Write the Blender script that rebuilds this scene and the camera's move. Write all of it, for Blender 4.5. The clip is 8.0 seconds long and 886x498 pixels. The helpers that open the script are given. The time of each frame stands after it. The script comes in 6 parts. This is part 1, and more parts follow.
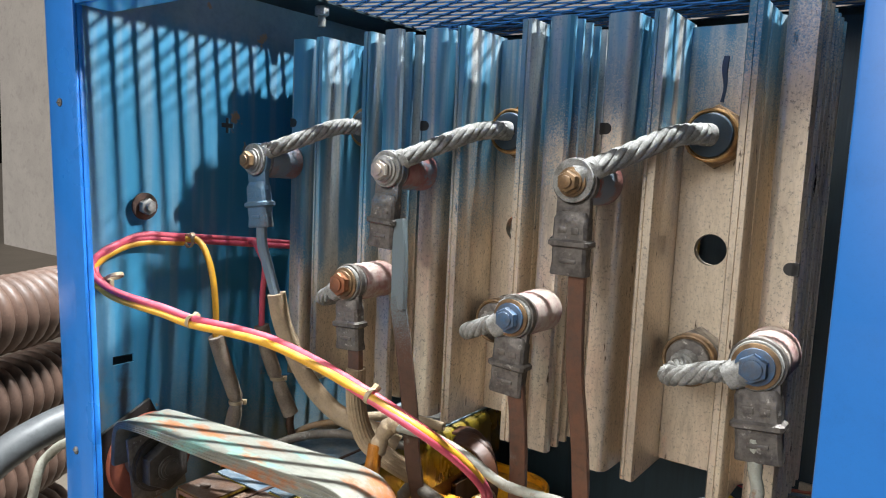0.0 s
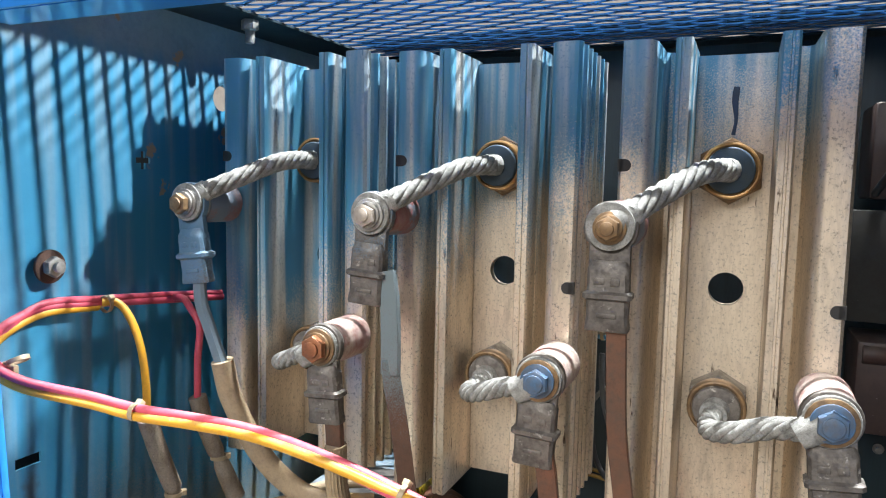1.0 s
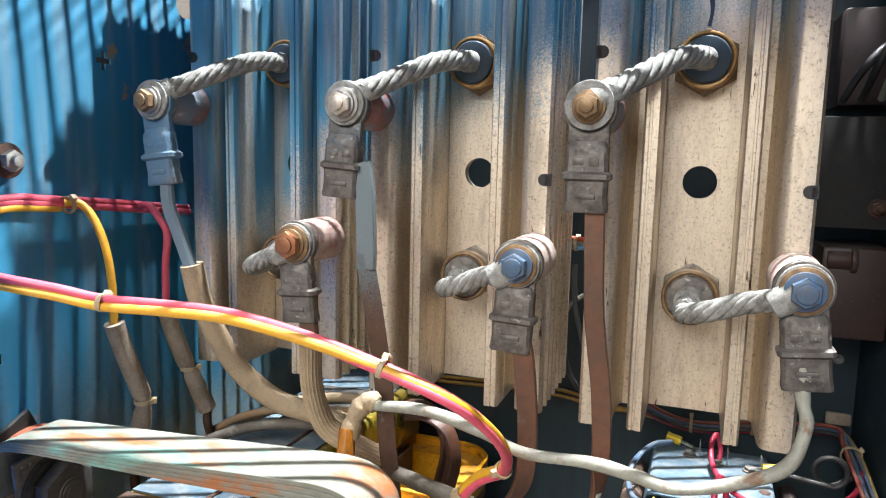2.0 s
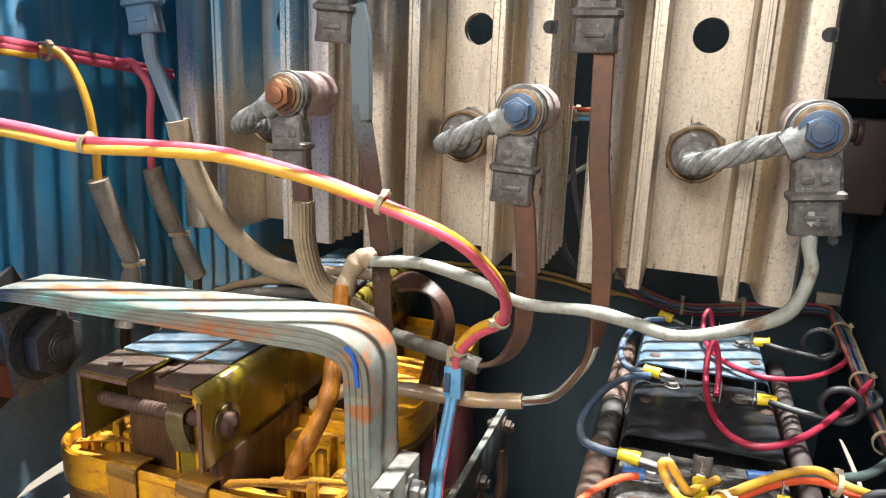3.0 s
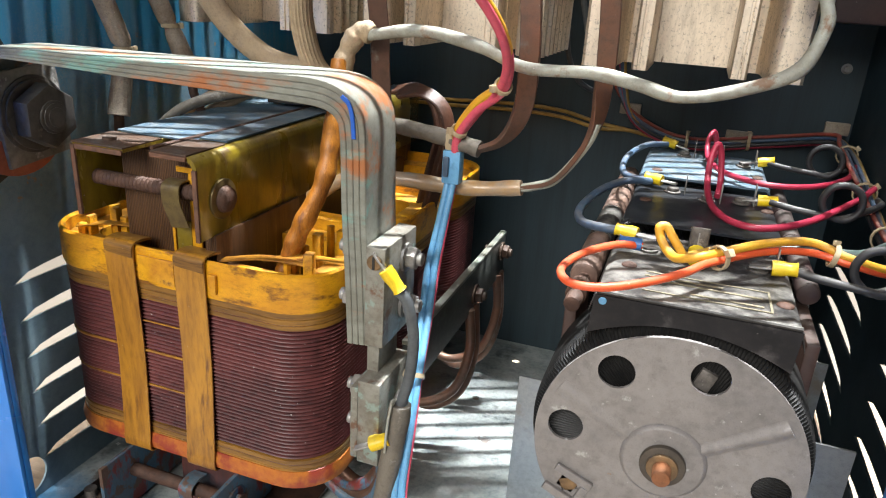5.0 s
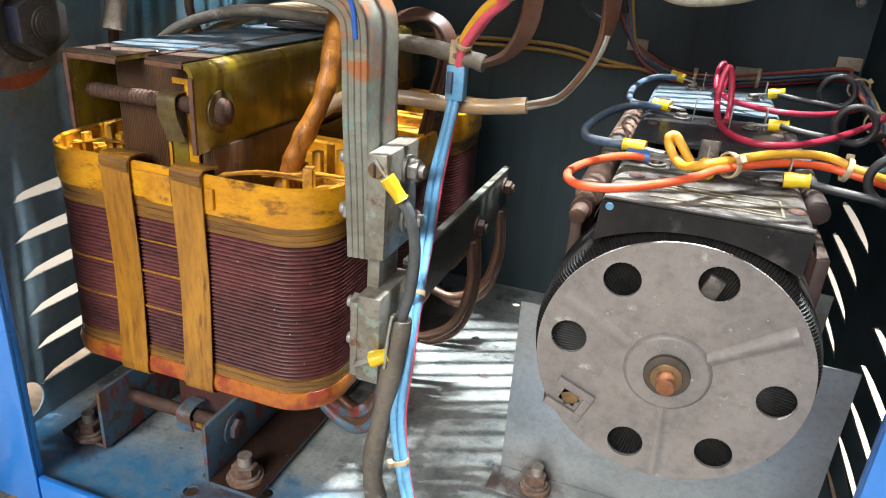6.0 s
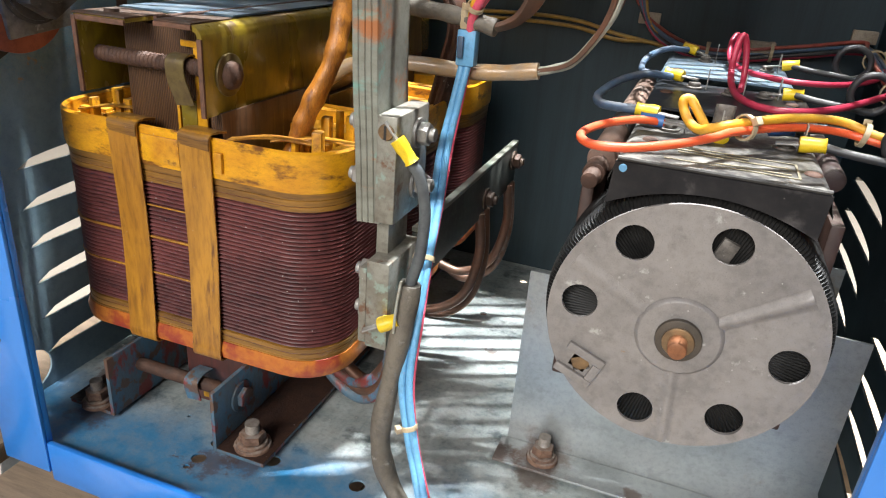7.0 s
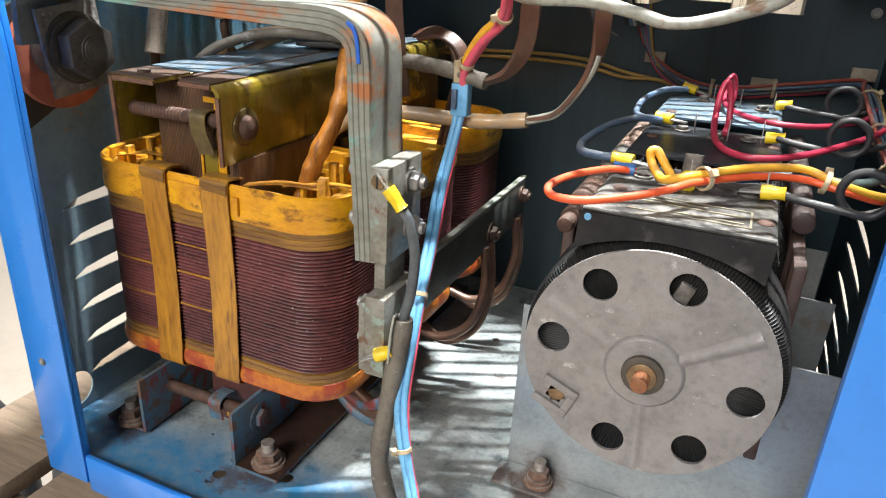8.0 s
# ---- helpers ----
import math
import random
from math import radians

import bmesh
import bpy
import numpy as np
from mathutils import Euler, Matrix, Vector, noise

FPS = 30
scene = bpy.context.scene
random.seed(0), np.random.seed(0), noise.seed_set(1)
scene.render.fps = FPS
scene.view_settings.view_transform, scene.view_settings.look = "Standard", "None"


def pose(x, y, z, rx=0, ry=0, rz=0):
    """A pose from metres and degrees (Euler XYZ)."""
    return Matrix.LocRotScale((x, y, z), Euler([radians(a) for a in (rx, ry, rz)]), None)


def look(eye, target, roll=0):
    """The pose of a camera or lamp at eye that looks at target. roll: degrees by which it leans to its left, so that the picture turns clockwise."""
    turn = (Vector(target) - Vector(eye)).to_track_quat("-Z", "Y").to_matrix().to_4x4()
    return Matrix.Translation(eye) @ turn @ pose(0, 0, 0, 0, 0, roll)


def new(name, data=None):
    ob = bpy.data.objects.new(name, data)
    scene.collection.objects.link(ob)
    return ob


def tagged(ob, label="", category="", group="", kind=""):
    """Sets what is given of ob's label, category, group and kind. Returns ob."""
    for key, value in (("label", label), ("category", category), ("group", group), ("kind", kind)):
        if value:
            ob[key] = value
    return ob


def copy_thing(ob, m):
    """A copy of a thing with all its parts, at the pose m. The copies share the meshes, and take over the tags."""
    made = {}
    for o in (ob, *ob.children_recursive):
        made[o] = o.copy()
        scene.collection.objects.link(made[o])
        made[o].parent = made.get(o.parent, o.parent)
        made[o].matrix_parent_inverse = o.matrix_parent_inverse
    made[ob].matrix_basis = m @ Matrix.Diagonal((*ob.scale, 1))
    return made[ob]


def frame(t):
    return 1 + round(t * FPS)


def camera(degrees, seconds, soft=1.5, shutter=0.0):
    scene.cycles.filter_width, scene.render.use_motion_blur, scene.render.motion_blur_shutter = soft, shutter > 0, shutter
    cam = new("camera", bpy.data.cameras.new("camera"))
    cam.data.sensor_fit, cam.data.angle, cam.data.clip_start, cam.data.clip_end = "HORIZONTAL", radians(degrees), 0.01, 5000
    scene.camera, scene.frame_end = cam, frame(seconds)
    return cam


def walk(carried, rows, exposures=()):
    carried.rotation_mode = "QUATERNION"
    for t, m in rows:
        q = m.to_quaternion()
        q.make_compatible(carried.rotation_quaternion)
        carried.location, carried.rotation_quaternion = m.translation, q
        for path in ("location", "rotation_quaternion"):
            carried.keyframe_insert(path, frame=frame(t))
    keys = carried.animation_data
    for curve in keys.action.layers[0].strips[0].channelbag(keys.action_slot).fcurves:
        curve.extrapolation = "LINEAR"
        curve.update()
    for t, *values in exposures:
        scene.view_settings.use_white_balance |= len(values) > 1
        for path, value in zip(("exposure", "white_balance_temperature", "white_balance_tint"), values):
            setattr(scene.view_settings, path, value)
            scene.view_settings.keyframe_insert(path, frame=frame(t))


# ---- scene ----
cam = camera(64.7, 8.0, soft=1.1)
PATH = [
    (0, (0.335, 0.064, 0.601), (-0.829, 1.674, 0.377), 2.6),
    (0.5, (0.246, 0.076, 0.624), (-0.69, 1.833, 0.426), 1.5),
    (1, (0.202, 0.069, 0.623), (-0.584, 1.898, 0.431), 1.1),
    (1.2, (0.196, 0.063, 0.617), (-0.551, 1.908, 0.417), 1.0),
    (2.5, (0.194, 0.068, 0.538), (-0.463, 1.922, 0.178), 1.5),
    (3, (0.186, 0.069, 0.517), (-0.44, 1.907, 0.038), 2.2),
    (3.5, (0.19, 0.06, 0.482), (-0.436, 1.883, -0.051), 2.5),
    (4, (0.194, 0.053, 0.458), (-0.43, 1.854, -0.146), 2.9),
    (4.5, (0.196, 0.054, 0.443), (-0.416, 1.84, -0.217), 3.2),
    (5.8, (0.2, 0.05, 0.399), (-0.379, 1.799, -0.379), 4.2),
    (6, (0.2, 0.049, 0.391), (-0.379, 1.794, -0.396), 4.3),
    (6.5, (0.197, 0.047, 0.381), (-0.379, 1.781, -0.432), 4.6),
    (7, (0.199, 0.046, 0.377), (-0.386, 1.773, -0.444), 4.6),
    (7.5, (0.207, 0.042, 0.381), (-0.423, 1.757, -0.433), 4.0),
    (8, (0.243, 0.032, 0.408), (-0.478, 1.723, -0.378), 3.0),
]
walk(cam, [(t, look(eye, target, roll)) for t, eye, target, roll in PATH], exposures=[(0, -0.58), (0.5, -0.34), (1, -0.2), (2.5, -0.18), (4, -0.28), (6, -0.03), (8, -0.06)])

# ---- world and light ----
world = bpy.data.worlds.new("sky")
scene.world = world
world.use_nodes = True
wn = world.node_tree.nodes
sky = wn.new("ShaderNodeTexSky")
sky.sky_type, sky.sun_disc = "NISHITA", False
sky.air_density, sky.dust_density = 0.6, 6.0
sky.sun_elevation, sky.sun_rotation = radians(30), radians(187)
world.node_tree.links.new(sky.outputs[0], wn["Background"].inputs[0])
wn["Background"].inputs[1].default_value = 0.026

sun = new("sun", bpy.data.lights.new("sun", "SUN"))
sun.data.energy, sun.data.angle, sun.data.color = 3.4, radians(28), (1.0, 0.99, 0.97)
sun.matrix_world = look((-0.211, -1.219, 1.300), (0, 0.5, 0.3))

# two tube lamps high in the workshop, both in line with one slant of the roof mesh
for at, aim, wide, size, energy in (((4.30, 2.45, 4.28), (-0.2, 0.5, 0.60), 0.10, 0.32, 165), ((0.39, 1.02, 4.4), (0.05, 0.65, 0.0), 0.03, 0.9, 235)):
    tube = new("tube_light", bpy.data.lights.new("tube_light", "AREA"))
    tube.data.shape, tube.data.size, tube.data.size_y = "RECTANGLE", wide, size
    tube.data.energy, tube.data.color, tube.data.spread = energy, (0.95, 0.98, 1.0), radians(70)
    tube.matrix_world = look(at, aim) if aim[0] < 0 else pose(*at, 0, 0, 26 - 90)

# ---- materials ----
def node(nt, kind, **sets):
    n = nt.nodes.new(kind)
    for k, v in sets.items():
        n.inputs[k.replace("_", " ")].default_value = v
    return n


def ramp(nt, src, a, b, lo=0.0, hi=1.0):
    n = nt.nodes.new("ShaderNodeMapRange")
    n.interpolation_type = "SMOOTHSTEP"
    n.inputs[1].default_value, n.inputs[2].default_value = a, b
    n.inputs[3].default_value, n.inputs[4].default_value = lo, hi
    nt.links.new(src, n.inputs[0])
    return n.outputs[0]


def arith(nt, op, a, b):
    n = nt.nodes.new("ShaderNodeMath")
    n.operation, n.use_clamp = op, op in ("MULTIPLY", "ADD")
    for i, v in enumerate((a, b)):
        if isinstance(v, (int, float)):
            n.inputs[i].default_value = v
        else:
            nt.links.new(v, n.inputs[i])
    return n.outputs[0]


def blend(nt, fac, a, b):
    n = nt.nodes.new("ShaderNodeMix")
    n.data_type = "RGBA"
    nt.links.new(fac, n.inputs[0])
    for i, v in ((6, a), (7, b)):
        if isinstance(v, tuple):
            n.inputs[i].default_value = (*v, 1)
        else:
            nt.links.new(v, n.inputs[i])
    return n.outputs[2]


def noise_tex(nt, vec, scale, detail=4.0, rough=0.55):
    n = node(nt, "ShaderNodeTexNoise", Scale=scale, Detail=detail, Roughness=rough)
    nt.links.new(vec, n.inputs["Vector"])
    return n.outputs[0]


BLUE_SPRAY = (0.034, 0.230, 0.395)


def surface(name, base, dark=None, rough=0.5, metal=0.0, grain=220, stain=28, wear=None, wear_at=(0.58, 0.7), wear_scale=45,
            dust=0.0, spray=None, front=None, bump=0.12, bump_scale=400, stretch=(1, 1, 1), coat=0.0, amount=1.0, streak=0.0, specks=None, spray_colour=None, tint=None, grit=0.35, grit_scale=1300, gloss=0.5, bare=0.0, spray_top=None, chips=None):
    """A worn surface: base and dark mixed by stains and grain, patches of wear, dust on the upper faces, specks,
    and blue paint blown in from above (spray: the heights at which it begins and is full; bare: how much lower it
    ends on faces turned to the front; spray_top: where it thins out under the roof), chipped in places."""
    m = bpy.data.materials.new(name)
    m.use_nodes = True
    nt = m.node_tree
    bsdf = nt.nodes["Principled BSDF"]
    geo = nt.nodes.new("ShaderNodeNewGeometry")
    pos = geo.outputs["Position"]
    vm = nt.nodes.new("ShaderNodeVectorMath")
    vm.operation = "MULTIPLY"
    vm.inputs[1].default_value = stretch
    nt.links.new(pos, vm.inputs[0])
    vec = vm.outputs[0]
    dark = dark or tuple(c * 0.62 for c in base)
    big = noise_tex(nt, vec, stain, 5)
    fine = noise_tex(nt, vec, grain, 3)
    mixf = arith(nt, "ADD", arith(nt, "MULTIPLY", ramp(nt, big, 0.35, 0.68), 0.65 * amount), arith(nt, "MULTIPLY", ramp(nt, fine, 0.4, 0.75), 0.4 * amount))
    col = blend(nt, mixf, base, dark)
    col = blend(nt, arith(nt, "MULTIPLY", ramp(nt, noise_tex(nt, pos, grit_scale, 3, 0.75), 0.52, 0.70), grit), col, tuple(c * 0.38 for c in base))
    blot = ramp(nt, noise_tex(nt, vec, stain * 3.1, 6, 0.7), 0.50, 0.72)
    col = blend(nt, arith(nt, "MULTIPLY", blot, 0.4 * amount), col, tuple(c * 0.55 for c in dark))
    if tint:
        col = blend(nt, arith(nt, "MULTIPLY", ramp(nt, noise_tex(nt, vec, stain * 1.3, 5, 0.6), 0.55, 0.63), 0.65), col, tint)
    rgh = arith(nt, "ADD", arith(nt, "MULTIPLY", big, 0.25), rough - 0.12)
    if wear:
        w = noise_tex(nt, vec, wear_scale, 6, 0.65)
        mask = ramp(nt, w, *wear_at)
        col = blend(nt, mask, col, wear)
    sep = nt.nodes.new("ShaderNodeSeparateXYZ")
    nt.links.new(pos, sep.inputs[0])
    nrm = nt.nodes.new("ShaderNodeSeparateXYZ")
    nt.links.new(geo.outputs["Normal"], nrm.inputs[0])
    metal_in = metal
    if spray:
        lo, hi = spray
        n1 = nt.nodes.new("ShaderNodeMath")
        n1.operation = "ADD"
        lean = nt.nodes.new("ShaderNodeMath")
        lean.operation = "MULTIPLY_ADD"
        lean.inputs[1].default_value = -0.42
        nt.links.new(sep.outputs[0], lean.inputs[0])
        nt.links.new(sep.outputs[2], lean.inputs[2])
        nt.links.new(lean.outputs[0], n1.inputs[0])
        w2 = nt.nodes.new("ShaderNodeMath")
        w2.operation = "MULTIPLY_ADD"
        nt.links.new(noise_tex(nt, pos, 9, 4), w2.inputs[0])
        w2.inputs[1].default_value, w2.inputs[2].default_value = 0.2, -0.1
        nt.links.new(w2.outputs[0], n1.inputs[1])
        height = n1.outputs[0]
        if bare:
            less = nt.nodes.new("ShaderNodeMath")
            less.operation = "SUBTRACT"
            nt.links.new(height, less.inputs[0])
            nt.links.new(ramp(nt, nrm.outputs[1], -0.9, -0.4, bare, 0.0), less.inputs[1])
            height = less.outputs[0]
        reach = ramp(nt, height, lo, hi)
        speck = noise_tex(nt, pos, 900, 2, 0.7)
        cover = ramp(nt, arith(nt, "ADD", arith(nt, "MULTIPLY", reach, 0.62), arith(nt, "MULTIPLY", speck, 0.5)), 0.40, 0.66)
        if streak:
            sv = nt.nodes.new("ShaderNodeVectorMath")
            sv.operation = "MULTIPLY"
            sv.inputs[1].default_value = (60, 60, 3)
            nt.links.new(pos, sv.inputs[0])
            cover = arith(nt, "MULTIPLY", cover, ramp(nt, noise_tex(nt, sv.outputs[0], 1.0, 3), 0.32, 0.58, 1 - streak, 1.0))
        if spray_top:
            ragged = nt.nodes.new("ShaderNodeMath")
            ragged.operation = "MULTIPLY_ADD"
            nt.links.new(noise_tex(nt, pos, 26, 4), ragged.inputs[0])
            ragged.inputs[1].default_value = 0.05
            nt.links.new(sep.outputs[2], ragged.inputs[2])
            cover = arith(nt, "MULTIPLY", cover, ramp(nt, ragged.outputs[0], spray_top[1] + 0.025, spray_top[0] + 0.025, 0.12, 1.0))
        col = blend(nt, cover, col, spray_colour or BLUE_SPRAY)
        rgh = blend_value(nt, cover, rgh, 0.48)
        if metal:
            metal_in = blend_value(nt, cover, metal, 0.0)
    if chips:
        col = blend(nt, ramp(nt, noise_tex(nt, pos, chips[2], 5, 0.6), *chips[1]), col, chips[0])
    if front:
        fy = nt.nodes.new("ShaderNodeMath")
        fy.operation = "MULTIPLY_ADD"
        nt.links.new(noise_tex(nt, pos, 14, 4), fy.inputs[0])
        fy.inputs[1].default_value, fy.inputs[2].default_value = 0.10, -0.05
        fz = nt.nodes.new("ShaderNodeMath")
        fz.operation = "ADD"
        nt.links.new(fy.outputs[0], fz.inputs[0])
        nt.links.new(sep.outputs[1], fz.inputs[1])
        col = blend(nt, arith(nt, "MULTIPLY", ramp(nt, fz.outputs[0], front[1], front[0]), 0.88), col, (0.030, 0.260, 0.53))
    specks = dust if specks is None else specks
    if dust:
        up = ramp(nt, nrm.outputs[2], 0.35, 0.95)
        dn = ramp(nt, noise_tex(nt, pos, 60, 5, 0.7), 0.38, 0.66)
        col = blend(nt, arith(nt, "MULTIPLY", arith(nt, "MULTIPLY", up, dn), dust), col, (0.42, 0.40, 0.36))
    if specks:
        vor = node(nt, "ShaderNodeTexVoronoi", Scale=190.0)
        nt.links.new(pos, vor.inputs["Vector"])
        dots = ramp(nt, vor.outputs["Distance"], 0.10, 0.06)
        sel = ramp(nt, noise_tex(nt, pos, 30, 2), 0.55, 0.62)
        col = blend(nt, arith(nt, "MULTIPLY", arith(nt, "MULTIPLY", dots, sel), min(1, specks * 1.6)), col, (0.6, 0.58, 0.54))
    nt.links.new(col, bsdf.inputs["Base Color"])
    if isinstance(rgh, float):
        bsdf.inputs["Roughness"].default_value = rgh
    else:
        nt.links.new(rgh, bsdf.inputs["Roughness"])
    if isinstance(metal_in, (int, float)):
        bsdf.inputs["Metallic"].default_value = metal_in
    else:
        nt.links.new(metal_in, bsdf.inputs["Metallic"])
    bsdf.inputs["Coat Weight"].default_value = coat
    bsdf.inputs["Specular IOR Level"].default_value = gloss
    if bump:
        b = node(nt, "ShaderNodeBump", Strength=bump, Distance=0.001)
        h = arith(nt, "ADD", arith(nt, "MULTIPLY", noise_tex(nt, vec, bump_scale, 4), 0.6), arith(nt, "MULTIPLY", noise_tex(nt, vec, bump_scale * 0.18, 4), 0.4))
        nt.links.new(h, b.inputs["Height"])
        nt.links.new(b.outputs[0], bsdf.inputs["Normal"])
    return m


def blend_value(nt, fac, a, b):
    n = nt.nodes.new("ShaderNodeMix")
    n.data_type = "FLOAT"
    nt.links.new(fac, n.inputs[0])
    for i, v in ((2, a), (3, b)):
        if isinstance(v, (int, float)):
            n.inputs[i].default_value = v
        else:
            nt.links.new(v, n.inputs[i])
    return n.outputs[0]


TEAL = surface("teal_paint", (0.017, 0.034, 0.044), (0.010, 0.021, 0.028), rough=0.55, stain=16, dust=0.12, gloss=0.18)
WALL_SPRAY = surface("sprayed_wall", (0.240, 0.345, 0.400), (0.165, 0.250, 0.295), rough=0.5, stain=14, spray=(0.25, 0.64), streak=0.5, spray_top=(0.705, 0.735), chips=((0.33, 0.24, 0.15), (0.66, 0.69), 22), gloss=0.4)
FLOOR_M = surface("galvanised_floor", (0.50, 0.55, 0.54), (0.20, 0.245, 0.245), rough=0.42, metal=0.25, stain=26, wear=(0.075, 0.10, 0.105), wear_at=(0.53, 0.67), wear_scale=17, dust=0.3, specks=0.9, bump=0.35, chips=((0.60, 0.59, 0.56), (0.69, 0.71), 110), front=(0.375, 0.450))
BLUE = surface("blue_enamel", (0.022, 0.225, 0.74), (0.02, 0.19, 0.64), rough=0.30, stain=10, bump=0.06, bump_scale=60, coat=0.6, amount=0.5, grit=0.1)
BLUE_MESH = surface("blue_mesh_paint", (0.03, 0.15, 0.38), (0.022, 0.10, 0.27), rough=0.28, stain=30, bump=0.05, coat=0.3)
ALU = surface("aluminium", (0.86, 0.755, 0.61), (0.60, 0.51, 0.40), rough=0.38, metal=0.8, grit=0.85, grit_scale=480, grain=600, stain=30, stretch=(1, 1, 0.2), spray=(0.455, 0.70), bare=0.02, streak=0.65, spray_colour=(0.062, 0.245, 0.385), bump=0.2, bump_scale=600, wear=(0.10, 0.066, 0.044), wear_at=(0.645, 0.71), wear_scale=190)
STEEL = surface("zinc_steel", (0.40, 0.39, 0.37), (0.20, 0.19, 0.175), rough=0.5, metal=0.5, stain=70, dust=0.35, bump=0.3)
RUST = surface("rusty_steel", (0.095, 0.045, 0.027), (0.045, 0.024, 0.018), rough=0.72, metal=0.15, stain=90, bump=0.7, bump_scale=600, dust=0.06)
BRASS = surface("dull_brass", (0.27, 0.17, 0.085), (0.12, 0.08, 0.05), rough=0.45, metal=0.5, stain=120, dust=0.15)
SLATE = surface("slate_glaze", (0.040, 0.070, 0.100), (0.055, 0.075, 0.090), rough=0.5, stain=80, bump=0.2, gloss=0.3)
RING_BRASS = surface("ring_brass", (0.48, 0.29, 0.12), (0.24, 0.13, 0.06), rough=0.34, metal=0.7, stain=120, dust=0.1)
ROPE = surface("tinned_braid", (0.35, 0.35, 0.33), (0.14, 0.14, 0.13), rough=0.8, metal=0.1, grain=900, stain=150, bump=0.6, bump_scale=1400, gloss=0.3)
LUG = surface("tinned_lug", (0.16, 0.145, 0.13), (0.075, 0.066, 0.060), rough=0.55, metal=0.4, stain=110, dust=0.35, spray=(0.54, 0.74), spray_colour=(0.09, 0.17, 0.25), bump=0.9, bump_scale=240, wear=(0.36, 0.34, 0.31), wear_at=(0.60, 0.70), wear_scale=130)
COPPER = surface("brown_copper_strip", (0.19, 0.092, 0.058), (0.11, 0.075, 0.058), rough=0.40, metal=0.5, stain=35, spray=(0.62, 0.85), dust=0.1, wear=(0.22, 0.21, 0.19), wear_at=(0.60, 0.72), wear_scale=18)
GREYSTRIP = surface("tarnished_strip", (0.33, 0.325, 0.30), (0.17, 0.155, 0.135), rough=0.5, metal=0.3, stain=35, spray=(0.44, 0.64), spray_colour=(0.13, 0.18, 0.22))
INSUL_W = surface("pink_insulator", (0.52, 0.45, 0.40), (0.34, 0.16, 0.15), rough=0.5, stain=55, spray=(0.60, 0.80), bump=0.3)
INSUL_R = surface("red_insulator", (0.26, 0.085, 0.075), (0.31, 0.20, 0.18), rough=0.45, stain=50, wear=(0.165, 0.205, 0.245), wear_at=(0.50, 0.58), wear_scale=32, spray=(0.60, 0.80), spray_colour=(0.16, 0.20, 0.24), bump=0.3)
YELLOW_W = surface("yellow_wire", (0.74, 0.385, 0.03), (0.58, 0.29, 0.04), rough=0.45, stain=90, bump=0.05, amount=0.5, dust=0.3)
PINK_W = surface("pink_wire", (0.72, 0.10, 0.16), (0.52, 0.09, 0.12), rough=0.45, stain=90, bump=0.05, amount=0.6, dust=0.25)
RED_W = surface("red_wire", (0.36, 0.025, 0.055), (0.25, 0.02, 0.045), rough=0.42, stain=90, bump=0.05, amount=0.5)
ORANGE_W = surface("orange_wire", (0.76, 0.105, 0.032), (0.62, 0.09, 0.032), rough=0.42, stain=90, bump=0.05, amount=0.5, dust=0.15)
# darker dusty wire colours for the back, with its shade put into them
DULL_RED = surface("shaded_dusty_red_wire", (0.30, 0.055, 0.035), (0.20, 0.04, 0.03), rough=0.55, stain=90, dust=0.3)
DULL_YELLOW = surface("shaded_dusty_yellow_wire", (0.38, 0.22, 0.035), (0.26, 0.15, 0.03), rough=0.55, stain=90, dust=0.3)
BLUE_W = surface("light_blue_wire", (0.16, 0.42, 0.68), (0.12, 0.31, 0.52), rough=0.42, stain=60, dust=0.2, wear=(0.55, 0.2, 0.25), wear_at=(0.70, 0.74), wear_scale=90)
NAVY_W = surface("slate_blue_wire", (0.07, 0.12, 0.19), (0.05, 0.07, 0.11), rough=0.42, stain=60, dust=0.3)
BLACK_W = surface("black_wire", (0.022, 0.022, 0.024), (0.04, 0.04, 0.042), rough=0.45, stain=60, dust=0.25)
BROWN_STRIP = surface("brown_tarnished_strip", (0.135, 0.072, 0.050), (0.085, 0.052, 0.040), rough=0.42, metal=0.3, stain=35, spray=(0.36, 0.70), spray_colour=(0.135, 0.175, 0.190), wear=(0.20, 0.18, 0.15), wear_at=(0.60, 0.68), wear_scale=28)
GREY_W = surface("grey_cable", (0.10, 0.11, 0.115), (0.07, 0.075, 0.08), rough=0.5, stain=60)
WHITE_C = surface("grubby_white_cable", (0.35, 0.36, 0.305), (0.235, 0.22, 0.175), rough=0.6, stain=60, wear=(0.21, 0.13, 0.08), wear_at=(0.58, 0.66), wear_scale=40, dust=0.3, bump=0.6, bump_scale=250)
TAN = surface("tan_sleeve", (0.41, 0.31, 0.19), (0.27, 0.20, 0.13), rough=0.7, grain=500, stain=30, bump=0.8, bump_scale=1100, dust=0.2)
GREY_SLEEVE = surface("grey_sleeve", (0.165, 0.145, 0.115), (0.095, 0.082, 0.066), rough=0.6, stain=45, bump=0.9, bump_scale=300, wear=(0.24, 0.225, 0.195), wear_at=(0.58, 0.68), wear_scale=70, dust=0.2)
OLD_SLEEVE = surface("brown_woven_sleeve", (0.34, 0.285, 0.22), (0.19, 0.145, 0.105), rough=0.75, grain=700, stain=50, bump=1.0, bump_scale=1000, dust=0.25, grit=0.6, grit_scale=900)
AMBER_SLEEVE = surface("amber_sleeve", (0.40, 0.24, 0.10), (0.30, 0.23, 0.16), rough=0.4, stain=60, dust=0.45, coat=0.3, bump=0.4)
TIE = surface("nylon_tie", (0.44, 0.35, 0.22), (0.32, 0.25, 0.15), rough=0.45, stain=90, bump=0.05, amount=0.5)
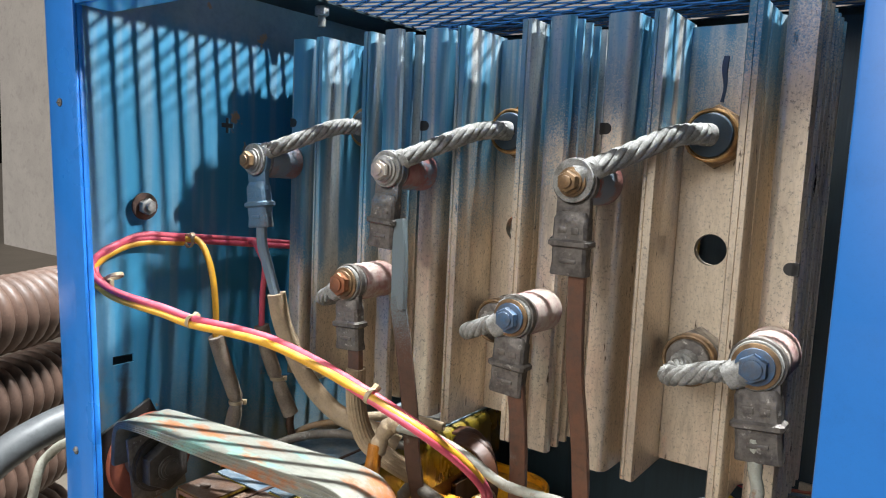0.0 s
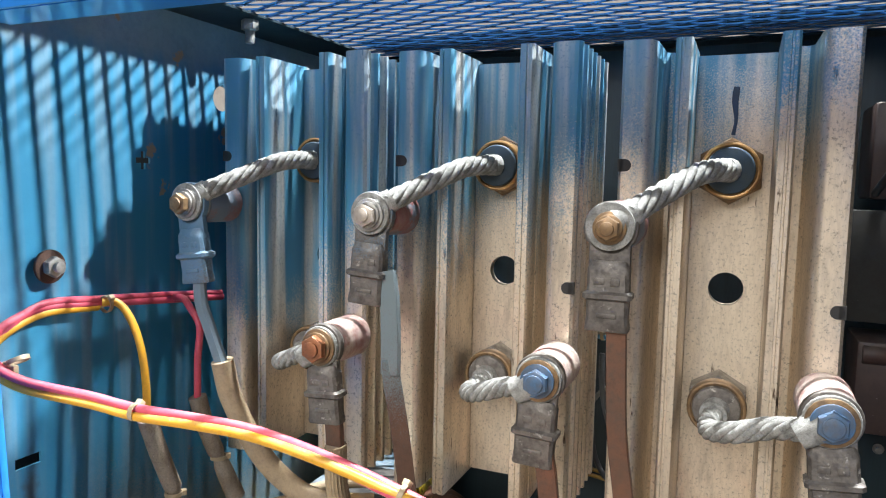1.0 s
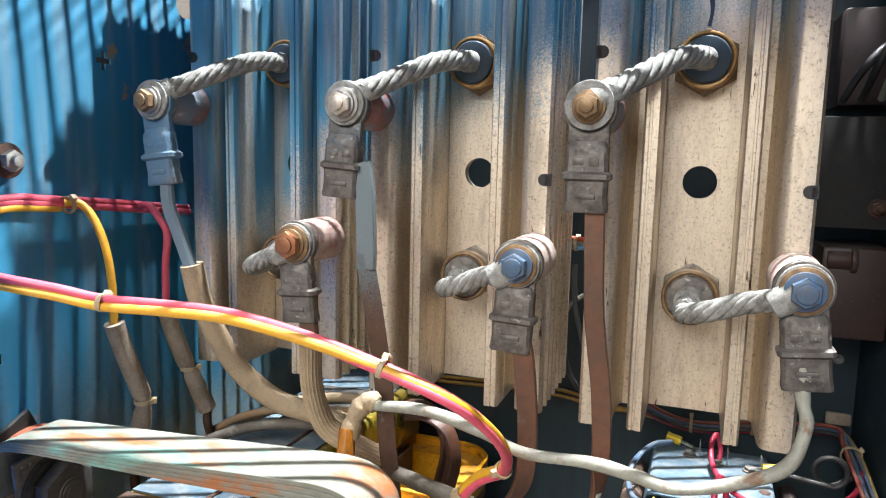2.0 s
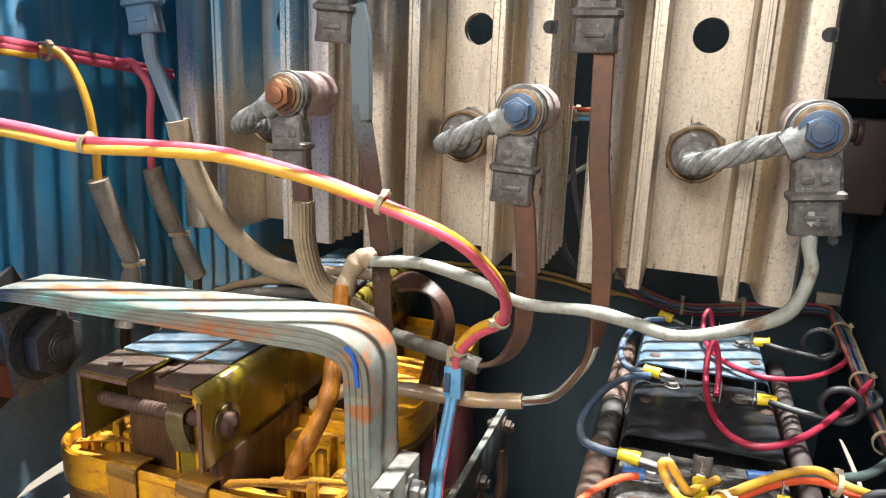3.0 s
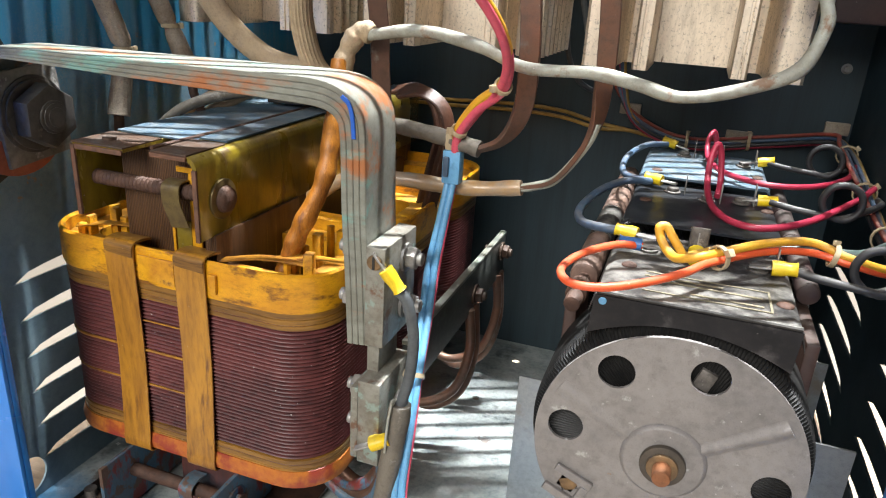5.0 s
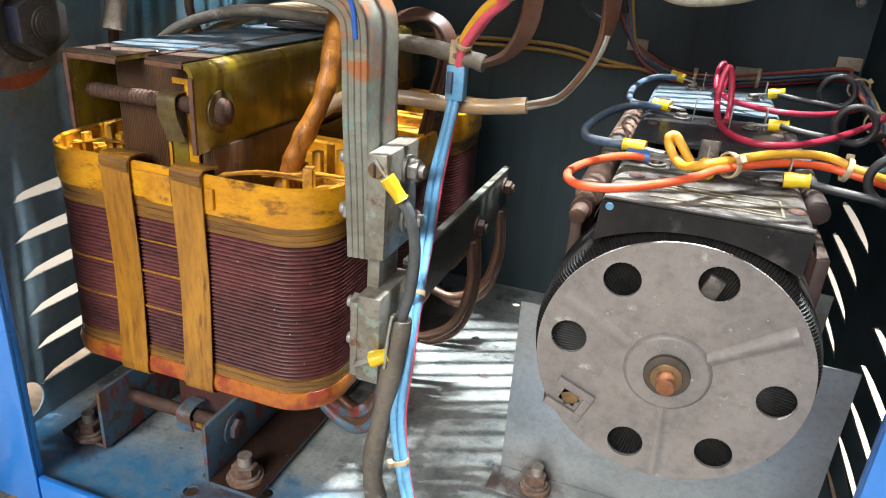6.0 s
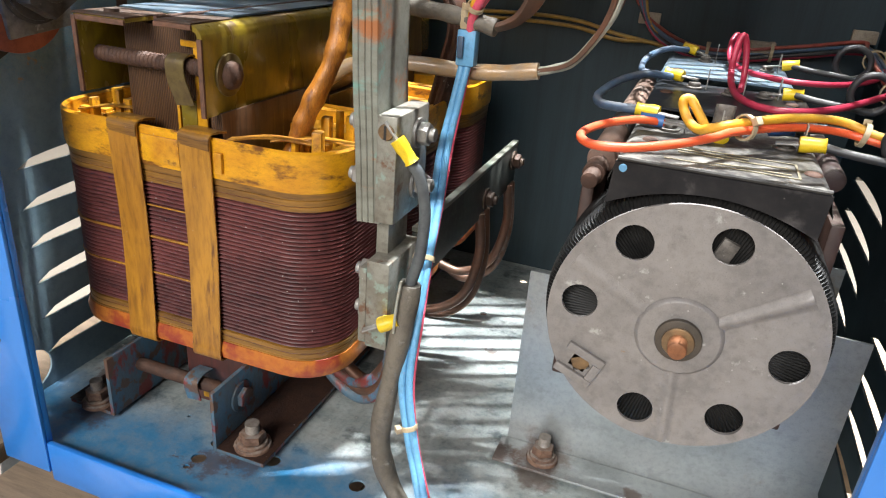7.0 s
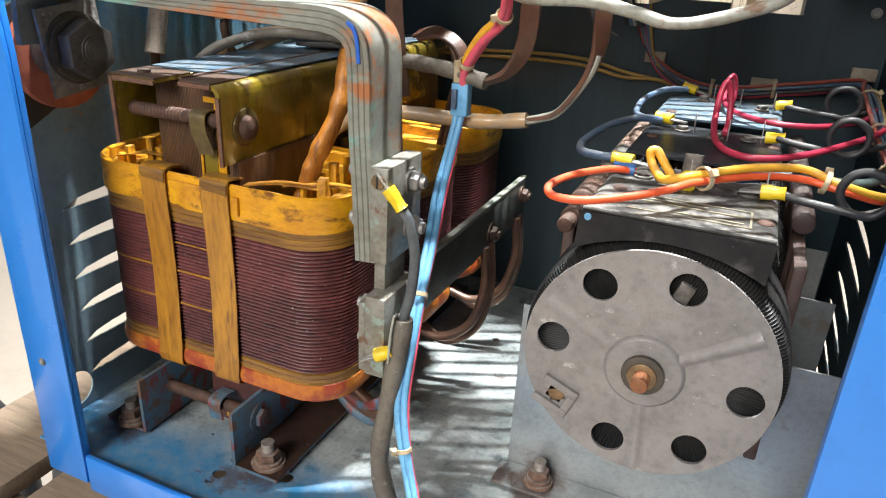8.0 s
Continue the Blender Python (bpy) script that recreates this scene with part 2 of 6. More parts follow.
CRIMP = surface("yellow_crimp", (0.80, 0.56, 0.015), (0.66, 0.44, 0.03), rough=0.4, stain=120, bump=0.08, dust=0.15, amount=0.5)
BLUE_CRIMP = surface("blue_crimp", (0.05, 0.16, 0.42), (0.04, 0.10, 0.26), rough=0.4, stain=120)
BUS = surface("verdigris_busbar", (0.265, 0.275, 0.235), (0.165, 0.160, 0.130), rough=0.52, metal=0.15, stain=30, wear=(0.36, 0.135, 0.050), wear_at=(0.52, 0.62), wear_scale=24, stretch=(0.40, 1, 1), dust=0.10, tint=(0.16, 0.37, 0.32))
BLOCK = surface("clamp_block", (0.29, 0.285, 0.245), (0.16, 0.14, 0.11), rough=0.5, metal=0.35, stain=45, dust=0.3, wear=(0.17, 0.095, 0.06), wear_at=(0.56, 0.66), wear_scale=50, tint=(0.30, 0.42, 0.37))
DARKBAR = surface("dark_bar", (0.05, 0.05, 0.045), (0.12, 0.13, 0.115), rough=0.42, metal=0.3, stain=30, dust=0.35)
BLACKBOARD = surface("black_board", (0.014, 0.014, 0.014), (0.03, 0.028, 0.026), rough=0.5, stain=30, dust=0.1)
REDDISC = surface("red_disc", (0.40, 0.115, 0.062), (0.27, 0.07, 0.042), rough=0.6, stain=40)
DARKNUT = surface("sooty_nut", (0.085, 0.077, 0.070), (0.042, 0.037, 0.034), rough=0.48, metal=0.3, stain=70, bump=0.5, dust=0.10, wear=(0.16, 0.13, 0.11), wear_at=(0.62, 0.72), wear_scale=60)
SOOTY_PLATE = surface("sooty_plate", (0.25, 0.235, 0.215), (0.12, 0.11, 0.10), rough=0.5, metal=0.4, stain=60, bump=0.4, dust=0.1, wear=(0.48, 0.47, 0.45), wear_at=(0.58, 0.68), wear_scale=60)
GREYBOX = surface("grey_bracket_paint", (0.032, 0.033, 0.031), (0.026, 0.022, 0.020), rough=0.6, stain=20, dust=0.08, gloss=0.3)
OLIVE = surface("varnished_steel", (0.30, 0.22, 0.018), (0.165, 0.115, 0.02), rough=0.27, metal=0.2, stain=22, stretch=(1, 1, 0.35), wear=(0.10, 0.055, 0.03), wear_at=(0.60, 0.70), wear_scale=34, coat=0.45, dust=0.2, specks=0.3)
BROWNSTEEL = surface("brown_steel", (0.092, 0.050, 0.030), (0.045, 0.027, 0.019), rough=0.6, metal=0.15, stain=60, dust=0.12, bump=0.9, bump_scale=450)
VARNISH = surface("yellow_insulation", (0.72, 0.36, 0.014), (0.44, 0.17, 0.010), rough=0.34, stain=40, coat=0.15, dust=0.15, wear=(0.17, 0.065, 0.012), wear_at=(0.55, 0.66), wear_scale=50)
VARNISH_RED = surface("orange_lower_insulation", (0.54, 0.19, 0.02), (0.36, 0.075, 0.018), rough=0.36, stain=30, coat=0.2, wear=(0.27, 0.035, 0.018), wear_at=(0.47, 0.62), wear_scale=26, bump=0.4, bump_scale=120)
TAPE = surface("amber_tape", (0.46, 0.215, 0.022), (0.16, 0.058, 0.011), rough=0.33, stain=30, stretch=(1.6, 1, 0.30), coat=0.3, specks=0.2, wear=(0.13, 0.050, 0.014), wear_at=(0.58, 0.70), wear_scale=40)
WINDING = surface("enamelled_winding", (0.160, 0.047, 0.044), (0.045, 0.016, 0.017), rough=0.42, stain=10, stretch=(0.8, 0.8, 2.0), grain=160, coat=0.0, gloss=0.45, dust=0.0, specks=1.2, bump=0.1, amount=1.0)
DISC = surface("grey_aluminium_disc", (0.29, 0.270, 0.258), (0.20, 0.186, 0.178), rough=0.55, metal=0.25, stain=26, bump=0.3, bump_scale=500, specks=0.35, wear=(0.42, 0.41, 0.39), wear_at=(0.62, 0.70), wear_scale=80, chips=((0.30, 0.19, 0.09), (0.735, 0.76), 60))
PLATE = surface("galvanised_plate", (0.38, 0.40, 0.40), (0.26, 0.28, 0.28), rough=0.4, metal=0.5, stain=14, bump=0.1, wear=(0.27, 0.24, 0.2), wear_at=(0.62, 0.74), wear_scale=20)
BLACKSHEET = surface("black_sheet", (0.022, 0.021, 0.021), (0.06, 0.055, 0.050), rough=0.46, stain=22, dust=0.42, gloss=0.3, wear=(0.10, 0.07, 0.055), wear_at=(0.62, 0.7), wear_scale=40)
BLUESHEET = surface("blue_dusted_sheet", (0.105, 0.17, 0.225), (0.05, 0.085, 0.12), rough=0.4, stain=22, dust=0.3)
TOROID = surface("black_toroid", (0.010, 0.010, 0.010), (0.022, 0.021, 0.020), rough=0.42, stain=40, dust=0.0, gloss=0.25)
BROWN_CER = surface("brown_ceramic", (0.065, 0.034, 0.025), (0.04, 0.022, 0.018), rough=0.5, stain=40, dust=0.2)
CERAMIC = surface("pinkish_ceramic", (0.22, 0.135, 0.10), (0.09, 0.052, 0.042), rough=0.5, stain=60, dust=0.25)
GOLD = surface("pale_gold_print", (0.24, 0.21, 0.14), rough=0.5)
INK = surface("blue_marker", (0.02, 0.12, 0.55), rough=0.5, bump=0)
GROUND = surface("pale_concrete", (0.185, 0.157, 0.124), (0.145, 0.122, 0.097), rough=0.85, stain=3, grain=60, bump=0.3, bump_scale=120, amount=0.5)
WALLGREY = surface("grey_render", (0.42, 0.39, 0.36), (0.36, 0.335, 0.31), rough=0.85, stain=4, grain=40, bump=0.2, bump_scale=80, wear=(0.28, 0.26, 0.24), wear_at=(0.66, 0.74), wear_scale=3)
WOOD = surface("weathered_wood", (0.34, 0.25, 0.17), (0.2, 0.15, 0.11), rough=0.75, stretch=(0.12, 1, 1), stain=60, grain=300, bump=0.4)
HOSE = surface("ribbed_hose", (0.15, 0.09, 0.066), (0.09, 0.056, 0.042), rough=0.5, stain=20, dust=0.15)
GREEN_W = surface("grey_green_wire", (0.12, 0.16, 0.15), (0.08, 0.11, 0.1), rough=0.45, stain=60)
DARKBLOCK = surface("dark_brown_block", (0.055, 0.032, 0.028), (0.035, 0.022, 0.02), rough=0.5, stain=30, dust=0.2)
CLEANBLACK = surface("clean_black_sheet", (0.010, 0.012, 0.016), (0.022, 0.024, 0.027), rough=0.34, stain=22, dust=0.06, gloss=0.3, wear=(0.10, 0.06, 0.045), wear_at=(0.68, 0.74), wear_scale=40)
DRIPPED = surface("red_dripped_core", (0.105, 0.030, 0.024), (0.045, 0.022, 0.020), rough=0.45, stain=50, stretch=(1.5, 1.5, 0.2), coat=0.2, wear=(0.06, 0.10, 0.15), wear_at=(0.60, 0.68), wear_scale=60)
BROWN_VARNISH = surface("brown_varnish", (0.085, 0.034, 0.018), (0.035, 0.016, 0.010), rough=0.5, stain=60, coat=0.08, dust=0.05, specks=0.8, wear=(0.26, 0.23, 0.19), wear_at=(0.63, 0.68), wear_scale=60, bump=0.5)
DARK_COLLAR = surface("dark_collar", (0.07, 0.06, 0.05), (0.11, 0.09, 0.07), rough=0.5, metal=0.4, stain=80)
BLUE_PAINT = surface("blue_touch_paint", (0.055, 0.125, 0.23), (0.09, 0.10, 0.12), rough=0.45, stain=120)
FLAP = surface("glossy_black_flap", (0.012, 0.012, 0.014), (0.028, 0.026, 0.027), gloss=0.30, rough=0.34, stain=22, dust=0.0, specks=0.6, wear=(0.085, 0.078, 0.078), wear_at=(0.55, 0.72), wear_scale=30)
WOVEN = surface("woven_orange_sleeve", (0.42, 0.155, 0.010), (0.16, 0.052, 0.007), rough=0.45, stain=60, stretch=(1, 1, 0.4), grain=1300, coat=0.10, bump=0.8, bump_scale=800, dust=0.05, wear=(0.13, 0.042, 0.009), wear_at=(0.56, 0.68), wear_scale=55)
COLLAR = surface("yellow_collar", (0.74, 0.36, 0.010), (0.50, 0.20, 0.010), rough=0.36, stain=24, coat=0.12, dust=0.0, specks=0.3, wear=(0.17, 0.062, 0.012), wear_at=(0.51, 0.66), wear_scale=34, stretch=(1, 1, 2.2))
BAND = surface("soaked_tape", (0.32, 0.155, 0.026), (0.085, 0.038, 0.013), rough=0.38, stain=30, stretch=(0.35, 0.35, 5.0), coat=0.15, specks=0.3)
TEAL_BACK = surface("streaked_teal", (0.021, 0.041, 0.051), (0.013, 0.026, 0.033), rough=0.5, stretch=(3, 3, 0.15), stain=12, wear=(0.07, 0.10, 0.11), wear_at=(0.66, 0.76), wear_scale=14)


def rust_round(m, spots, colour=(0.11, 0.05, 0.026)):
    """Rust that has crept out round the bolts at spots (x, y, reach)."""
    nt = m.node_tree
    bsdf = nt.nodes["Principled BSDF"]
    pos = nt.nodes.new("ShaderNodeNewGeometry").outputs["Position"]
    col = bsdf.inputs["Base Color"].links[0].from_socket
    ragged = nt.nodes.new("ShaderNodeMath")
    ragged.operation = "MULTIPLY_ADD"
    ragged.inputs[1].default_value, ragged.inputs[2].default_value = 0.05, -0.025
    nt.links.new(noise_tex(nt, pos, 70, 5, 0.7), ragged.inputs[0])
    for x, y, reach in spots:
        d = nt.nodes.new("ShaderNodeVectorMath")
        d.operation = "DISTANCE"
        nt.links.new(pos, d.inputs[0])
        d.inputs[1].default_value = (x, y, 0.004)
        e = nt.nodes.new("ShaderNodeMath")
        e.operation = "ADD"
        nt.links.new(d.outputs["Value"], e.inputs[0])
        nt.links.new(ragged.outputs[0], e.inputs[1])
        col = blend(nt, arith(nt, "MULTIPLY", ramp(nt, e.outputs[0], reach * 0.85, reach * 0.35), 0.65), col, colour)
    nt.links.new(col, bsdf.inputs["Base Color"])


rust_round(FLOOR_M, ((-0.207, 0.395, 0.030), (-0.065, 0.400, 0.030), (-0.085, 0.385, 0.024), (-0.105, 0.376, 0.012), (0.1445, 0.480, 0.03), (0.02, 0.372, 0.014), (-0.235, 0.44, 0.02), (0.06, 0.63, 0.010)))
rust_round(PLATE, ((0.1445, 0.490, 0.032), (0.112, 0.478, 0.022), (0.30, 0.477, 0.03), (0.22, 0.475, 0.018), (0.335, 0.48, 0.03)))

def long_patch(m, at, reach, colour):
    """A long patch on a wall round `at`: a stain that has run down, or a painted glow."""
    nt = m.node_tree
    bsdf = nt.nodes["Principled BSDF"]
    pos = nt.nodes.new("ShaderNodeNewGeometry").outputs["Position"]
    col = bsdf.inputs["Base Color"].links[0].from_socket
    sq = nt.nodes.new("ShaderNodeVectorMath")
    sq.operation = "MULTIPLY"
    sq.inputs[1].default_value = (1, 1, 0.27)
    nt.links.new(pos, sq.inputs[0])
    d = nt.nodes.new("ShaderNodeVectorMath")
    d.operation = "DISTANCE"
    nt.links.new(sq.outputs[0], d.inputs[0])
    d.inputs[1].default_value = (at[0], at[1], at[2] * 0.27)
    e = nt.nodes.new("ShaderNodeMath")
    e.operation = "MULTIPLY_ADD"
    nt.links.new(noise_tex(nt, pos, 60, 4, 0.6), e.inputs[0])
    e.inputs[1].default_value = reach * 1.2
    nt.links.new(d.outputs["Value"], e.inputs[2])
    nt.links.new(blend(nt, arith(nt, "MULTIPLY", ramp(nt, e.outputs[0], reach * 1.6, reach * 0.7), 0.8), col, colour), bsdf.inputs["Base Color"])


long_patch(WALL_SPRAY, (-0.266, 0.402, 0.378), 0.012, (0.055, 0.042, 0.030))
# pale grey-green glow low at the front, painted into the wall colour
long_patch(WALL_SPRAY, (-0.266, 0.372, 0.330), 0.030, (0.22, 0.235, 0.19))

# laminated core: thin brown and grey sheets side by side
LAMIN = surface("laminations", (0.155, 0.080, 0.038), (0.075, 0.038, 0.020), rough=0.45, metal=0.25, stain=40, stretch=(1.5, 1.5, 0.15), dust=0.08, wear=(0.24, 0.15, 0.045), wear_at=(0.58, 0.68), wear_scale=90, specks=0.3)
_nt = LAMIN.node_tree
_w = node(_nt, "ShaderNodeTexWave", Scale=215.0, Distortion=0.6, Detail=1.0)
_g = _nt.nodes.new("ShaderNodeNewGeometry")
_nt.links.new(_g.outputs["Position"], _w.inputs["Vector"])
_b = node(_nt, "ShaderNodeBump", Strength=0.7, Distance=0.0008)
_nt.links.new(_w.outputs["Fac"], _b.inputs["Height"])
_nt.links.new(_b.outputs[0], _nt.nodes["Principled BSDF"].inputs["Normal"])
_c = _nt.nodes["Principled BSDF"].inputs["Base Color"].links[0].from_socket
_nt.links.new(blend(_nt, arith(_nt, "MULTIPLY", ramp(_nt, _w.outputs["Fac"], 0.50, 0.85), 0.8), _c, (0.030, 0.014, 0.009)), _nt.nodes["Principled BSDF"].inputs["Base Color"])


# ---- tools for building ----
def thing(name, at, label, category, group="", kind=""):
    ob = new(name)
    ob.empty_display_size = 0.02
    ob.location = at
    return tagged(ob, label, category, group, kind)


def where(ob):
    p = Vector((0, 0, 0))
    while ob:
        p += ob.location
        ob = ob.parent
    return p


def part(name, bm, material, parent=None, label="", smooth=True):
    """Links a bmesh, drawn in world places, as one mesh under a thing or a part."""
    bmesh.ops.recalc_face_normals(bm, faces=bm.faces)
    if parent:
        bmesh.ops.translate(bm, verts=bm.verts, vec=-where(parent))
    me = bpy.data.meshes.new(name)
    bm.to_mesh(me)
    bm.free()
    me.materials.append(material)
    if smooth:
        me.shade_smooth()
        me.set_sharp_from_angle(angle=radians(42))
    ob = new(name, me)
    ob.parent = parent
    if label:
        tagged(ob, label)
    return ob


def B():
    return bmesh.new()


def box(bm, lo, hi, bevel=0.0, m=None):
    lo, hi = Vector(lo), Vector(hi)
    vs = bmesh.ops.create_cube(bm, size=1)["verts"]
    bmesh.ops.scale(bm, vec=hi - lo, verts=vs)
    bmesh.ops.translate(bm, vec=(lo + hi) / 2, verts=vs)
    if bevel:
        es = list({e for v in vs for e in v.link_edges})
        vs = list({v for v in bmesh.ops.bevel(bm, geom=es, offset=bevel, segments=2, profile=0.5, affect="EDGES")["verts"]} | {v for v in vs if v.is_valid})
    if m:
        bmesh.ops.transform(bm, matrix=m, verts=vs)
    return bm


def rod(bm, a, b, r, seg=16, r2=None, bevel=0.0):
    """A cylinder, cone or, with few sides, a prism from a to b."""
    a, b = Vector(a), Vector(b)
    d = b - a
    turn = d.to_track_quat("Z", "Y").to_matrix().to_4x4()
    vs = bmesh.ops.create_cone(bm, cap_ends=True, segments=seg, radius1=r, radius2=r if r2 is None else r2, depth=d.length)["verts"]
    if bevel:
        es = [e for e in {e for v in vs for e in v.link_edges} if len([f for f in e.link_faces if len(f.verts) > 4]) == 1]
        vs = list({v for v in bmesh.ops.bevel(bm, geom=es, offset=bevel, segments=2, profile=0.5, affect="EDGES")["verts"]} | {v for v in vs if v.is_valid})
    bmesh.ops.transform(bm, matrix=Matrix.Translation((a + b) / 2) @ turn, verts=vs)
    return bm


def ball(bm, c, r, squash=(1, 1, 1)):
    vs = bmesh.ops.create_uvsphere(bm, u_segments=14, v_segments=8, radius=r)["verts"]
    bmesh.ops.transform(bm, matrix=Matrix.Translation(c) @ Matrix.Diagonal((*squash, 1)), verts=vs)
    return bm


def glide(pts, per=8):
    """Points along a smooth line through pts."""
    p = [Vector(q) for q in pts]
    p = [2 * p[0] - p[1], *p, 2 * p[-1] - p[-2]]
    out = []
    for i in range(1, len(p) - 2):
        for k in range(per):
            t = k / per
            out.append(0.5 * (2 * p[i] + (p[i + 1] - p[i - 1]) * t + (2 * p[i - 1] - 5 * p[i] + 4 * p[i + 1] - p[i + 2]) * t * t
                              + (3 * p[i] - p[i - 1] - 3 * p[i + 1] + p[i + 2]) * t ** 3))
    out.append(p[-2])
    return out


def frames_along(line, up=None):
    """A side and an upward direction at each point of a line, turning as little as can be."""
    n = len(line)
    tang = [(line[min(i + 1, n - 1)] - line[max(i - 1, 0)]).normalized() for i in range(n)]
    u = Vector(up or (0.13, 0.21, 0.97))
    if abs(u.dot(tang[0])) > 0.95:
        u = Vector((1, 0.1, 0))
    out = []
    for t in tang:
        u = (u - t * u.dot(t)).normalized()
        out.append((t.cross(u), u))
    return out


def sweep(bm, pts, section, per=8, up=None, scale=None, closed_ends=True, smooth=True, twist=None):
    """A section (list of (side, up) offsets) drawn along the smooth line through pts."""
    line = glide(pts, per) if smooth else [Vector(q) for q in pts]
    fr = frames_along(line, up)
    rings = []
    for i, (c, (s, u)) in enumerate(zip(line, fr)):
        k = scale(i / (len(line) - 1)) if scale else 1.0
        if twist:
            a = radians(twist(i / (len(line) - 1)))
            s, u = s * math.cos(a) + u * math.sin(a), u * math.cos(a) - s * math.sin(a)
        rings.append([bm.verts.new(c + s * (x * k) + u * (y * k)) for x, y in section])
    m = len(section)
    for a, b in zip(rings, rings[1:]):
        for j in range(m):
            bm.faces.new((a[j], a[(j + 1) % m], b[(j + 1) % m], b[j]))
    if closed_ends:
        bm.faces.new(rings[0])
        bm.faces.new(rings[-1][::-1])
    return bm


def circle(r, seg=10, squash=1.0):
    return [(r * math.cos(2 * math.pi * i / seg), r * squash * math.sin(2 * math.pi * i / seg)) for i in range(seg)]


def flat(w, h, c=0.0006):
    x, y = w / 2, h / 2
    return [(-x + c, -y), (x - c, -y), (x, -y + c), (x, y - c), (x - c, y), (-x + c, y), (-x, y - c), (-x, -y + c)]


def wobbly(pts, amount, seed):
    r = random.Random(seed)
    return [tuple(c + r.uniform(-amount, amount) for c in p) for p in pts]


def wire(name, pts, r, material, parent=None, label="", seg=10, per=8, seed=None):
    return part(name, sweep(B(), wobbly(pts, r * 0.25, seed) if seed else pts, circle(r, seg), per), material, parent, label)


def wire_thing(name, pts, r, material, label, category="wire", group="", seg=10, per=8):
    ob = part(name, sweep(B(), pts, circle(r, seg), per), material)
    return tagged(ob, label, category, group)


def rope(pts, r, material, parent, strands=6, twist=3.0):
    """Strands laid round one another along a line, each a part."""
    line = glide(pts, 10)
    fr = frames_along(line)
    n = len(line)
    for k in range(strands):
        path = []
        for i, (c, (s, u)) in enumerate(zip(line, fr)):
            a = 2 * math.pi * (k / strands + twist * i / n)
            path.append(c + (s * math.cos(a) + u * math.sin(a)) * r * 0.62)
        part("strand", sweep(B(), path, circle(r * 0.41, 9), smooth=False), material, parent)


def sheet(outline, holes, thick, place):
    """A flat sheet with holes: outlines in the sheet's own plane, place(u, v, w) puts them in the world, w from 0 to thick."""
    bm = B()
    edges = []
    for loop in [outline, *holes]:
        vs = [bm.verts.new((u, v, 0)) for u, v in loop]
        edges += [bm.edges.new((vs[i], vs[(i + 1) % len(vs)])) for i in range(len(vs))]
    bmesh.ops.triangle_fill(bm, use_beauty=True, use_dissolve=False, edges=edges)
    faces = list(bm.faces)
    got = bmesh.ops.extrude_face_region(bm, geom=faces)["geom"]
    for v in got:
        if isinstance(v, bmesh.types.BMVert):
            v.co.z = thick
    for v in bm.verts:
        v.co = Vector(place(*v.co))
    return bm


def ring(cx, cy, r, seg=20, start=0.0):
    return [(cx + r * math.cos(start + 2 * math.pi * i / seg), cy + r * math.sin(start + 2 * math.pi * i / seg)) for i in range(seg)]


def rect(x0, y0, x1, y1):
    return [(x0, y0), (x1, y0), (x1, y1), (x0, y1)]


def hex_bolt(bm, at, axis, af, h, washer=0.0, stud=0.0, stud_r=0.0):
    """A hexagon head with its washer, its foot at `at`, pointing along axis."""
    at, axis = Vector(at), Vector(axis).normalized()
    if washer:
        rod(bm, at, at + axis * 0.0018, washer, 20)
        at = at + axis * 0.0018
    rod(bm, at, at + axis * h, af / 1.732, 6, bevel=h * 0.14)
    if stud:
        rod(bm, at + axis * h, at + axis * (h + stud), stud_r, 12, bevel=0.0006)
    return bm


def tie_band(name, at, along, r, parent=None):
    """A cable tie round a bundle, with its head and cut tail."""
    at, along = Vector(at), Vector(along).normalized()
    side = along.orthogonal().normalized()
    bm = B()
    loop = [at + Matrix.Rotation(2 * math.pi * i / 14, 3, along) @ side * r for i in range(15)]
    sweep(bm, loop, flat(0.0012, 0.0032, 0.0002), smooth=False, up=tuple(along))
    head = at + side * (r + 0.0015)
    box(bm, (-0.0022, -0.0022, -0.0018), (0.0022, 0.0022, 0.0018), 0.0004, Matrix.Translation(head) @ side.to_track_quat("Z", "Y").to_matrix().to_4x4())
    return part(name, bm, TIE, parent)


# ---- the cabinet ----
LOUVRE = surface("louvre_paint", (0.03, 0.045, 0.052), (0.02, 0.03, 0.036), rough=0.55, stain=30, wear=(0.10, 0.045, 0.025), wear_at=(0.48, 0.6), wear_scale=30)
HOLE_BACKING = surface("dark_hole_backing", (0.02, 0.022, 0.025), rough=0.7)
FRONT, BACK, LEFT, RIGHT, ROOF = 0.345, 0.845, -0.266, 0.352, 0.765


def slot(y0, y1, z, h):
    """A pressed slot with pointed ends."""
    up = [(y0 + (y1 - y0) * i / 10, z + h * (math.sin(math.pi * i / 10) ** 0.36)) for i in range(11)]
    return up[:10] + [(y1, z)]


LEFT_ROWS = [0.031 + 0.032 * k for k in range(6)]
RIGHT_ROWS = [0.0440 + 0.0304 * k for k in range(6)]
LEFT_GROUPS = [(0.407, 0.555), (0.602, 0.765)]
RIGHT_GROUPS = [(0.425, 0.566), (0.627, 0.767)]


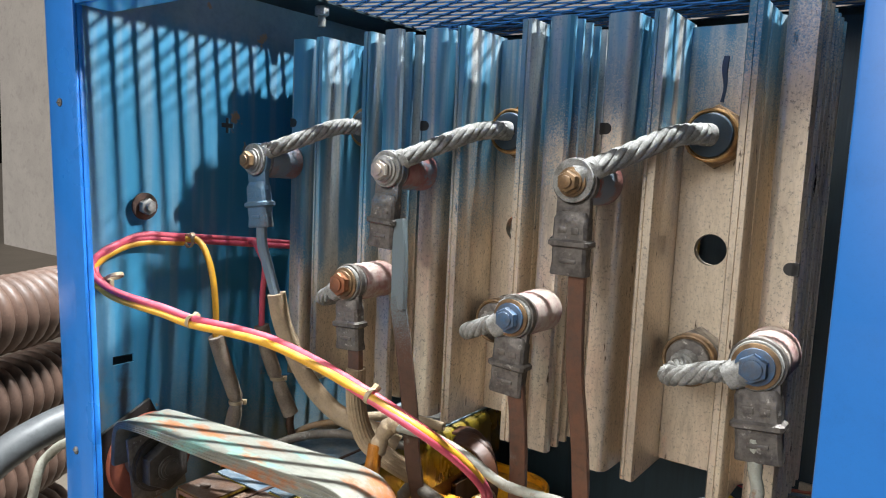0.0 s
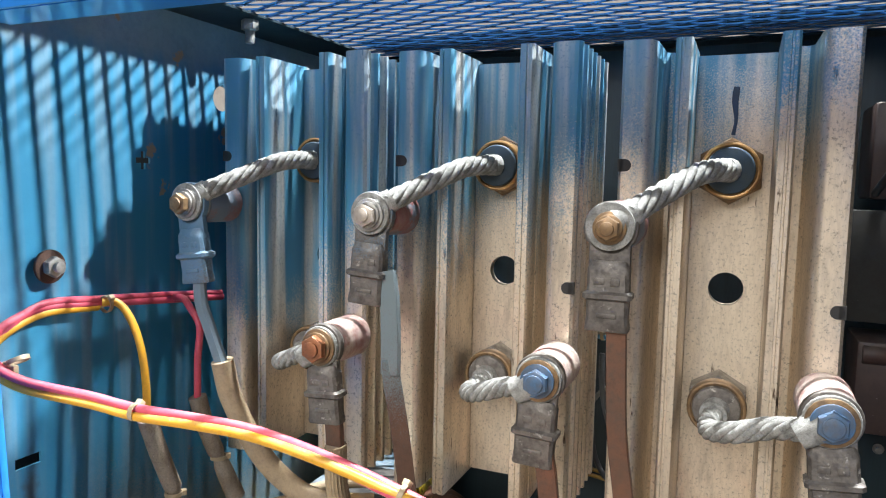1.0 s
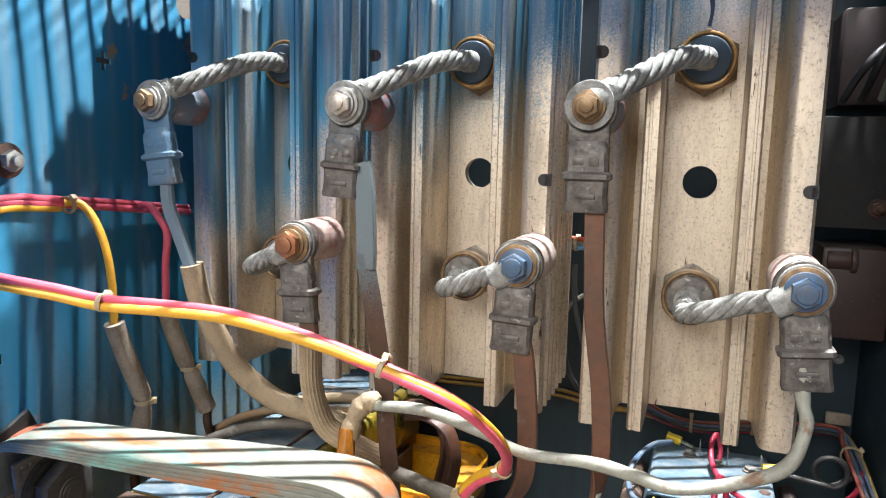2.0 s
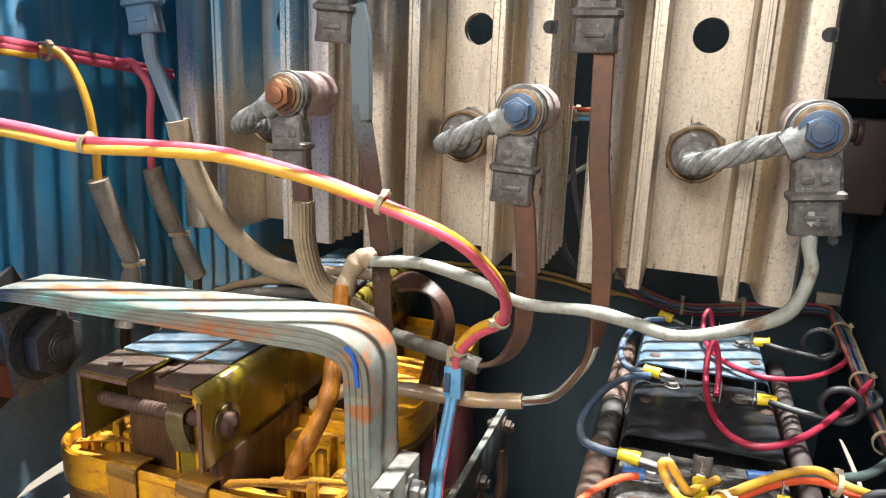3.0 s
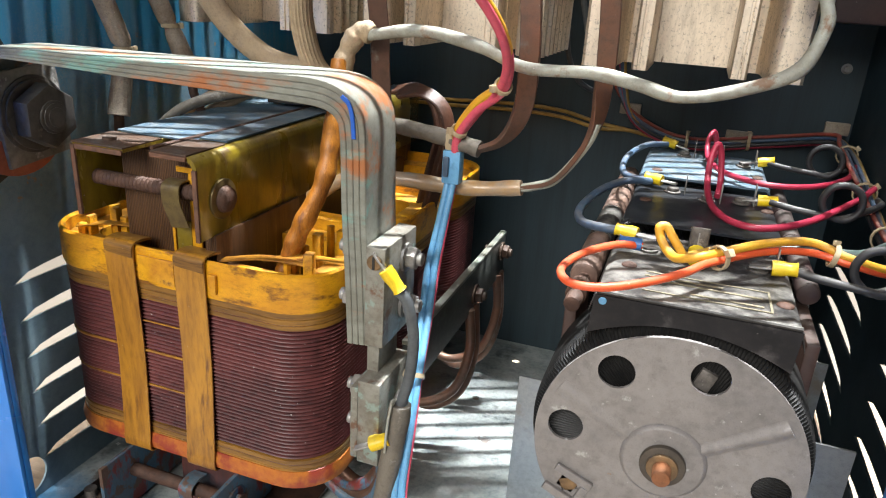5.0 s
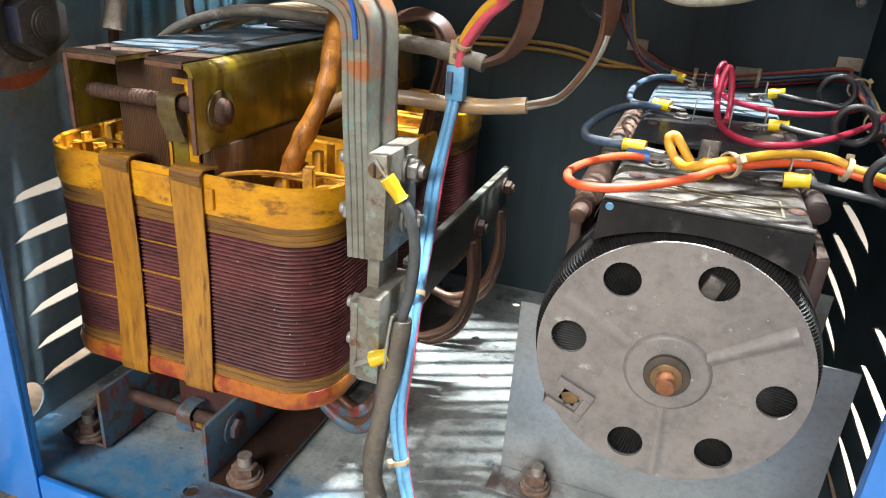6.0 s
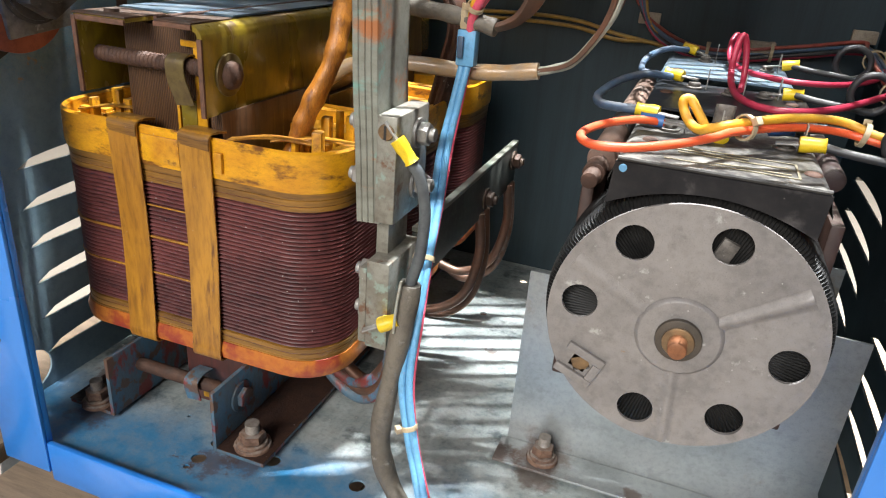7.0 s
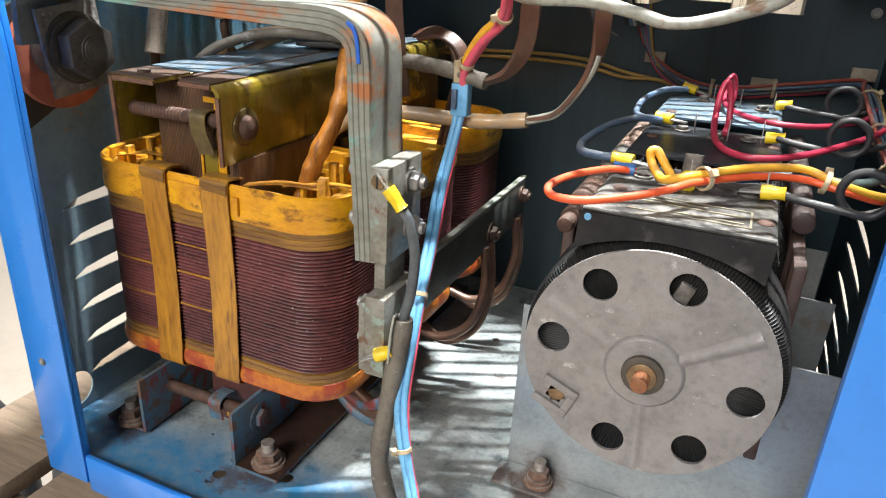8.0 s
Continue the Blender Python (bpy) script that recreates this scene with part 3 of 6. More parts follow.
def side_wall(name, x, out, rows_z, groups_y, holes, material, label):
    slots = [slot(a, b, z, 0.0105) for z in rows_z for a, b in groups_y]
    ob = part(name, sheet(rect(FRONT + 0.012, -0.02, BACK, ROOF + 0.0008), slots + holes, 0.0018, lambda u, v, w: (x + out * w, u, v)), material, smooth=False)
    tagged(ob, label, "cabinet wall", kind="structure")
    for z in rows_z:
        for a, b in groups_y:
            bm = B()
            n = 12
            rows = []
            for i in range(n + 1):
                y = a + (b - a) * i / n
                s = math.sin(math.pi * i / n) ** 0.36
                rows.append([bm.verts.new((x + out * (0.0018 + d * s), y, zz)) for d, zz in
                             ((0.0, z + 0.0105 * s + 0.001), (0.006, z + 0.0100 * s), (0.0115, z + 0.0062 * s), (0.0105, z + 0.0055 * s), (0.0055, z + 0.0090 * s), (0.0, z + 0.0100 * s))])
            for p, q in zip(rows, rows[1:]):
                for j in range(5):
                    bm.faces.new((p[j], p[j + 1], q[j + 1], q[j]))
            part("louvre", bm, LOUVRE, ob)
    return ob


cross = [(0.514 + a * 0.0075, 0.636 + b * 0.0075) for a, b in ((-1, -.3), (-.3, -.3), (-.3, -1), (.3, -1), (.3, -.3), (1, -.3), (1, .3), (.3, .3), (.3, 1), (-.3, 1), (-.3, .3), (-1, .3))]
side_wall("wall_left", LEFT, -1, LEFT_ROWS, LEFT_GROUPS, [cross, rect(0.392, 0.411, 0.412, 0.419), ring(0.392, 0.023, 0.017), ring(0.612, 0.698, 0.012)], WALL_SPRAY, "dark teal sheet-metal side wall with streaky blue overspray")
# dark plate added behind the cross and slot so these holes look black
part("hole_backing", box(B(), (LEFT - 0.022, 0.380, 0.385), (LEFT - 0.020, 0.585, 0.665)), HOLE_BACKING, bpy.data.objects["wall_left"])
side_wall("wall_right", RIGHT, 1, RIGHT_ROWS, RIGHT_GROUPS, [], TEAL, "dark teal sheet-metal side wall with pressed louvres")
tagged(part("wall_back", box(B(), (LEFT, BACK, -0.02), (RIGHT, BACK + 0.002, ROOF + 0.0008)), TEAL_BACK), "dark teal painted back panel, streaked with dust", "cabinet wall", kind="structure")
floor_holes = [ring(-0.046, 0.4045, 0.0062), ring(-0.0977, 0.3835, 0.0058), ring(-0.0955, 0.4035, 0.0052), ring(-0.1362, 0.4208, 0.0017), ring(0.024, 0.408, 0.0062), ring(-0.003, 0.784, 0.0055), ring(0.03, 0.70, 0.004), ring(0.295, 0.42, 0.006), ring(-0.10, 0.372, 0.0025), ring(0.05, 0.80, 0.005)]
tagged(part("floor", sheet(rect(LEFT, FRONT + 0.004, RIGHT, BACK), floor_holes, -0.002, lambda u, v, w: (u, v, w)), FLOOR_M, smooth=False),
       "grimy galvanised floor pan with blue overspray along the front", "cabinet floor", kind="structure")
# the front frame: folded posts and rails in glossy blue
BENT = 0.065  # the left post leans outwards above its middle


def post_shift(z, inner):
    return -BENT * max(0.0, z - 0.33) if inner > 0 else 0.0


def post_piece(name, lo, hi, bevel, inner, parent=None):
    bm = box(B(), lo, hi, bevel)
    if inner > 0:
        bmesh.ops.bisect_plane(bm, geom=bm.verts[:] + bm.edges[:] + bm.faces[:], plane_co=(0, 0, 0.33), plane_no=(0, 0, 1))
        for v in bm.verts:
            v.co.x += post_shift(v.co.z, inner)
    return part(name, bm, BLUE, parent)


for name, x0, x1, inner in (("post_left", -0.2495, -0.2045, 1), ("post_right", 0.304, RIGHT + 0.020, -1)):
    post = post_piece(name, (x0, FRONT - 0.003, -0.045 if inner < 0 else -0.022), (x1, FRONT, 0.80), 0.001, inner)
    tagged(post, "folded front post in chipped glossy blue enamel", "cabinet frame", kind="structure")
    xi, xo = (x1 - 0.003, x0) if inner > 0 else (x0, x1 - 0.003)
    post_piece("inner_flange", (xi, FRONT + 0.0002, -0.02), (xi + 0.003, FRONT + 0.005, 0.765), 0.0008, inner, post)
    post_piece("outer_flange", (xo, FRONT + 0.0002, -0.02), (xo + 0.003, FRONT + 0.012, 0.80), 0.0008, inner, post)
    for z in (0.091, 0.356, 0.641):
        bm = B()
        sx = (x1 - 0.026 if inner > 0 else x0 + 0.024) + post_shift(z, inner)
        rod(bm, (sx, FRONT - 0.0042, z), (sx, FRONT - 0.001, z), 0.0034, 14, bevel=0.0006)
        rod(bm, (sx - 0.0026, FRONT - 0.0044, z), (sx + 0.0026, FRONT - 0.0044, z), 0.0006, 6)
        part("screw", bm, SOOTY_PLATE, post, "small dark screw")
tagged(part("rail_bottom", box(B(), (-0.2040, FRONT - 0.002, -0.03), (0.3005, FRONT + 0.003, 0.006), 0.0015), BLUE), "bright blue front sill of the floor pan", "cabinet frame", kind="structure")
tagged(part("rail_top", box(box(B(), (-0.2290, FRONT - 0.002, 0.716), (0.3005, FRONT + 0.001, 0.80), 0.001), (-0.2290, FRONT + 0.002, 0.716), (0.3005, FRONT + 0.03, 0.719)), BLUE), "blue folded top rail over the opening", "cabinet frame", kind="structure")
# the roof: a sheet with a large opening, covered with expanded metal
MX0, MX1, MY0, MY1 = -0.205, 0.315, 0.372, 0.818
tagged(part("roof", sheet(rect(LEFT - 0.002, FRONT + 0.004, RIGHT + 0.002, BACK + 0.003), [rect(MX0, MY0, MX1, MY1)], 0.002, lambda u, v, w: (u, v, ROOF + 0.001 + w)), TEAL, smooth=False),
       "dark cabinet roof framing the mesh opening", "cabinet roof", kind="structure")
# added plate that keeps tube light off the rear of the side wall
tagged(part("rear_light_block", box(B(), (MX0 - 0.004, 0.768, ROOF + 0.0115), (MX1 + 0.004, BACK + 0.002, ROOF + 0.0135)), TEAL), "dark plate added over the rear mesh to block lamp light", "cabinet roof", kind="structure")
DX, DY = 0.0430, 0.0209
SLANT = radians(8)


def mesh_strand(bm, pts, wide, thick):
    """One zigzag strand of the expanded metal, its flat side tilted alike all along."""
    across, upward = Vector((0, math.cos(SLANT), math.sin(SLANT))) * wide / 2, Vector((0, -math.sin(SLANT), math.cos(SLANT))) * thick / 2
    rings = [[bm.verts.new(p + a) for a in (-across - upward, across - upward, across + upward, upward - across)] for p in pts]
    for p, q in zip(rings, rings[1:]):
        for j in range(4):
            bm.faces.new((p[j], p[(j + 1) % 4], q[(j + 1) % 4], q[j]))


bm = B()
for k in range(int((MY1 - MY0) / (DY / 2)) + 5):
    y0 = MY0 - 0.020 + k * DY / 2
    shift = (k % 2) * DX / 2
    pts = []
    for i in range(-1, int((MX1 - MX0) / (DX / 2)) + 3):
        x = MX0 - 0.020 + shift + i * DX / 2
        up = 1 if i % 2 else -1
        for e in (-0.12, 0.12):
            pts.append(Vector((x + e * DX / 2, y0 + up * (DY / 4 - 0.0008), ROOF + 0.0060 + up * 0.0005)))
    mesh_strand(bm, pts, 0.0054, 0.0014)
tagged(part("roof_mesh", bm, BLUE_MESH), "blue-painted expanded metal mesh in the cabinet roof", "mesh", kind="structure")

# ---- the rectifier: three heat sinks with their diodes and leads ----
STEP, CX, HY, HZ0, HZ1 = -0.165, 0.192, 0.545, 0.383, 0.717
LIFT = (0.0, 0.002, 0.005)


def comb(sign):
    """Half the section of the extruded heat sink: inner fin, channel, broad outer lip and ribs along the outside."""
    p = [(0.0255, 0.0635), (0.0255, 0.002), (0.0265, 0.0), (0.0305, 0.0), (0.0308, 0.0012), (0.0322, 0.0012), (0.0325, 0.0), (0.0345, 0.0), (0.036, 0.002), (0.036, 0.018), (0.0353, 0.0185), (0.0353, 0.020), (0.036, 0.0205),
         (0.036, 0.050), (0.0385, 0.054), (0.044, 0.054), (0.0465, 0.050), (0.0475, 0.010), (0.0485, 0.004), (0.051, 0.001), (0.054, 0.0), (0.067, 0.0), (0.069, 0.002), (0.069, 0.007)]
    y = 0.007
    while y < 0.085:
        p += [(0.062, y + 0.001), (0.062, y + 0.0085), (0.0675, y + 0.0095), (0.0695, y + 0.0105), (0.0695, y + 0.0135)]
        y += 0.0145
    p += [(0.069, 0.098), (0.034, 0.098), (0.034, 0.0635)]
    return [(CX + sign * u, HY + d) for u, d in p]


def extrude_z(poly, z0, z1):
    bm = B()
    lo = [bm.verts.new((x, y, z0)) for x, y in poly]
    hi = [bm.verts.new((x, y, z1)) for x, y in poly]
    n = len(poly)
    for i in range(n):
        bm.faces.new((lo[i], lo[(i + 1) % n], hi[(i + 1) % n], hi[i]))
    bm.faces.new(lo[::-1])
    bm.faces.new(hi)
    return bm


sink = thing("heat_sink", (CX, HY, HZ0), "tall ribbed aluminium heat sink with blue overspray at the top", "heat sink", "heat sinks of the rectifier")
part("base_plate", sheet(rect(CX - 0.0252, HZ0, CX + 0.0252, HZ1 - 0.003), [ring(CX + 0.0005, 0.551, 0.0118, 28)], 0.008, lambda u, v, w: (u, HY + 0.055 + w, v)), ALU, sink, smooth=False)
part("left_profile", extrude_z(comb(-1), HZ0 - 0.002, HZ1), ALU, sink)
part("right_profile", extrude_z(comb(1), HZ0 - 0.002, HZ1), ALU, sink)
for u, z in ((0.0655, 0.549), (-0.0655, 0.636)):
    bm = B()
    k = 1 if u > 0 else -1
    rod(bm, (CX + u - k * 0.0008, HY - 0.0006, z), (CX + u - k * 0.0008, HY + 0.001, z), 0.0042, 14)
    box(bm, (CX + min(u, k * 0.0694), HY - 0.0006, z - 0.0042), (CX + max(u, k * 0.0694), HY + 0.003, z + 0.0042))
    part("slotted_hole", bm, BLACKBOARD, sink, "dark slot in the lip")


def diode(z, top):
    x = CX - 0.0005
    d = thing("stud_diode", (x, HY + 0.055, z), "stud diode with brass hexagon base and twisted tinned pigtail", "diode", "diodes on the heat sinks")
    y = HY + 0.055
    bm = B()
    rod(bm, (x, y, z), (x, y - (0.008 if top else 0.020), z), 0.0232 if top else 0.0212, 6, bevel=0.0014)
    part("hex_base", bm, BRASS if top else LUG, d, "dull brass hexagon" if top else "dark tarnished hexagon")
    y -= 0.008 if top else 0.020
    rise = 0.0125 if top else 0.0085
    bm = B()
    rod(bm, (x, y, z), (x, y - rise, z), 0.0195, 32, 0.0190, bevel=0.0012)
    ring_line = [(x + 0.0178 * math.cos(2 * math.pi * i / 32), y - rise - 0.0003, z + 0.0178 * math.sin(2 * math.pi * i / 32)) for i in range(33)]
    sweep(bm, ring_line, circle(0.0014, 8), smooth=False)
    part("brass_ring", bm, RING_BRASS if top else BRASS, d, "brass ring with a raised lip")
    bm = B()
    rod(bm, (x, y - rise + 0.0025, z), (x, y - rise - 0.0035, z), 0.0163, 32, 0.0155, bevel=0.0010)
    part("collar", bm, SLATE if top else LUG, d, "slate-blue glazed collar" if top else "grey metal collar")
    y -= rise + 0.0040
    bm = B()
    if top:
        tip = Vector((CX - 0.064, 0.4965, 0.598))
        path = [(x, y + 0.002, z), (x - 0.006, y - 0.010, z), (x - 0.018, y - 0.024, z - 0.003), (x - 0.036, y - 0.047, z - 0.015), tip + Vector((0.009, 0.0045, 0.007))]
        sweep(bm, [path[0], (Vector(path[0]) + Vector(path[1])) / 2], circle(0.0082, 14), 3)
        neck = Vector((0.012, 0.0065, 0.009))
    else:
        tip = Vector((CX + 0.060, 0.4965, 0.496))
        path = [(x, y + 0.002, z), (x - 0.003, y - 0.014, z - 0.003), (x - 0.002, y - 0.034, z - 0.003), (x + 0.012, y - 0.050, z + 0.003), (x + 0.032, y - 0.058, z + 0.0115), tip + Vector((-0.011, -0.001, -0.0065))]
        sweep(bm, [path[0], (Vector(path[0]) + Vector(path[1])) / 2], circle(0.0092, 14), 3)
        neck = Vector((-0.014, -0.0006, -0.009))
    pig = part("pigtail", bm, ROPE, d, "twisted tinned copper pigtail")
    rope(path, 0.0076 if top else 0.0068, ROPE, pig, 6, 2.1)
    bm = B()
    rod(bm, tip + Vector((0, 0.0012, 0)), tip - Vector((0, 0.0022, 0)), 0.0150, 24, bevel=0.0008)
    sweep(bm, [tip + neck * 1.15, tip + neck * 0.85, tip + neck * 0.55, tip + neck * 0.25], circle(0.0086, 16, 0.78), 4, up=(0, 1, 0), scale=lambda s: 0.96 + 0.22 * s)
    part("pigtail_lug", bm, ROPE, d, "flattened tinned end")
    return d


def insulator(x, z, material, label):
    d = thing("standoff_insulator", (x, HY, z), label, "insulator", "standoffs of the heat sinks")
    bm = B()
    rod(bm, (x, HY - 0.001, z), (x, HY - 0.0385, z), 0.0165, 30, 0.0158, bevel=0.002)
    part("body", bm, material, d)
    bm = B()
    rod(bm, (x, HY - 0.0385, z), (x, HY - 0.0405, z), 0.0145, 22)
    part("cap", bm, STEEL, d, "thin steel cap")
    return d


def bolt(x, z, mat_head, mat_washer, label, s=1.0):
    d = thing("hex_bolt", (x, 0.5, z), label, "bolt", "terminal bolts")
    bm = B()
    rod(bm, (x, 0.4943, z), (x, 0.4925, z), 0.0138 * s, 24, bevel=0.0005)
    part("washer", bm, mat_washer, d)
    bm = B()
    rod(bm, (x, 0.4925, z), (x, 0.4905, z), 0.0112 * s, 22, bevel=0.0006)
    part("spring_washer", bm, mat_head if mat_head is BLUE_PAINT else mat_washer, d)
    bm = B()
    rod(bm, (x, 0.4905, z), (x, 0.4845, z), (0.0100 if mat_head is not BLUE_PAINT else 0.0086) * s, 6, bevel=0.0012)
    rod(bm, (x, 0.4845, z), (x, 0.4828, z), 0.0058 * s, 14, bevel=0.0006)
    part("head", bm, mat_head, d)
    return d


def cable_lug(x, z, w, low=False):
    """A tinned lug hanging from the bolt at x, z: ring, neck and a boxy crimped barrel with two ridges."""
    d = thing("cable_lug", (x, 0.50, z), "grey tinned cable lug with a boxy crimped barrel", "cable lug", "cable lugs")
    bm = B()
    rod(bm, (x, 0.5030, z), (x, 0.4975, z), 0.0165, 28, bevel=0.0008)
    box(bm, (x - 0.0125, 0.4975, z - 0.030), (x + 0.0125, 0.5030, z - 0.004), 0.001)
    part("ring", bm, LUG, d)
    bm = B()
    sec = [(dz * 0.79 - (0.006 if low else 0.0), a, b) for dz, a, b in ((0.0, w * 0.40, 0.0035), (0.006, w * 0.47, 0.0055), (0.012, w * 0.46, 0.0062), (0.020, w * 0.47, 0.0058), (0.0235, w * 0.47, 0.0062), (0.0255, w * 0.545, 0.0082), (0.0290, w * 0.545, 0.0082),
           (0.0310, w * 0.47, 0.0060), (0.044, w * 0.465, 0.0055), (0.053, w * 0.49, 0.0062), (0.055, w * 0.48, 0.0056))]
    prev = None
    for dz, hw, hd in sec:
        zz, c = z - 0.020 - dz, 0.002
        vs = [bm.verts.new((x + a, 0.4995 + b, zz)) for a, b in ((-hw + c, -hd), (hw - c, -hd), (hw, -hd + c), (hw, hd - c), (hw - c, hd), (-hw + c, hd), (-hw, hd - c), (-hw, -hd + c))]
        if prev:
            for j in range(8):
                bm.faces.new((prev[j], prev[(j + 1) % 8], vs[(j + 1) % 8], vs[j]))
        else:
            bm.faces.new(vs)
        prev = vs
    bm.faces.new(prev[::-1])
    barrel = part("crimp_barrel", bm, LUG, d)
    top = z - 0.020 + (0.006 if low else 0.0)
    for dx, dz, hw, hh in ((-0.005, 0.0125, 0.0034, 0.0022), (0.0045, 0.0128, 0.0030, 0.0024), (0.0, 0.0335, 0.0062, 0.0016)):
        bm = B()
        box(bm, (x + dx - hw, 0.4930, top - dz - hh), (x + dx + hw, 0.4950, top - dz + hh), 0.0007)
        part("crimp_mark", bm, LUG, barrel)
    return d


NAVY_RUN = surface("dark_blue_run", (0.02, 0.05, 0.11), rough=0.4)
PALE_BOLT = surface("pale_bolt", (0.52, 0.46, 0.40), (0.38, 0.33, 0.28), rough=0.45, metal=0.6, stain=120)
COPPER_BOLT = surface("copper_bolt", (0.36, 0.15, 0.07), (0.24, 0.11, 0.06), rough=0.45, metal=0.6, stain=120)
TOPX, TOPZ, LOWX, LOWZ = CX - 0.064, 0.597, CX + 0.060, 0.496
first = [(sink, Vector(sink.location))]
d1, d2 = diode(0.634, True), diode(0.472, False)
ins = [insulator(TOPX, TOPZ, INSUL_R, "dark red resin standoff insulator with grey overspray"), insulator(LOWX, LOWZ, INSUL_W, "pink and white resin standoff insulator")]
for k, (top_head, low_head, low_label) in enumerate(((BRASS, BLUE_PAINT, "hexagon bolt with blue paint on its face"), (PALE_BOLT, BLUE_PAINT, "hexagon bolt with blue paint on its face"), (BRASS, COPPER_BOLT, "copper-coloured hexagon bolt with washer"))):
    bolt(TOPX + STEP * k, TOPZ + LIFT[k], top_head, BRASS if k == 0 else STEEL, "tarnished brass-coloured hexagon bolt with washer", (0.74, 0.84, 0.84)[k])
    bolt(LOWX + STEP * k, LOWZ + LIFT[k], low_head, BRASS, low_label)
lg = [cable_lug(TOPX, TOPZ, 0.027), cable_lug(LOWX, LOWZ, 0.0275, True)]
for k in (1, 2):
    off = Vector((STEP * k, 0, LIFT[k]))
    for ob in (sink, d1, d2, *ins):
        copy_thing(ob, Matrix.Translation(Vector(ob.location) + off))
    for ob, turn in ((lg[0], (0, 4, -7)[k]), (lg[1], (0, 3, -4)[k])):
        copy_thing(ob, Matrix.Translation(Vector(ob.location) + off) @ pose(0, 0, 0, 0, turn, 0))

part("paint_run", sweep(B(), [(0.1925, 0.5997, 0.692), (0.1918, 0.5997, 0.682), (0.1930, 0.5997, 0.670), (0.1916, 0.5997, 0.659)], flat(0.0042, 0.0012, 0.0004), 4, up=(0, 1, 0), scale=lambda s: 0.75 + 0.3 * math.sin(s * 5 + 0.6) + 0.1 * s), NAVY_RUN, sink, "run of dark blue paint")

lg[1].matrix_world = Matrix.Translation(lg[1].location) @ pose(0, 0, 0, 0, -6, 0)
# ---- the heavy leads below the lugs ----
def strip_thing(name, pts, w, h, material, label, up=(0, 1, 0), per=8, twist=None, taper=0.0):
    return tagged(part(name, sweep(B(), pts, flat(w, h), per, up=up, twist=twist, scale=lambda s: 1 - taper * max(0, (s - 0.5) / 0.5)), material), label, "lead", "leads from the rectifier")


strip_thing("copper_strip", [(0.1335, 0.4995, 0.555), (0.1345, 0.499, 0.52), (0.137, 0.4985, 0.47), (0.1435, 0.5, 0.419), (0.1445, 0.506, 0.374), (0.141, 0.511, 0.342), (0.121, 0.515, 0.308), (0.095, 0.517, 0.297)], 0.0122, 0.0045, COPPER,
            "flat brown copper strip with a dusty bend entering an amber sleeve", twist=lambda s: 78 * min(1, max(0, (s - 0.5) / 0.25)), taper=0.4)
strip = bpy.data.objects["copper_strip"]
part("dusty_bend", sweep(B(), [(0.1435, 0.5107, 0.3490), (0.1385, 0.5118, 0.3340), (0.121, 0.515, 0.308), (0.107, 0.5162, 0.3005), (0.094, 0.517, 0.2965)], flat(0.0052, 0.0074, 0.0016), 8, up=(0, 1, 0)), WHITE_C, strip, "grey-white dust and lacquer on the bend")
strip_thing("copper_strip", [(0.089, 0.4995, 0.455), (0.094, 0.4985, 0.432), (0.0975, 0.499, 0.389), (0.0955, 0.501, 0.353), (0.083, 0.504, 0.331), (0.060, 0.506, 0.320)], 0.0132, 0.0045, COPPER,
            "flat copper strip with an orange heat-tinted end", twist=lambda s: 60 * min(1, max(0, (s - 0.45) / 0.35)), taper=0.35)
strip = strip_thing("tarnished_strip", [(-0.0212, 0.4985, 0.494), (-0.021, 0.4985, 0.489), (-0.015, 0.501, 0.45), (-0.0095, 0.505, 0.40), (-0.009, 0.51, 0.361), (-0.012, 0.53, 0.30)], 0.0128, 0.005, BROWN_STRIP,
                    "flat tarnished copper strip with a sprayed upper end, behind the busbar")
part("sprayed_end", sweep(B(), [(-0.026, 0.4995, 0.560), (-0.0225, 0.499, 0.538), (-0.0210, 0.4985, 0.505), (-0.0210, 0.4984, 0.487)], flat(0.0136, 0.0056), 8, up=(0, 1, 0)), BROWN_STRIP, strip, "grey-blue sprayed upper end")
lead = tagged(part("white_cable", sweep(B(), [(0.2545, 0.4995, 0.452), (0.2555, 0.4985, 0.440), (0.257, 0.497, 0.430), (0.259, 0.495, 0.417), (0.250, 0.490, 0.394), (0.222, 0.485, 0.381), (0.192, 0.480, 0.3745), (0.169, 0.478, 0.379), (0.142, 0.476, 0.3835), (0.101, 0.475, 0.383),
                                        (0.071, 0.475, 0.393), (0.031, 0.480, 0.3985), (-0.012, 0.490, 0.392)], circle(0.0042, 14, 0.92), 8, scale=lambda s: 1 + 0.45 * math.exp(-s * 14) + 0.07 * math.sin(s * 23) + 0.05 * math.sin(s * 61)), WHITE_C), "thick grubby white sleeved cable sagging across the cabinet", "lead", "leads from the rectifier")
tan1 = thing("sleeved_cable", (-0.19, 0.499, 0.53), "grey strip entering a tan woven sleeve that bends to the transformer", "lead", "leads from the rectifier")
part("bare_end", sweep(B(), [(-0.193, 0.4995, 0.560), (-0.191, 0.498, 0.526), (-0.184, 0.499, 0.505), (-0.172, 0.501, 0.472)], flat(0.011, 0.007, 0.002), 8, up=(0, 1, 0)), GREYSTRIP, tan1)
part("sleeve", sweep(B(), [(-0.173, 0.501, 0.478), (-0.168, 0.507, 0.444), (-0.148, 0.518, 0.398), (-0.119, 0.53, 0.368), (-0.084, 0.54, 0.357), (-0.060, 0.553, 0.345)], circle(0.0088, 14), 8), TAN, tan1, "tan woven glass sleeve")
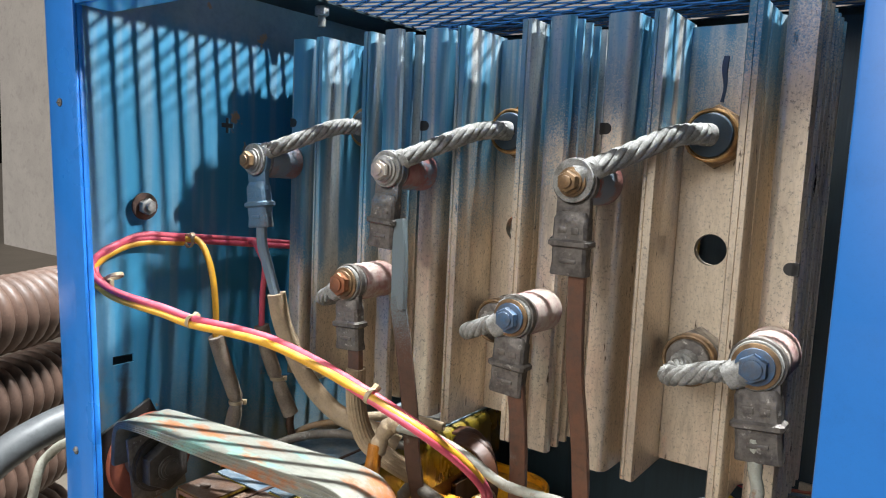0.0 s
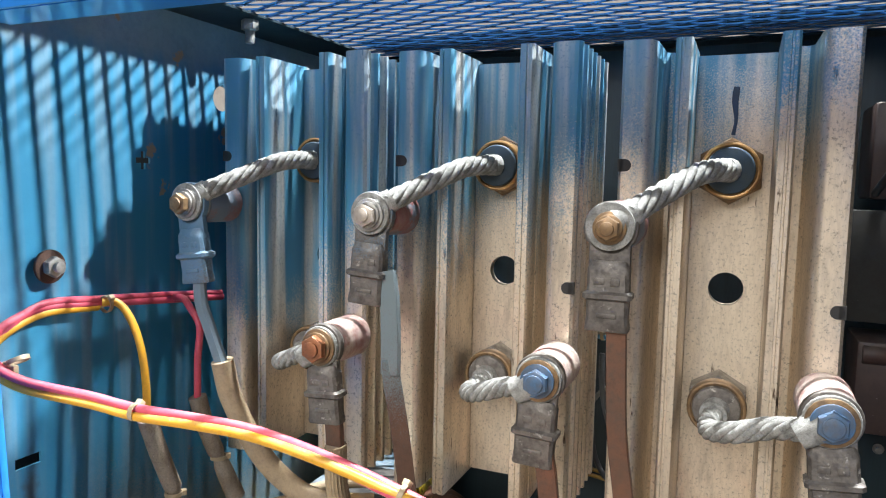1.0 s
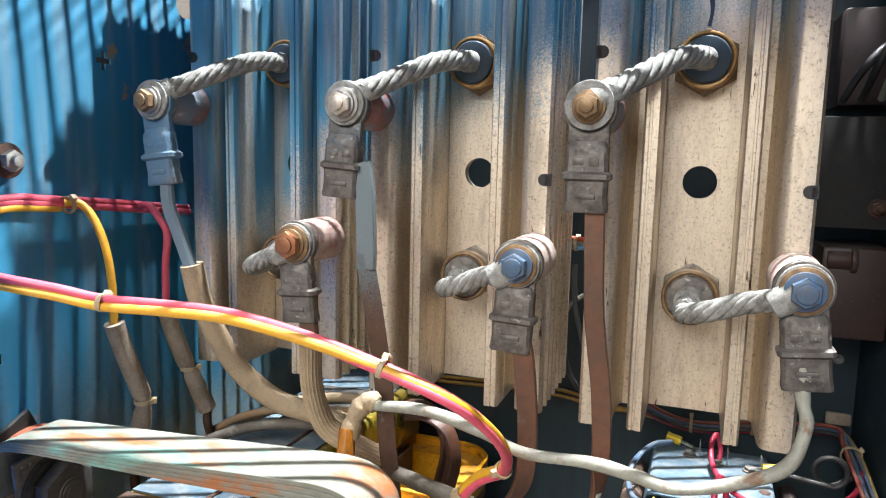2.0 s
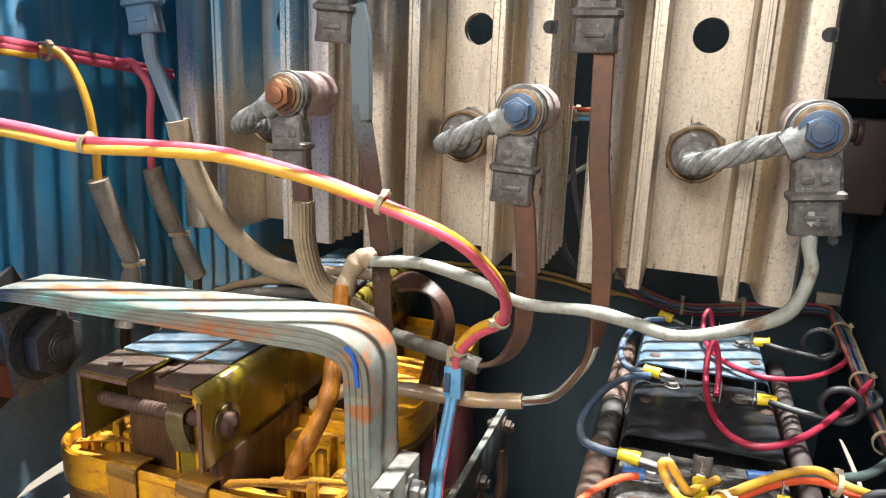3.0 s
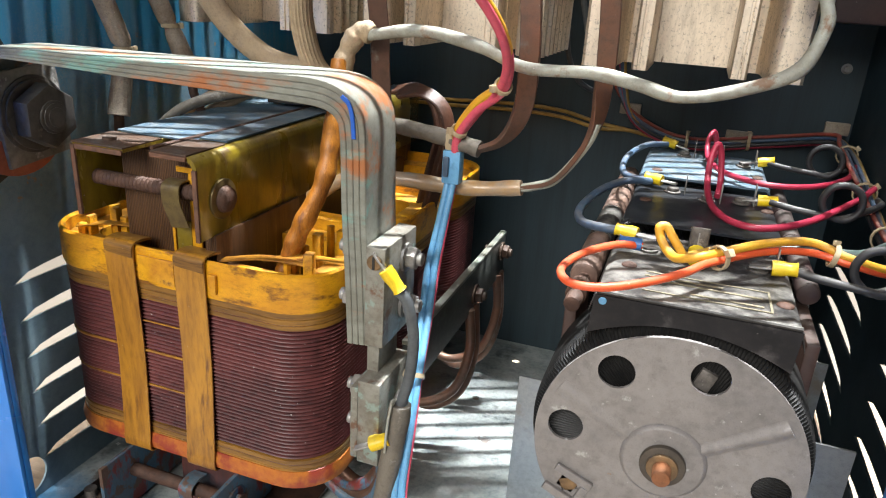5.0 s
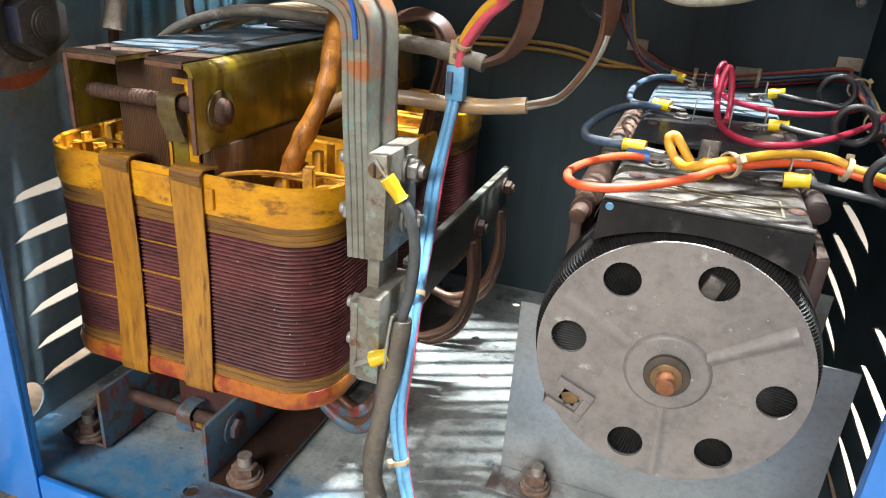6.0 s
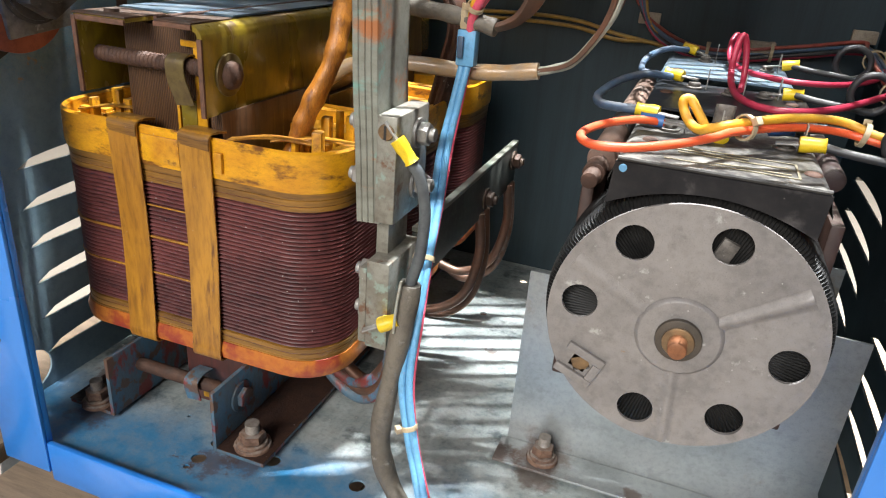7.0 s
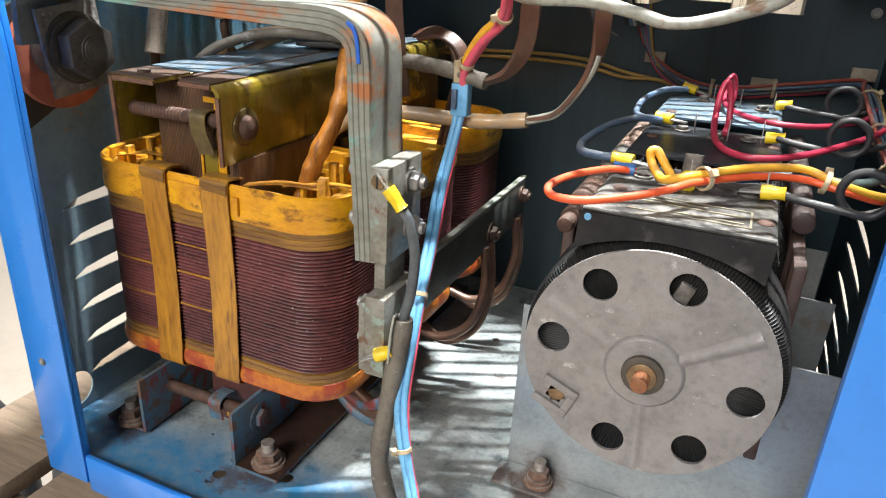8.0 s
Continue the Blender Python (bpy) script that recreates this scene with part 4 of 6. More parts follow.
tan2 = thing("sleeved_cable", (-0.067, 0.499, 0.45), "copper strip in a ribbed tan woven sleeve", "lead", "leads from the rectifier")
part("bare_end", sweep(B(), [(-0.0705, 0.4995, 0.46), (-0.067, 0.4985, 0.44), (-0.0655, 0.498, 0.415)], flat(0.013, 0.006), 6, up=(0, 1, 0)), COPPER, tan2)
ribbed = []
for i in range(40):
    a = 2 * math.pi * i / 40
    ribbed.append(((0.0098 - 0.0006 * (i % 2)) * math.cos(a), (0.0078 - 0.0006 * (i % 2)) * math.sin(a)))
part("sleeve", sweep(B(), [(-0.0655, 0.498, 0.428), (-0.065, 0.4995, 0.395), (-0.058, 0.505, 0.366), (-0.042, 0.512, 0.352), (-0.025, 0.53, 0.335)], ribbed, 8), TAN, tan2, "ribbed tan woven sleeve")
amber = thing("amber_sleeve", (0.04, 0.515, 0.29), "amber varnished sleeve over the end of a copper strip", "sleeve")
part("sleeve", sweep(B(), [(0.097, 0.5165, 0.2975), (0.07, 0.516, 0.293), (0.043, 0.515, 0.291), (0.005, 0.511, 0.292), (-0.032, 0.502, 0.288), (-0.06, 0.50, 0.27)], circle(0.0056, 14), 8, scale=lambda s: 1 + 0.05 * math.sin(s * 29)), AMBER_SLEEVE, amber)
amber2 = thing("grey_sleeve", (0.05, 0.506, 0.32), "dusty grey sleeve with a frayed open end", "sleeve")
part("sleeve", sweep(B(), [(0.068, 0.505, 0.323), (0.050, 0.507, 0.326), (0.020, 0.512, 0.329), (-0.02, 0.53, 0.325), (-0.05, 0.55, 0.30)], circle(0.0058, 14), 8, scale=lambda s: 1 + 0.05 * math.sin(s * 37)), GREY_SLEEVE, amber2)

# ---- the transformer ----
CLIP = surface("olive_brass_clip", (0.17, 0.125, 0.045), (0.09, 0.06, 0.03), rough=0.38, metal=0.4, stain=70, dust=0.1)
EDGE_RUST = surface("crusted_edge", (0.165, 0.075, 0.042), (0.08, 0.042, 0.028), rough=0.75, stain=150, bump=0.8, bump_scale=500)
RUST_RIM = surface("rusty_rim", (0.046, 0.024, 0.017), (0.022, 0.014, 0.012), rough=0.34, stain=120, bump=0.8, bump_scale=420, coat=0.25, specks=0.4)
trafo = thing("transformer", (-0.118, 0.60, 0.0), "large varnished three-coil transformer with laminated core, bolted to the floor", "transformer")


def rounded(x0, y0, x1, y1, r, seg=8):
    out = []
    for cx, cy, a in ((x1 - r, y1 - r, 0), (x0 + r, y1 - r, 90), (x0 + r, y0 + r, 180), (x1 - r, y0 + r, 270)):
        out += [(cx + r * math.cos(radians(a + 90 * i / seg)), cy + r * math.sin(radians(a + 90 * i / seg))) for i in range(seg + 1)]
    return out


def offset_ring(x0, y0, x1, y1, r, d, z, bm, lean=0.0):
    return [bm.verts.new((x, y, z + lean * (x + 0.118))) for x, y in rounded(x0 - d, y0 - d, x1 + d, y1 + d, r + d)]


def band(bm, x0, y0, x1, y1, r, prof, close=True, lean=0.0):
    """Rings of a rounded rectangle at (offset, height), joined; with close the last joins the first."""
    rows = [offset_ring(x0, y0, x1, y1, r, d, z, bm, lean) for d, z in prof]
    if close:
        rows.append(rows[0])
    for a, b in zip(rows, rows[1:]):
        n = len(a)
        for j in range(n):
            bm.faces.new((a[j], a[(j + 1) % n], b[(j + 1) % n], b[j]))
    return bm


# dark brown for the groove film and the plates inside the coils
DARK_BROWN = surface("dark_brown_coat", (0.018, 0.009, 0.008), (0.03, 0.014, 0.01), rough=0.35, stain=30)
XA, XB = -0.2345, -0.0035


def coil(y0, y1, front):
    x0, x1, r = XA, XB, 0.036
    c = part("coil", band(B(), x0, y0, x1, y1, r, [(-0.024, 0.080), (-0.003, 0.080), (-0.003, 0.236), (-0.024, 0.236)]), VARNISH, trafo, "coil of purple-brown enamelled wire bound with amber tape")
    turns = 42
    pitch = (0.219 - 0.092) / turns
    prof = []
    for i in range(turns):
        z = 0.092 + pitch * i
        gap = 0.0024 if i in (8, 13, 22, 32) else 0.0
        prof += [(-0.0026 - gap, z), (-0.0009, z + pitch * 0.15), (0.0001, z + pitch * 0.32), (0.0004, z + pitch * 0.5), (0.0001, z + pitch * 0.68), (-0.0009, z + pitch * 0.87)]
    prof += [(-0.0012, 0.219)]
    part("winding", band(B(), x0, y0, x1, y1, r, prof, close=False), WINDING, c, "close-laid purple-brown enamelled wire")
    # dark film set into the grooves, painting the shade between the turns
    part("groove_shade", band(B(), x0, y0, x1, y1, r, [(-0.0017, 0.0915), (-0.0017, 0.2195)], close=False), DARK_BROWN, c, "dark film painting the shade between the turns")
    bm = band(B(), x0, y0, x1, y1, r, [(-0.004, 0.088), (0.0009, 0.090), (0.0009, 0.0925), (0.0002, 0.0930), (0.0008, 0.0935), (0.0007, 0.0965), (0.0, 0.0970), (0.0006, 0.0975), (0.0005, 0.1005), (-0.003, 0.1015)], close=False)
    part("lower_band", bm, BAND, c)
    bm = band(B(), x0, y0, x1, y1, r, [(-0.004, 0.2045), (0.0005, 0.2055), (0.0006, 0.2085), (0.0, 0.2090), (0.0007, 0.2095), (0.0008, 0.2130), (0.0001, 0.2135), (0.0009, 0.2140), (0.0010, 0.2205), (-0.003, 0.2215)], close=False)
    part("upper_band", bm, BAND, c)
    part("top_collar", band(B(), x0, y0, x1, y1, r, [(-0.003, 0.218), (0.0018, 0.2185), (0.0026, 0.222), (0.0022, 0.2445), (0.0006, 0.246), (-0.002, 0.2445), (-0.0025, 0.236)], close=False), COLLAR, c, "glossy yellow insulating collar")
    part("bottom_collar", band(B(), x0, y0, x1, y1, r, [(-0.02, 0.0765), (-0.002, 0.075), (0.0025, 0.0785), (0.0035, 0.085), (0.0015, 0.0915), (-0.003, 0.093)], close=False), VARNISH_RED, c, "orange-red insulating collar")
    if front:
        # amber straps over the front, each of three turns of tape
        for xa in (-0.170, -0.1115):
            bm = B()
            w = 0.0245
            pts = [(xa + w / 2, y0 + 0.014, 0.2459), (xa + w / 2, y0 + 0.003, 0.2475), (xa + w / 2, y0 - 0.0038, 0.2452), (xa + w / 2, y0 - 0.0042, 0.22), (xa + w / 2 - 0.001, y0 - 0.0020, 0.16), (xa + w / 2 - 0.002, y0 - 0.0038, 0.095), (xa + w / 2 - 0.002, y0 - 0.005, 0.083), (xa + w / 2 - 0.002, y0 - 0.002, 0.0755), (xa + w / 2 - 0.002, y0 + 0.014, 0.074)]
            sweep(bm, pts, flat(w, 0.0014, 0.0003), 5, up=(0, 0.1, 1))
            strap = part("strap", bm, TAPE, c, "flat amber woven tape")
            turn = sweep(B(), [(xa + w / 2, y0 + 0.0135, 0.2468), (xa + w / 2, y0 + 0.003, 0.2484), (xa + w / 2, y0 - 0.0046, 0.2461), (xa + w / 2 - 0.0004, y0 - 0.0052, 0.2385)], flat(w * 1.02, 0.0010, 0.0003), 6, up=(0, 0.1, 1))
            part("soaked_turn", turn, BAND, strap, "brown varnish-soaked turn of the tape")
        # yellow papers tucked under the collar
        part("paper", box(B(), (-0.143, y0 - 0.0042, 0.222), (-0.1125, y0 - 0.0022, 0.2405), 0.0006), VARNISH, c)
        part("paper", box(B(), (-0.0845, y0 - 0.0052, 0.2235), (-0.0785, y0 - 0.0022, 0.2375), 0.0006), VARNISH, c)
        edge = [p for p in rounded(x0, y0, x1, y1, r) if p[1] < y0 + r + 0.001]
        for z, xa, xb, rr_ in ((0.1345, -0.24, -0.11, 0.0008), (0.1635, -0.24, -0.11, 0.0010), (0.188, -0.165, -0.09, 0.0006)):
            line = [(x, y - 0.0004, z) for x, y in edge if xa < x < xb]
            line = sorted(line + [(xa + (xb - xa) * i / 4, y0 - 0.0004, z) for i in range(5) if x0 + r < xa + (xb - xa) * i / 4 < x1 - r])
            part("spacer_thread", sweep(B(), line, circle(rr_, 8), smooth=False), TAPE, c, "yellow thread between the turns")
    return c


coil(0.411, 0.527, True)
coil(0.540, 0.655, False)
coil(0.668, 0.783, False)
rnd = random.Random(7)
# yellow spacer blocks standing between coil and core
for k in range(26):
    left = k < 12
    x = rnd.uniform(-0.224, -0.180) if left else rnd.uniform(-0.052, -0.010)
    y = rnd.uniform(0.424, 0.470) if left else rnd.uniform(0.422, 0.490)
    h = rnd.uniform(0.238, 0.258)
    w, d = rnd.uniform(0.0035, 0.0075), rnd.uniform(0.004, 0.009)
    part("spacer_block", box(B(), (x, y, 0.20), (x + w, y + d, h), 0.0006, Matrix.Translation((x, y, 0)) @ Matrix.Rotation(rnd.uniform(-0.4, 0.4), 4, "Z") @ Matrix.Translation((-x, -y, 0))), VARNISH, trafo)
for k in range(3):
    y0 = 0.411 + 0.1285 * k
    part("bobbin_plate", box(B(), (XA + 0.018, y0 + 0.016, 0.198), (XB - 0.018, y0 + 0.100, 0.206)), DARK_BROWN, trafo)
# paper tongues lying on the coil's top
for x, y, rot in ((-0.055, 0.424, 0.25), (-0.030, 0.438, 0.7), (-0.188, 0.432, -0.5)):
    part("paper_tongue", sweep(B(), [(x - 0.03, y, 0.242), (x, y + 0.004, 0.2475), (x + 0.03, y + 0.012, 0.2455)], flat(0.009, 0.0012, 0.0003), 5, up=(0, 0, 1)), TAPE, trafo)

# the core: yokes and limbs of thin sheets, clamped between channels
bm = B()
box(bm, (-0.172, 0.4325, 0.232), (-0.0965, 0.790, 0.3085), 0.0006)
part("upper_yoke", bm, LAMIN, trafo, "brown laminated steel yoke")
bm = B()
box(bm, (-0.150, 0.440, 0.004), (-0.0895, 0.790, 0.070), 0.0006)
part("lower_yoke", bm, DRIPPED, trafo, "lower yoke run over with red-brown lacquer")
for k in range(3):
    y0 = 0.440 + 0.1285 * k
    part("limb", box(B(), (-0.1495, y0 + 0.001, 0.0705), (-0.090, y0 + 0.058, 0.2455)), LAMIN, trafo)
part("limb_side", box(B(), (-0.0965, 0.4215, 0.205), (-0.0875, 0.53, 0.2590), 0.0006), LAMIN, trafo)


def channel(name, prof, y0, y1, material, label):
    bm = B()
    a = [bm.verts.new((x, y0, z)) for x, z in prof]
    b = [bm.verts.new((x, y1, z)) for x, z in prof]
    n = len(prof)
    for i in range(n):
        bm.faces.new((a[i], a[(i + 1) % n], b[(i + 1) % n], b[i]))
    bm.faces.new(a)
    bm.faces.new(b[::-1])
    bmesh.ops.bevel(bm, geom=[e for e in bm.edges], offset=0.0005, segments=1, affect="EDGES")
    return part(name, bm, material, trafo, label)


channel("left_channel", [(-0.1905, 0.262), (-0.1875, 0.262), (-0.1875, 0.3085), (-0.1475, 0.3105), (-0.1475, 0.3135), (-0.1905, 0.3125)], 0.409, 0.79, OLIVE, "olive varnished steel clamping angle")
channel("right_channel", [(-0.0925, 0.258), (-0.0895, 0.258), (-0.0895, 0.3060), (-0.0900, 0.3095), (-0.0914, 0.3122), (-0.0938, 0.3141), (-0.0970, 0.3150), (-0.1245, 0.3145), (-0.1245, 0.3115), (-0.0965, 0.3120), (-0.0940, 0.3108), (-0.0928, 0.3085)], 0.409, 0.79, OLIVE, "olive varnished steel clamping angle")
part("top_sheet", sheet(rect(-0.1880, 0.448, -0.1215, 0.79), [], 0.0012, lambda u, v, w: (u, v, 0.3140 + w)), BLUESHEET, trafo, "blue-grey dusty top of the yoke", smooth=False)
part("top_sheet", sheet(rect(-0.1200, 0.452, -0.0975, 0.79), [], 0.0012, lambda u, v, w: (u, v, 0.3160 + w)), BLUESHEET, trafo, "blue-grey dusty top of the yoke", smooth=False)
part("seam", sweep(B(), [(-0.129, 0.415, 0.3155), (-0.124, 0.50, 0.3160), (-0.1232, 0.60, 0.3165), (-0.124, 0.79, 0.3165)], flat(0.003, 0.0022, 0.0005), 6), RUST, trafo, "rusty seam between the angles")
for x, y in ((-0.172, 0.424), (-0.108, 0.424)):
    bm = B()
    rod(bm, (x, y, 0.3135), (x, y, 0.3162), 0.0048, 16)
    part("plugged_hole", bm, BROWNSTEEL, trafo)
part("angle_top", box(B(), (-0.1905, 0.4085, 0.3128), (-0.1475, 0.446, 0.3142), 0.0004), BROWNSTEEL, trafo, "brown bare end of the angle")
part("angle_top", box(B(), (-0.1245, 0.4085, 0.3146), (-0.0970, 0.450, 0.3160), 0.0004), BROWNSTEEL, trafo, "brown bare end of the angle")
for x0, x1, z0, z1 in ((-0.1907, -0.1873, 0.262, 0.3118), (-0.0927, -0.0893, 0.258, 0.3070), (-0.1870, -0.1475, 0.3090, 0.3124), (-0.1245, -0.0965, 0.3118, 0.3148)):
    part("cut_edge", box(B(), (x0, 0.4072, z0), (x1, 0.4092, z1), 0.0004), EDGE_RUST, trafo, "rusty cut edge of the angle")
bm = B()
threads = []
for i in range(60):
    threads.append(Vector((-0.187 + 0.096 * i / 59, 0.4245, 0.286)))
sweep(bm, threads, circle(0.0052, 12), smooth=False, scale=lambda s: 1.0 + 0.07 * math.cos(s * 59 * math.pi))
part("tie_rod", bm, RUST, trafo, "rusty threaded clamping rod")
bm = B()
rod(bm, (-0.0895, 0.433, 0.2825), (-0.0875, 0.433, 0.2825), 0.0140, 26, bevel=0.0006)
part("tie_rod_washer", bm, CLIP, trafo)
bm = B()
rod(bm, (-0.0875, 0.433, 0.2825), (-0.0845, 0.433, 0.2825), 0.0096, 22, 0.0088, bevel=0.0008)
ball(bm, (-0.0848, 0.433, 0.2825), 0.0088, (0.42, 1, 1))
part("tie_rod_nut", bm, RUST, trafo, "rusty domed bolt head")
part("clip", sweep(B(), [(-0.1185, 0.4325, 0.290), (-0.1185, 0.426, 0.2930), (-0.1183, 0.4175, 0.2905), (-0.1180, 0.4165, 0.280), (-0.1165, 0.4185, 0.270), (-0.1155, 0.421, 0.261)], flat(0.0142, 0.0014, 0.0003), 6, up=(0, 0.1, 1)), CLIP, trafo, "bent brass clip over the rod")
part("paper_strip", box(B(), (-0.1270, 0.4302, 0.232), (-0.1145, 0.4322, 0.262), 0.0003), OLIVE, trafo)
bm = B()
box(bm, (-0.1128, 0.4285, 0.2325), (-0.1050, 0.4303, 0.2975), 0.0004)
box(bm, (-0.1300, 0.4295, 0.2325), (-0.1278, 0.4318, 0.262), 0.0003)
box(bm, (-0.1225, 0.4285, 0.2975), (-0.1000, 0.4303, 0.3015), 0.0004)
part("yellow_strip", bm, VARNISH, trafo, "bright yellow insulating strip")
part("black_cover", box(B(), (-0.165, 0.60, 0.3185), (-0.095, 0.70, 0.3215), 0.0008, Matrix.Translation((-0.13, 0.65, 0)) @ Matrix.Rotation(0.12, 4, "Z") @ Matrix.Translation((0.13, -0.65, 0))), BLACKBOARD, trafo, "black sheet lying on the yoke")
# feet of the core
FOOT = surface("painted_rusty_foot", (0.065, 0.155, 0.235), (0.090, 0.105, 0.115), rough=0.45, stain=45, stretch=(1, 1, 0.5), wear=(0.190, 0.036, 0.030), wear_at=(0.49, 0.58), wear_scale=60, dust=0.15, bump=0.6, chips=((0.115, 0.068, 0.048), (0.545, 0.60), 70))
for xw, out in ((-0.186, -1), (-0.091, 1)):
    bm = B()
    t = 0.0035
    box(bm, (min(xw, xw + out * t), 0.392, 0.0025), (max(xw, xw + out * t), 0.80, 0.056), 0.0007)
    box(bm, (min(xw + out * t, xw + out * 0.045), 0.392, 0.0025), (max(xw + out * t, xw + out * 0.045), 0.80, 0.006), 0.0007)
    foot = part("foot_angle", bm, FOOT, trafo, "rusty foot angle with blue and red paint")
    bm = B()
    rod(bm, (xw + out * t, 0.425, 0.034), (xw + out * (t + 0.002), 0.425, 0.034), 0.013, 22, bevel=0.0005)
    rod(bm, (xw + out * (t + 0.002), 0.425, 0.034), (xw + out * (t + 0.0065), 0.425, 0.034), 0.0085, 6, bevel=0.0008)
    part("foot_nut", bm, FOOT, foot)
    part("foot_flange", box(B(), (min(xw + out * t, xw + out * 0.0453), 0.3915, 0.0062), (max(xw + out * t, xw + out * 0.0453), 0.80, 0.0070), 0.0003), RUST_RIM, foot, "dark brown rusty flange")
part("lower_rod", sweep(B(), [(-0.186, 0.425, 0.034), (-0.14, 0.425, 0.034), (-0.091, 0.425, 0.034)], circle(0.0055, 12), 6), RUST, trafo)
part("lower_clip", sweep(B(), [(-0.128, 0.436, 0.041), (-0.128, 0.425, 0.0425), (-0.128, 0.4165, 0.038), (-0.127, 0.418, 0.022)], flat(0.013, 0.0014, 0.0003), 6, up=(0, 0.1, 1)), FOOT, trafo)
part("lower_paper", box(box(B(), (-0.132, 0.4350, 0.012), (-0.120, 0.4375, 0.024), 0.0004), (-0.117, 0.4350, 0.010), (-0.107, 0.4375, 0.021), 0.0004), VARNISH, trafo)


CRUST = surface("crusted_bolt", (0.20, 0.115, 0.075), (0.085, 0.045, 0.032), rough=0.8, stain=110, bump=1.0, bump_scale=380, dust=0.45)
CRUST_TOP = surface("scraped_stud", (0.30, 0.27, 0.24), (0.15, 0.11, 0.085), rough=0.6, metal=0.3, stain=120, bump=0.5, dust=0.3)


def lumpy(bm, amount, seed):
    r = random.Random(seed)
    for v in bm.verts:
        v.co += Vector((r.uniform(-1, 1), r.uniform(-1, 1), r.uniform(-0.6, 0.6))) * amount
    return bm


def floor_bolt(x, y, s=1.0, label="rusty hexagon bolt and nut through the floor"):
    b = thing("floor_bolt", (x, y, 0.006), label, "bolt", "bolts in the floor")
    bm = B()
    rod(bm, (x, y, 0.006), (x, y, 0.0092), 0.0135 * s, 26, 0.0125 * s, bevel=0.001)
    part("washer", lumpy(bm, 0.0004, 3), CRUST, b)
    bm = B()
    rod(bm, (x, y, 0.0092), (x, y, 0.0118), 0.0112 * s, 24, 0.0100 * s, bevel=0.001)
    part("spring_washer", lumpy(bm, 0.0004, 5), CRUST, b)
    bm = B()
    rod(bm, (x, y, 0.0118), (x, y, 0.0195), 0.0096 * s, 6, 0.0090 * s, bevel=0.0016)
    part("nut", lumpy(bm, 0.0003, 7), CRUST, b)
    bm = B()
    threads = [Vector((x, y, 0.0190 + 0.0085 * i / 18)) for i in range(19)]
    sweep(bm, threads, circle(0.0047 * s, 14), smooth=False, scale=lambda q: 1.0 + 0.05 * math.cos(q * 18 * math.pi))
    part("stud", bm, CRUST_TOP, b, "scraped threaded stud end")
    return b


floor_bolt(-0.065, 0.407, 1.12)
floor_bolt(-0.207, 0.398, 1.0)
floor_bolt(0.1445, 0.490, 0.95)

# ---- busbar bracket from the wall stud to the clamp blocks ----
bus = thing("busbar", (-0.11, 0.43, 0.36), "stack of verdigris-stained copper strips bent round like a gate", "busbar")
YB0, YB1 = 0.403, 0.448
BUS_LINE = glide([(-0.237, 0, 0.332), (-0.237, 0, 0.345), (-0.2345, 0, 0.3640), (-0.226, 0, 0.3730), (-0.207, 0, 0.3745), (-0.15, 0, 0.3745), (-0.08, 0, 0.3745), (-0.03, 0, 0.3745), (0.0, 0, 0.3738),
                  (0.0155, 0, 0.3695), (0.0258, 0, 0.3600), (0.0300, 0, 0.345), (0.0316, 0, 0.30), (0.0340, 0, 0.26), (0.0363, 0, 0.214)], 6)


def bus_strip(k):
    """One copper strip of the stack, counted from the inside; the strips are hammered thinner towards the wall."""
    bm = B()
    rings = []
    n = len(BUS_LINE)
    for i, p in enumerate(BUS_LINE):
        t = (BUS_LINE[min(i + 1, n - 1)] - BUS_LINE[max(i - 1, 0)]).normalized()
        inward = Vector((t.z, 0, -t.x))
        h = 0.0016 + 0.0023 * min(1, max(0, (p.x + 0.20) / 0.19))
        lo, hi, c = (3 - k) * h, (4 - k) * h - 0.0001, h * 0.13
        mid = 0.4255 + 0.13 * min(0, p.x + 0.01)
        y0, y1 = mid - 0.0225 + 0.0002 * k, mid + 0.0225 - 0.0002 * k
        rings.append([bm.verts.new(p + inward * d + Vector((0, y, 0))) for y, d in ((y0 + c, lo), (y1 - c, lo), (y1, lo + c), (y1, hi - c), (y1 - c, hi), (y0 + c, hi), (y0, hi - c), (y0, lo + c))])
    for p, q in zip(rings, rings[1:]):
        for j in range(8):
            bm.faces.new((p[j], p[(j + 1) % 8], q[(j + 1) % 8], q[j]))
    bm.faces.new(rings[0])
    bm.faces.new(rings[-1][::-1])
    return part("copper_strip", bm, BUS, bus)


for k in range(4):
    bus_strip(k)
part("blue_mark", sweep(B(), [(0.0160, YB0 - 0.0003, 0.3660), (0.0203, YB0 - 0.0003, 0.3622), (0.0226, YB0 - 0.0003, 0.3555), (0.0238, YB0 - 0.0003, 0.343)], flat(0.0026, 0.0012, 0.0004), 6, up=(0, 1, 0)), INK, bus, "stroke of blue marker paint")
wall_stud = thing("terminal_stud", (-0.24, 0.397, 0.33), "sooty terminal stud with large nut and red disc on the wall", "terminal")
bm = B()
box(bm, (-0.2605, -0.060, -0.026), (-0.2565, 0.022, 0.056), 0.0008, Matrix.Translation((-0.0035, 0.430, 0.314)) @ Matrix.Rotation(radians(26), 4, "X"))
part("board", bm, BLACKBOARD, wall_stud, "black insulating board")
bm = B()
rod(bm, (-0.2595, 0.4225, 0.3195), (-0.2520, 0.4225, 0.3195), 0.042, 40, bevel=0.001)
part("disc", bm, REDDISC, wall_stud, "brick-red insulating disc")
bm = B()
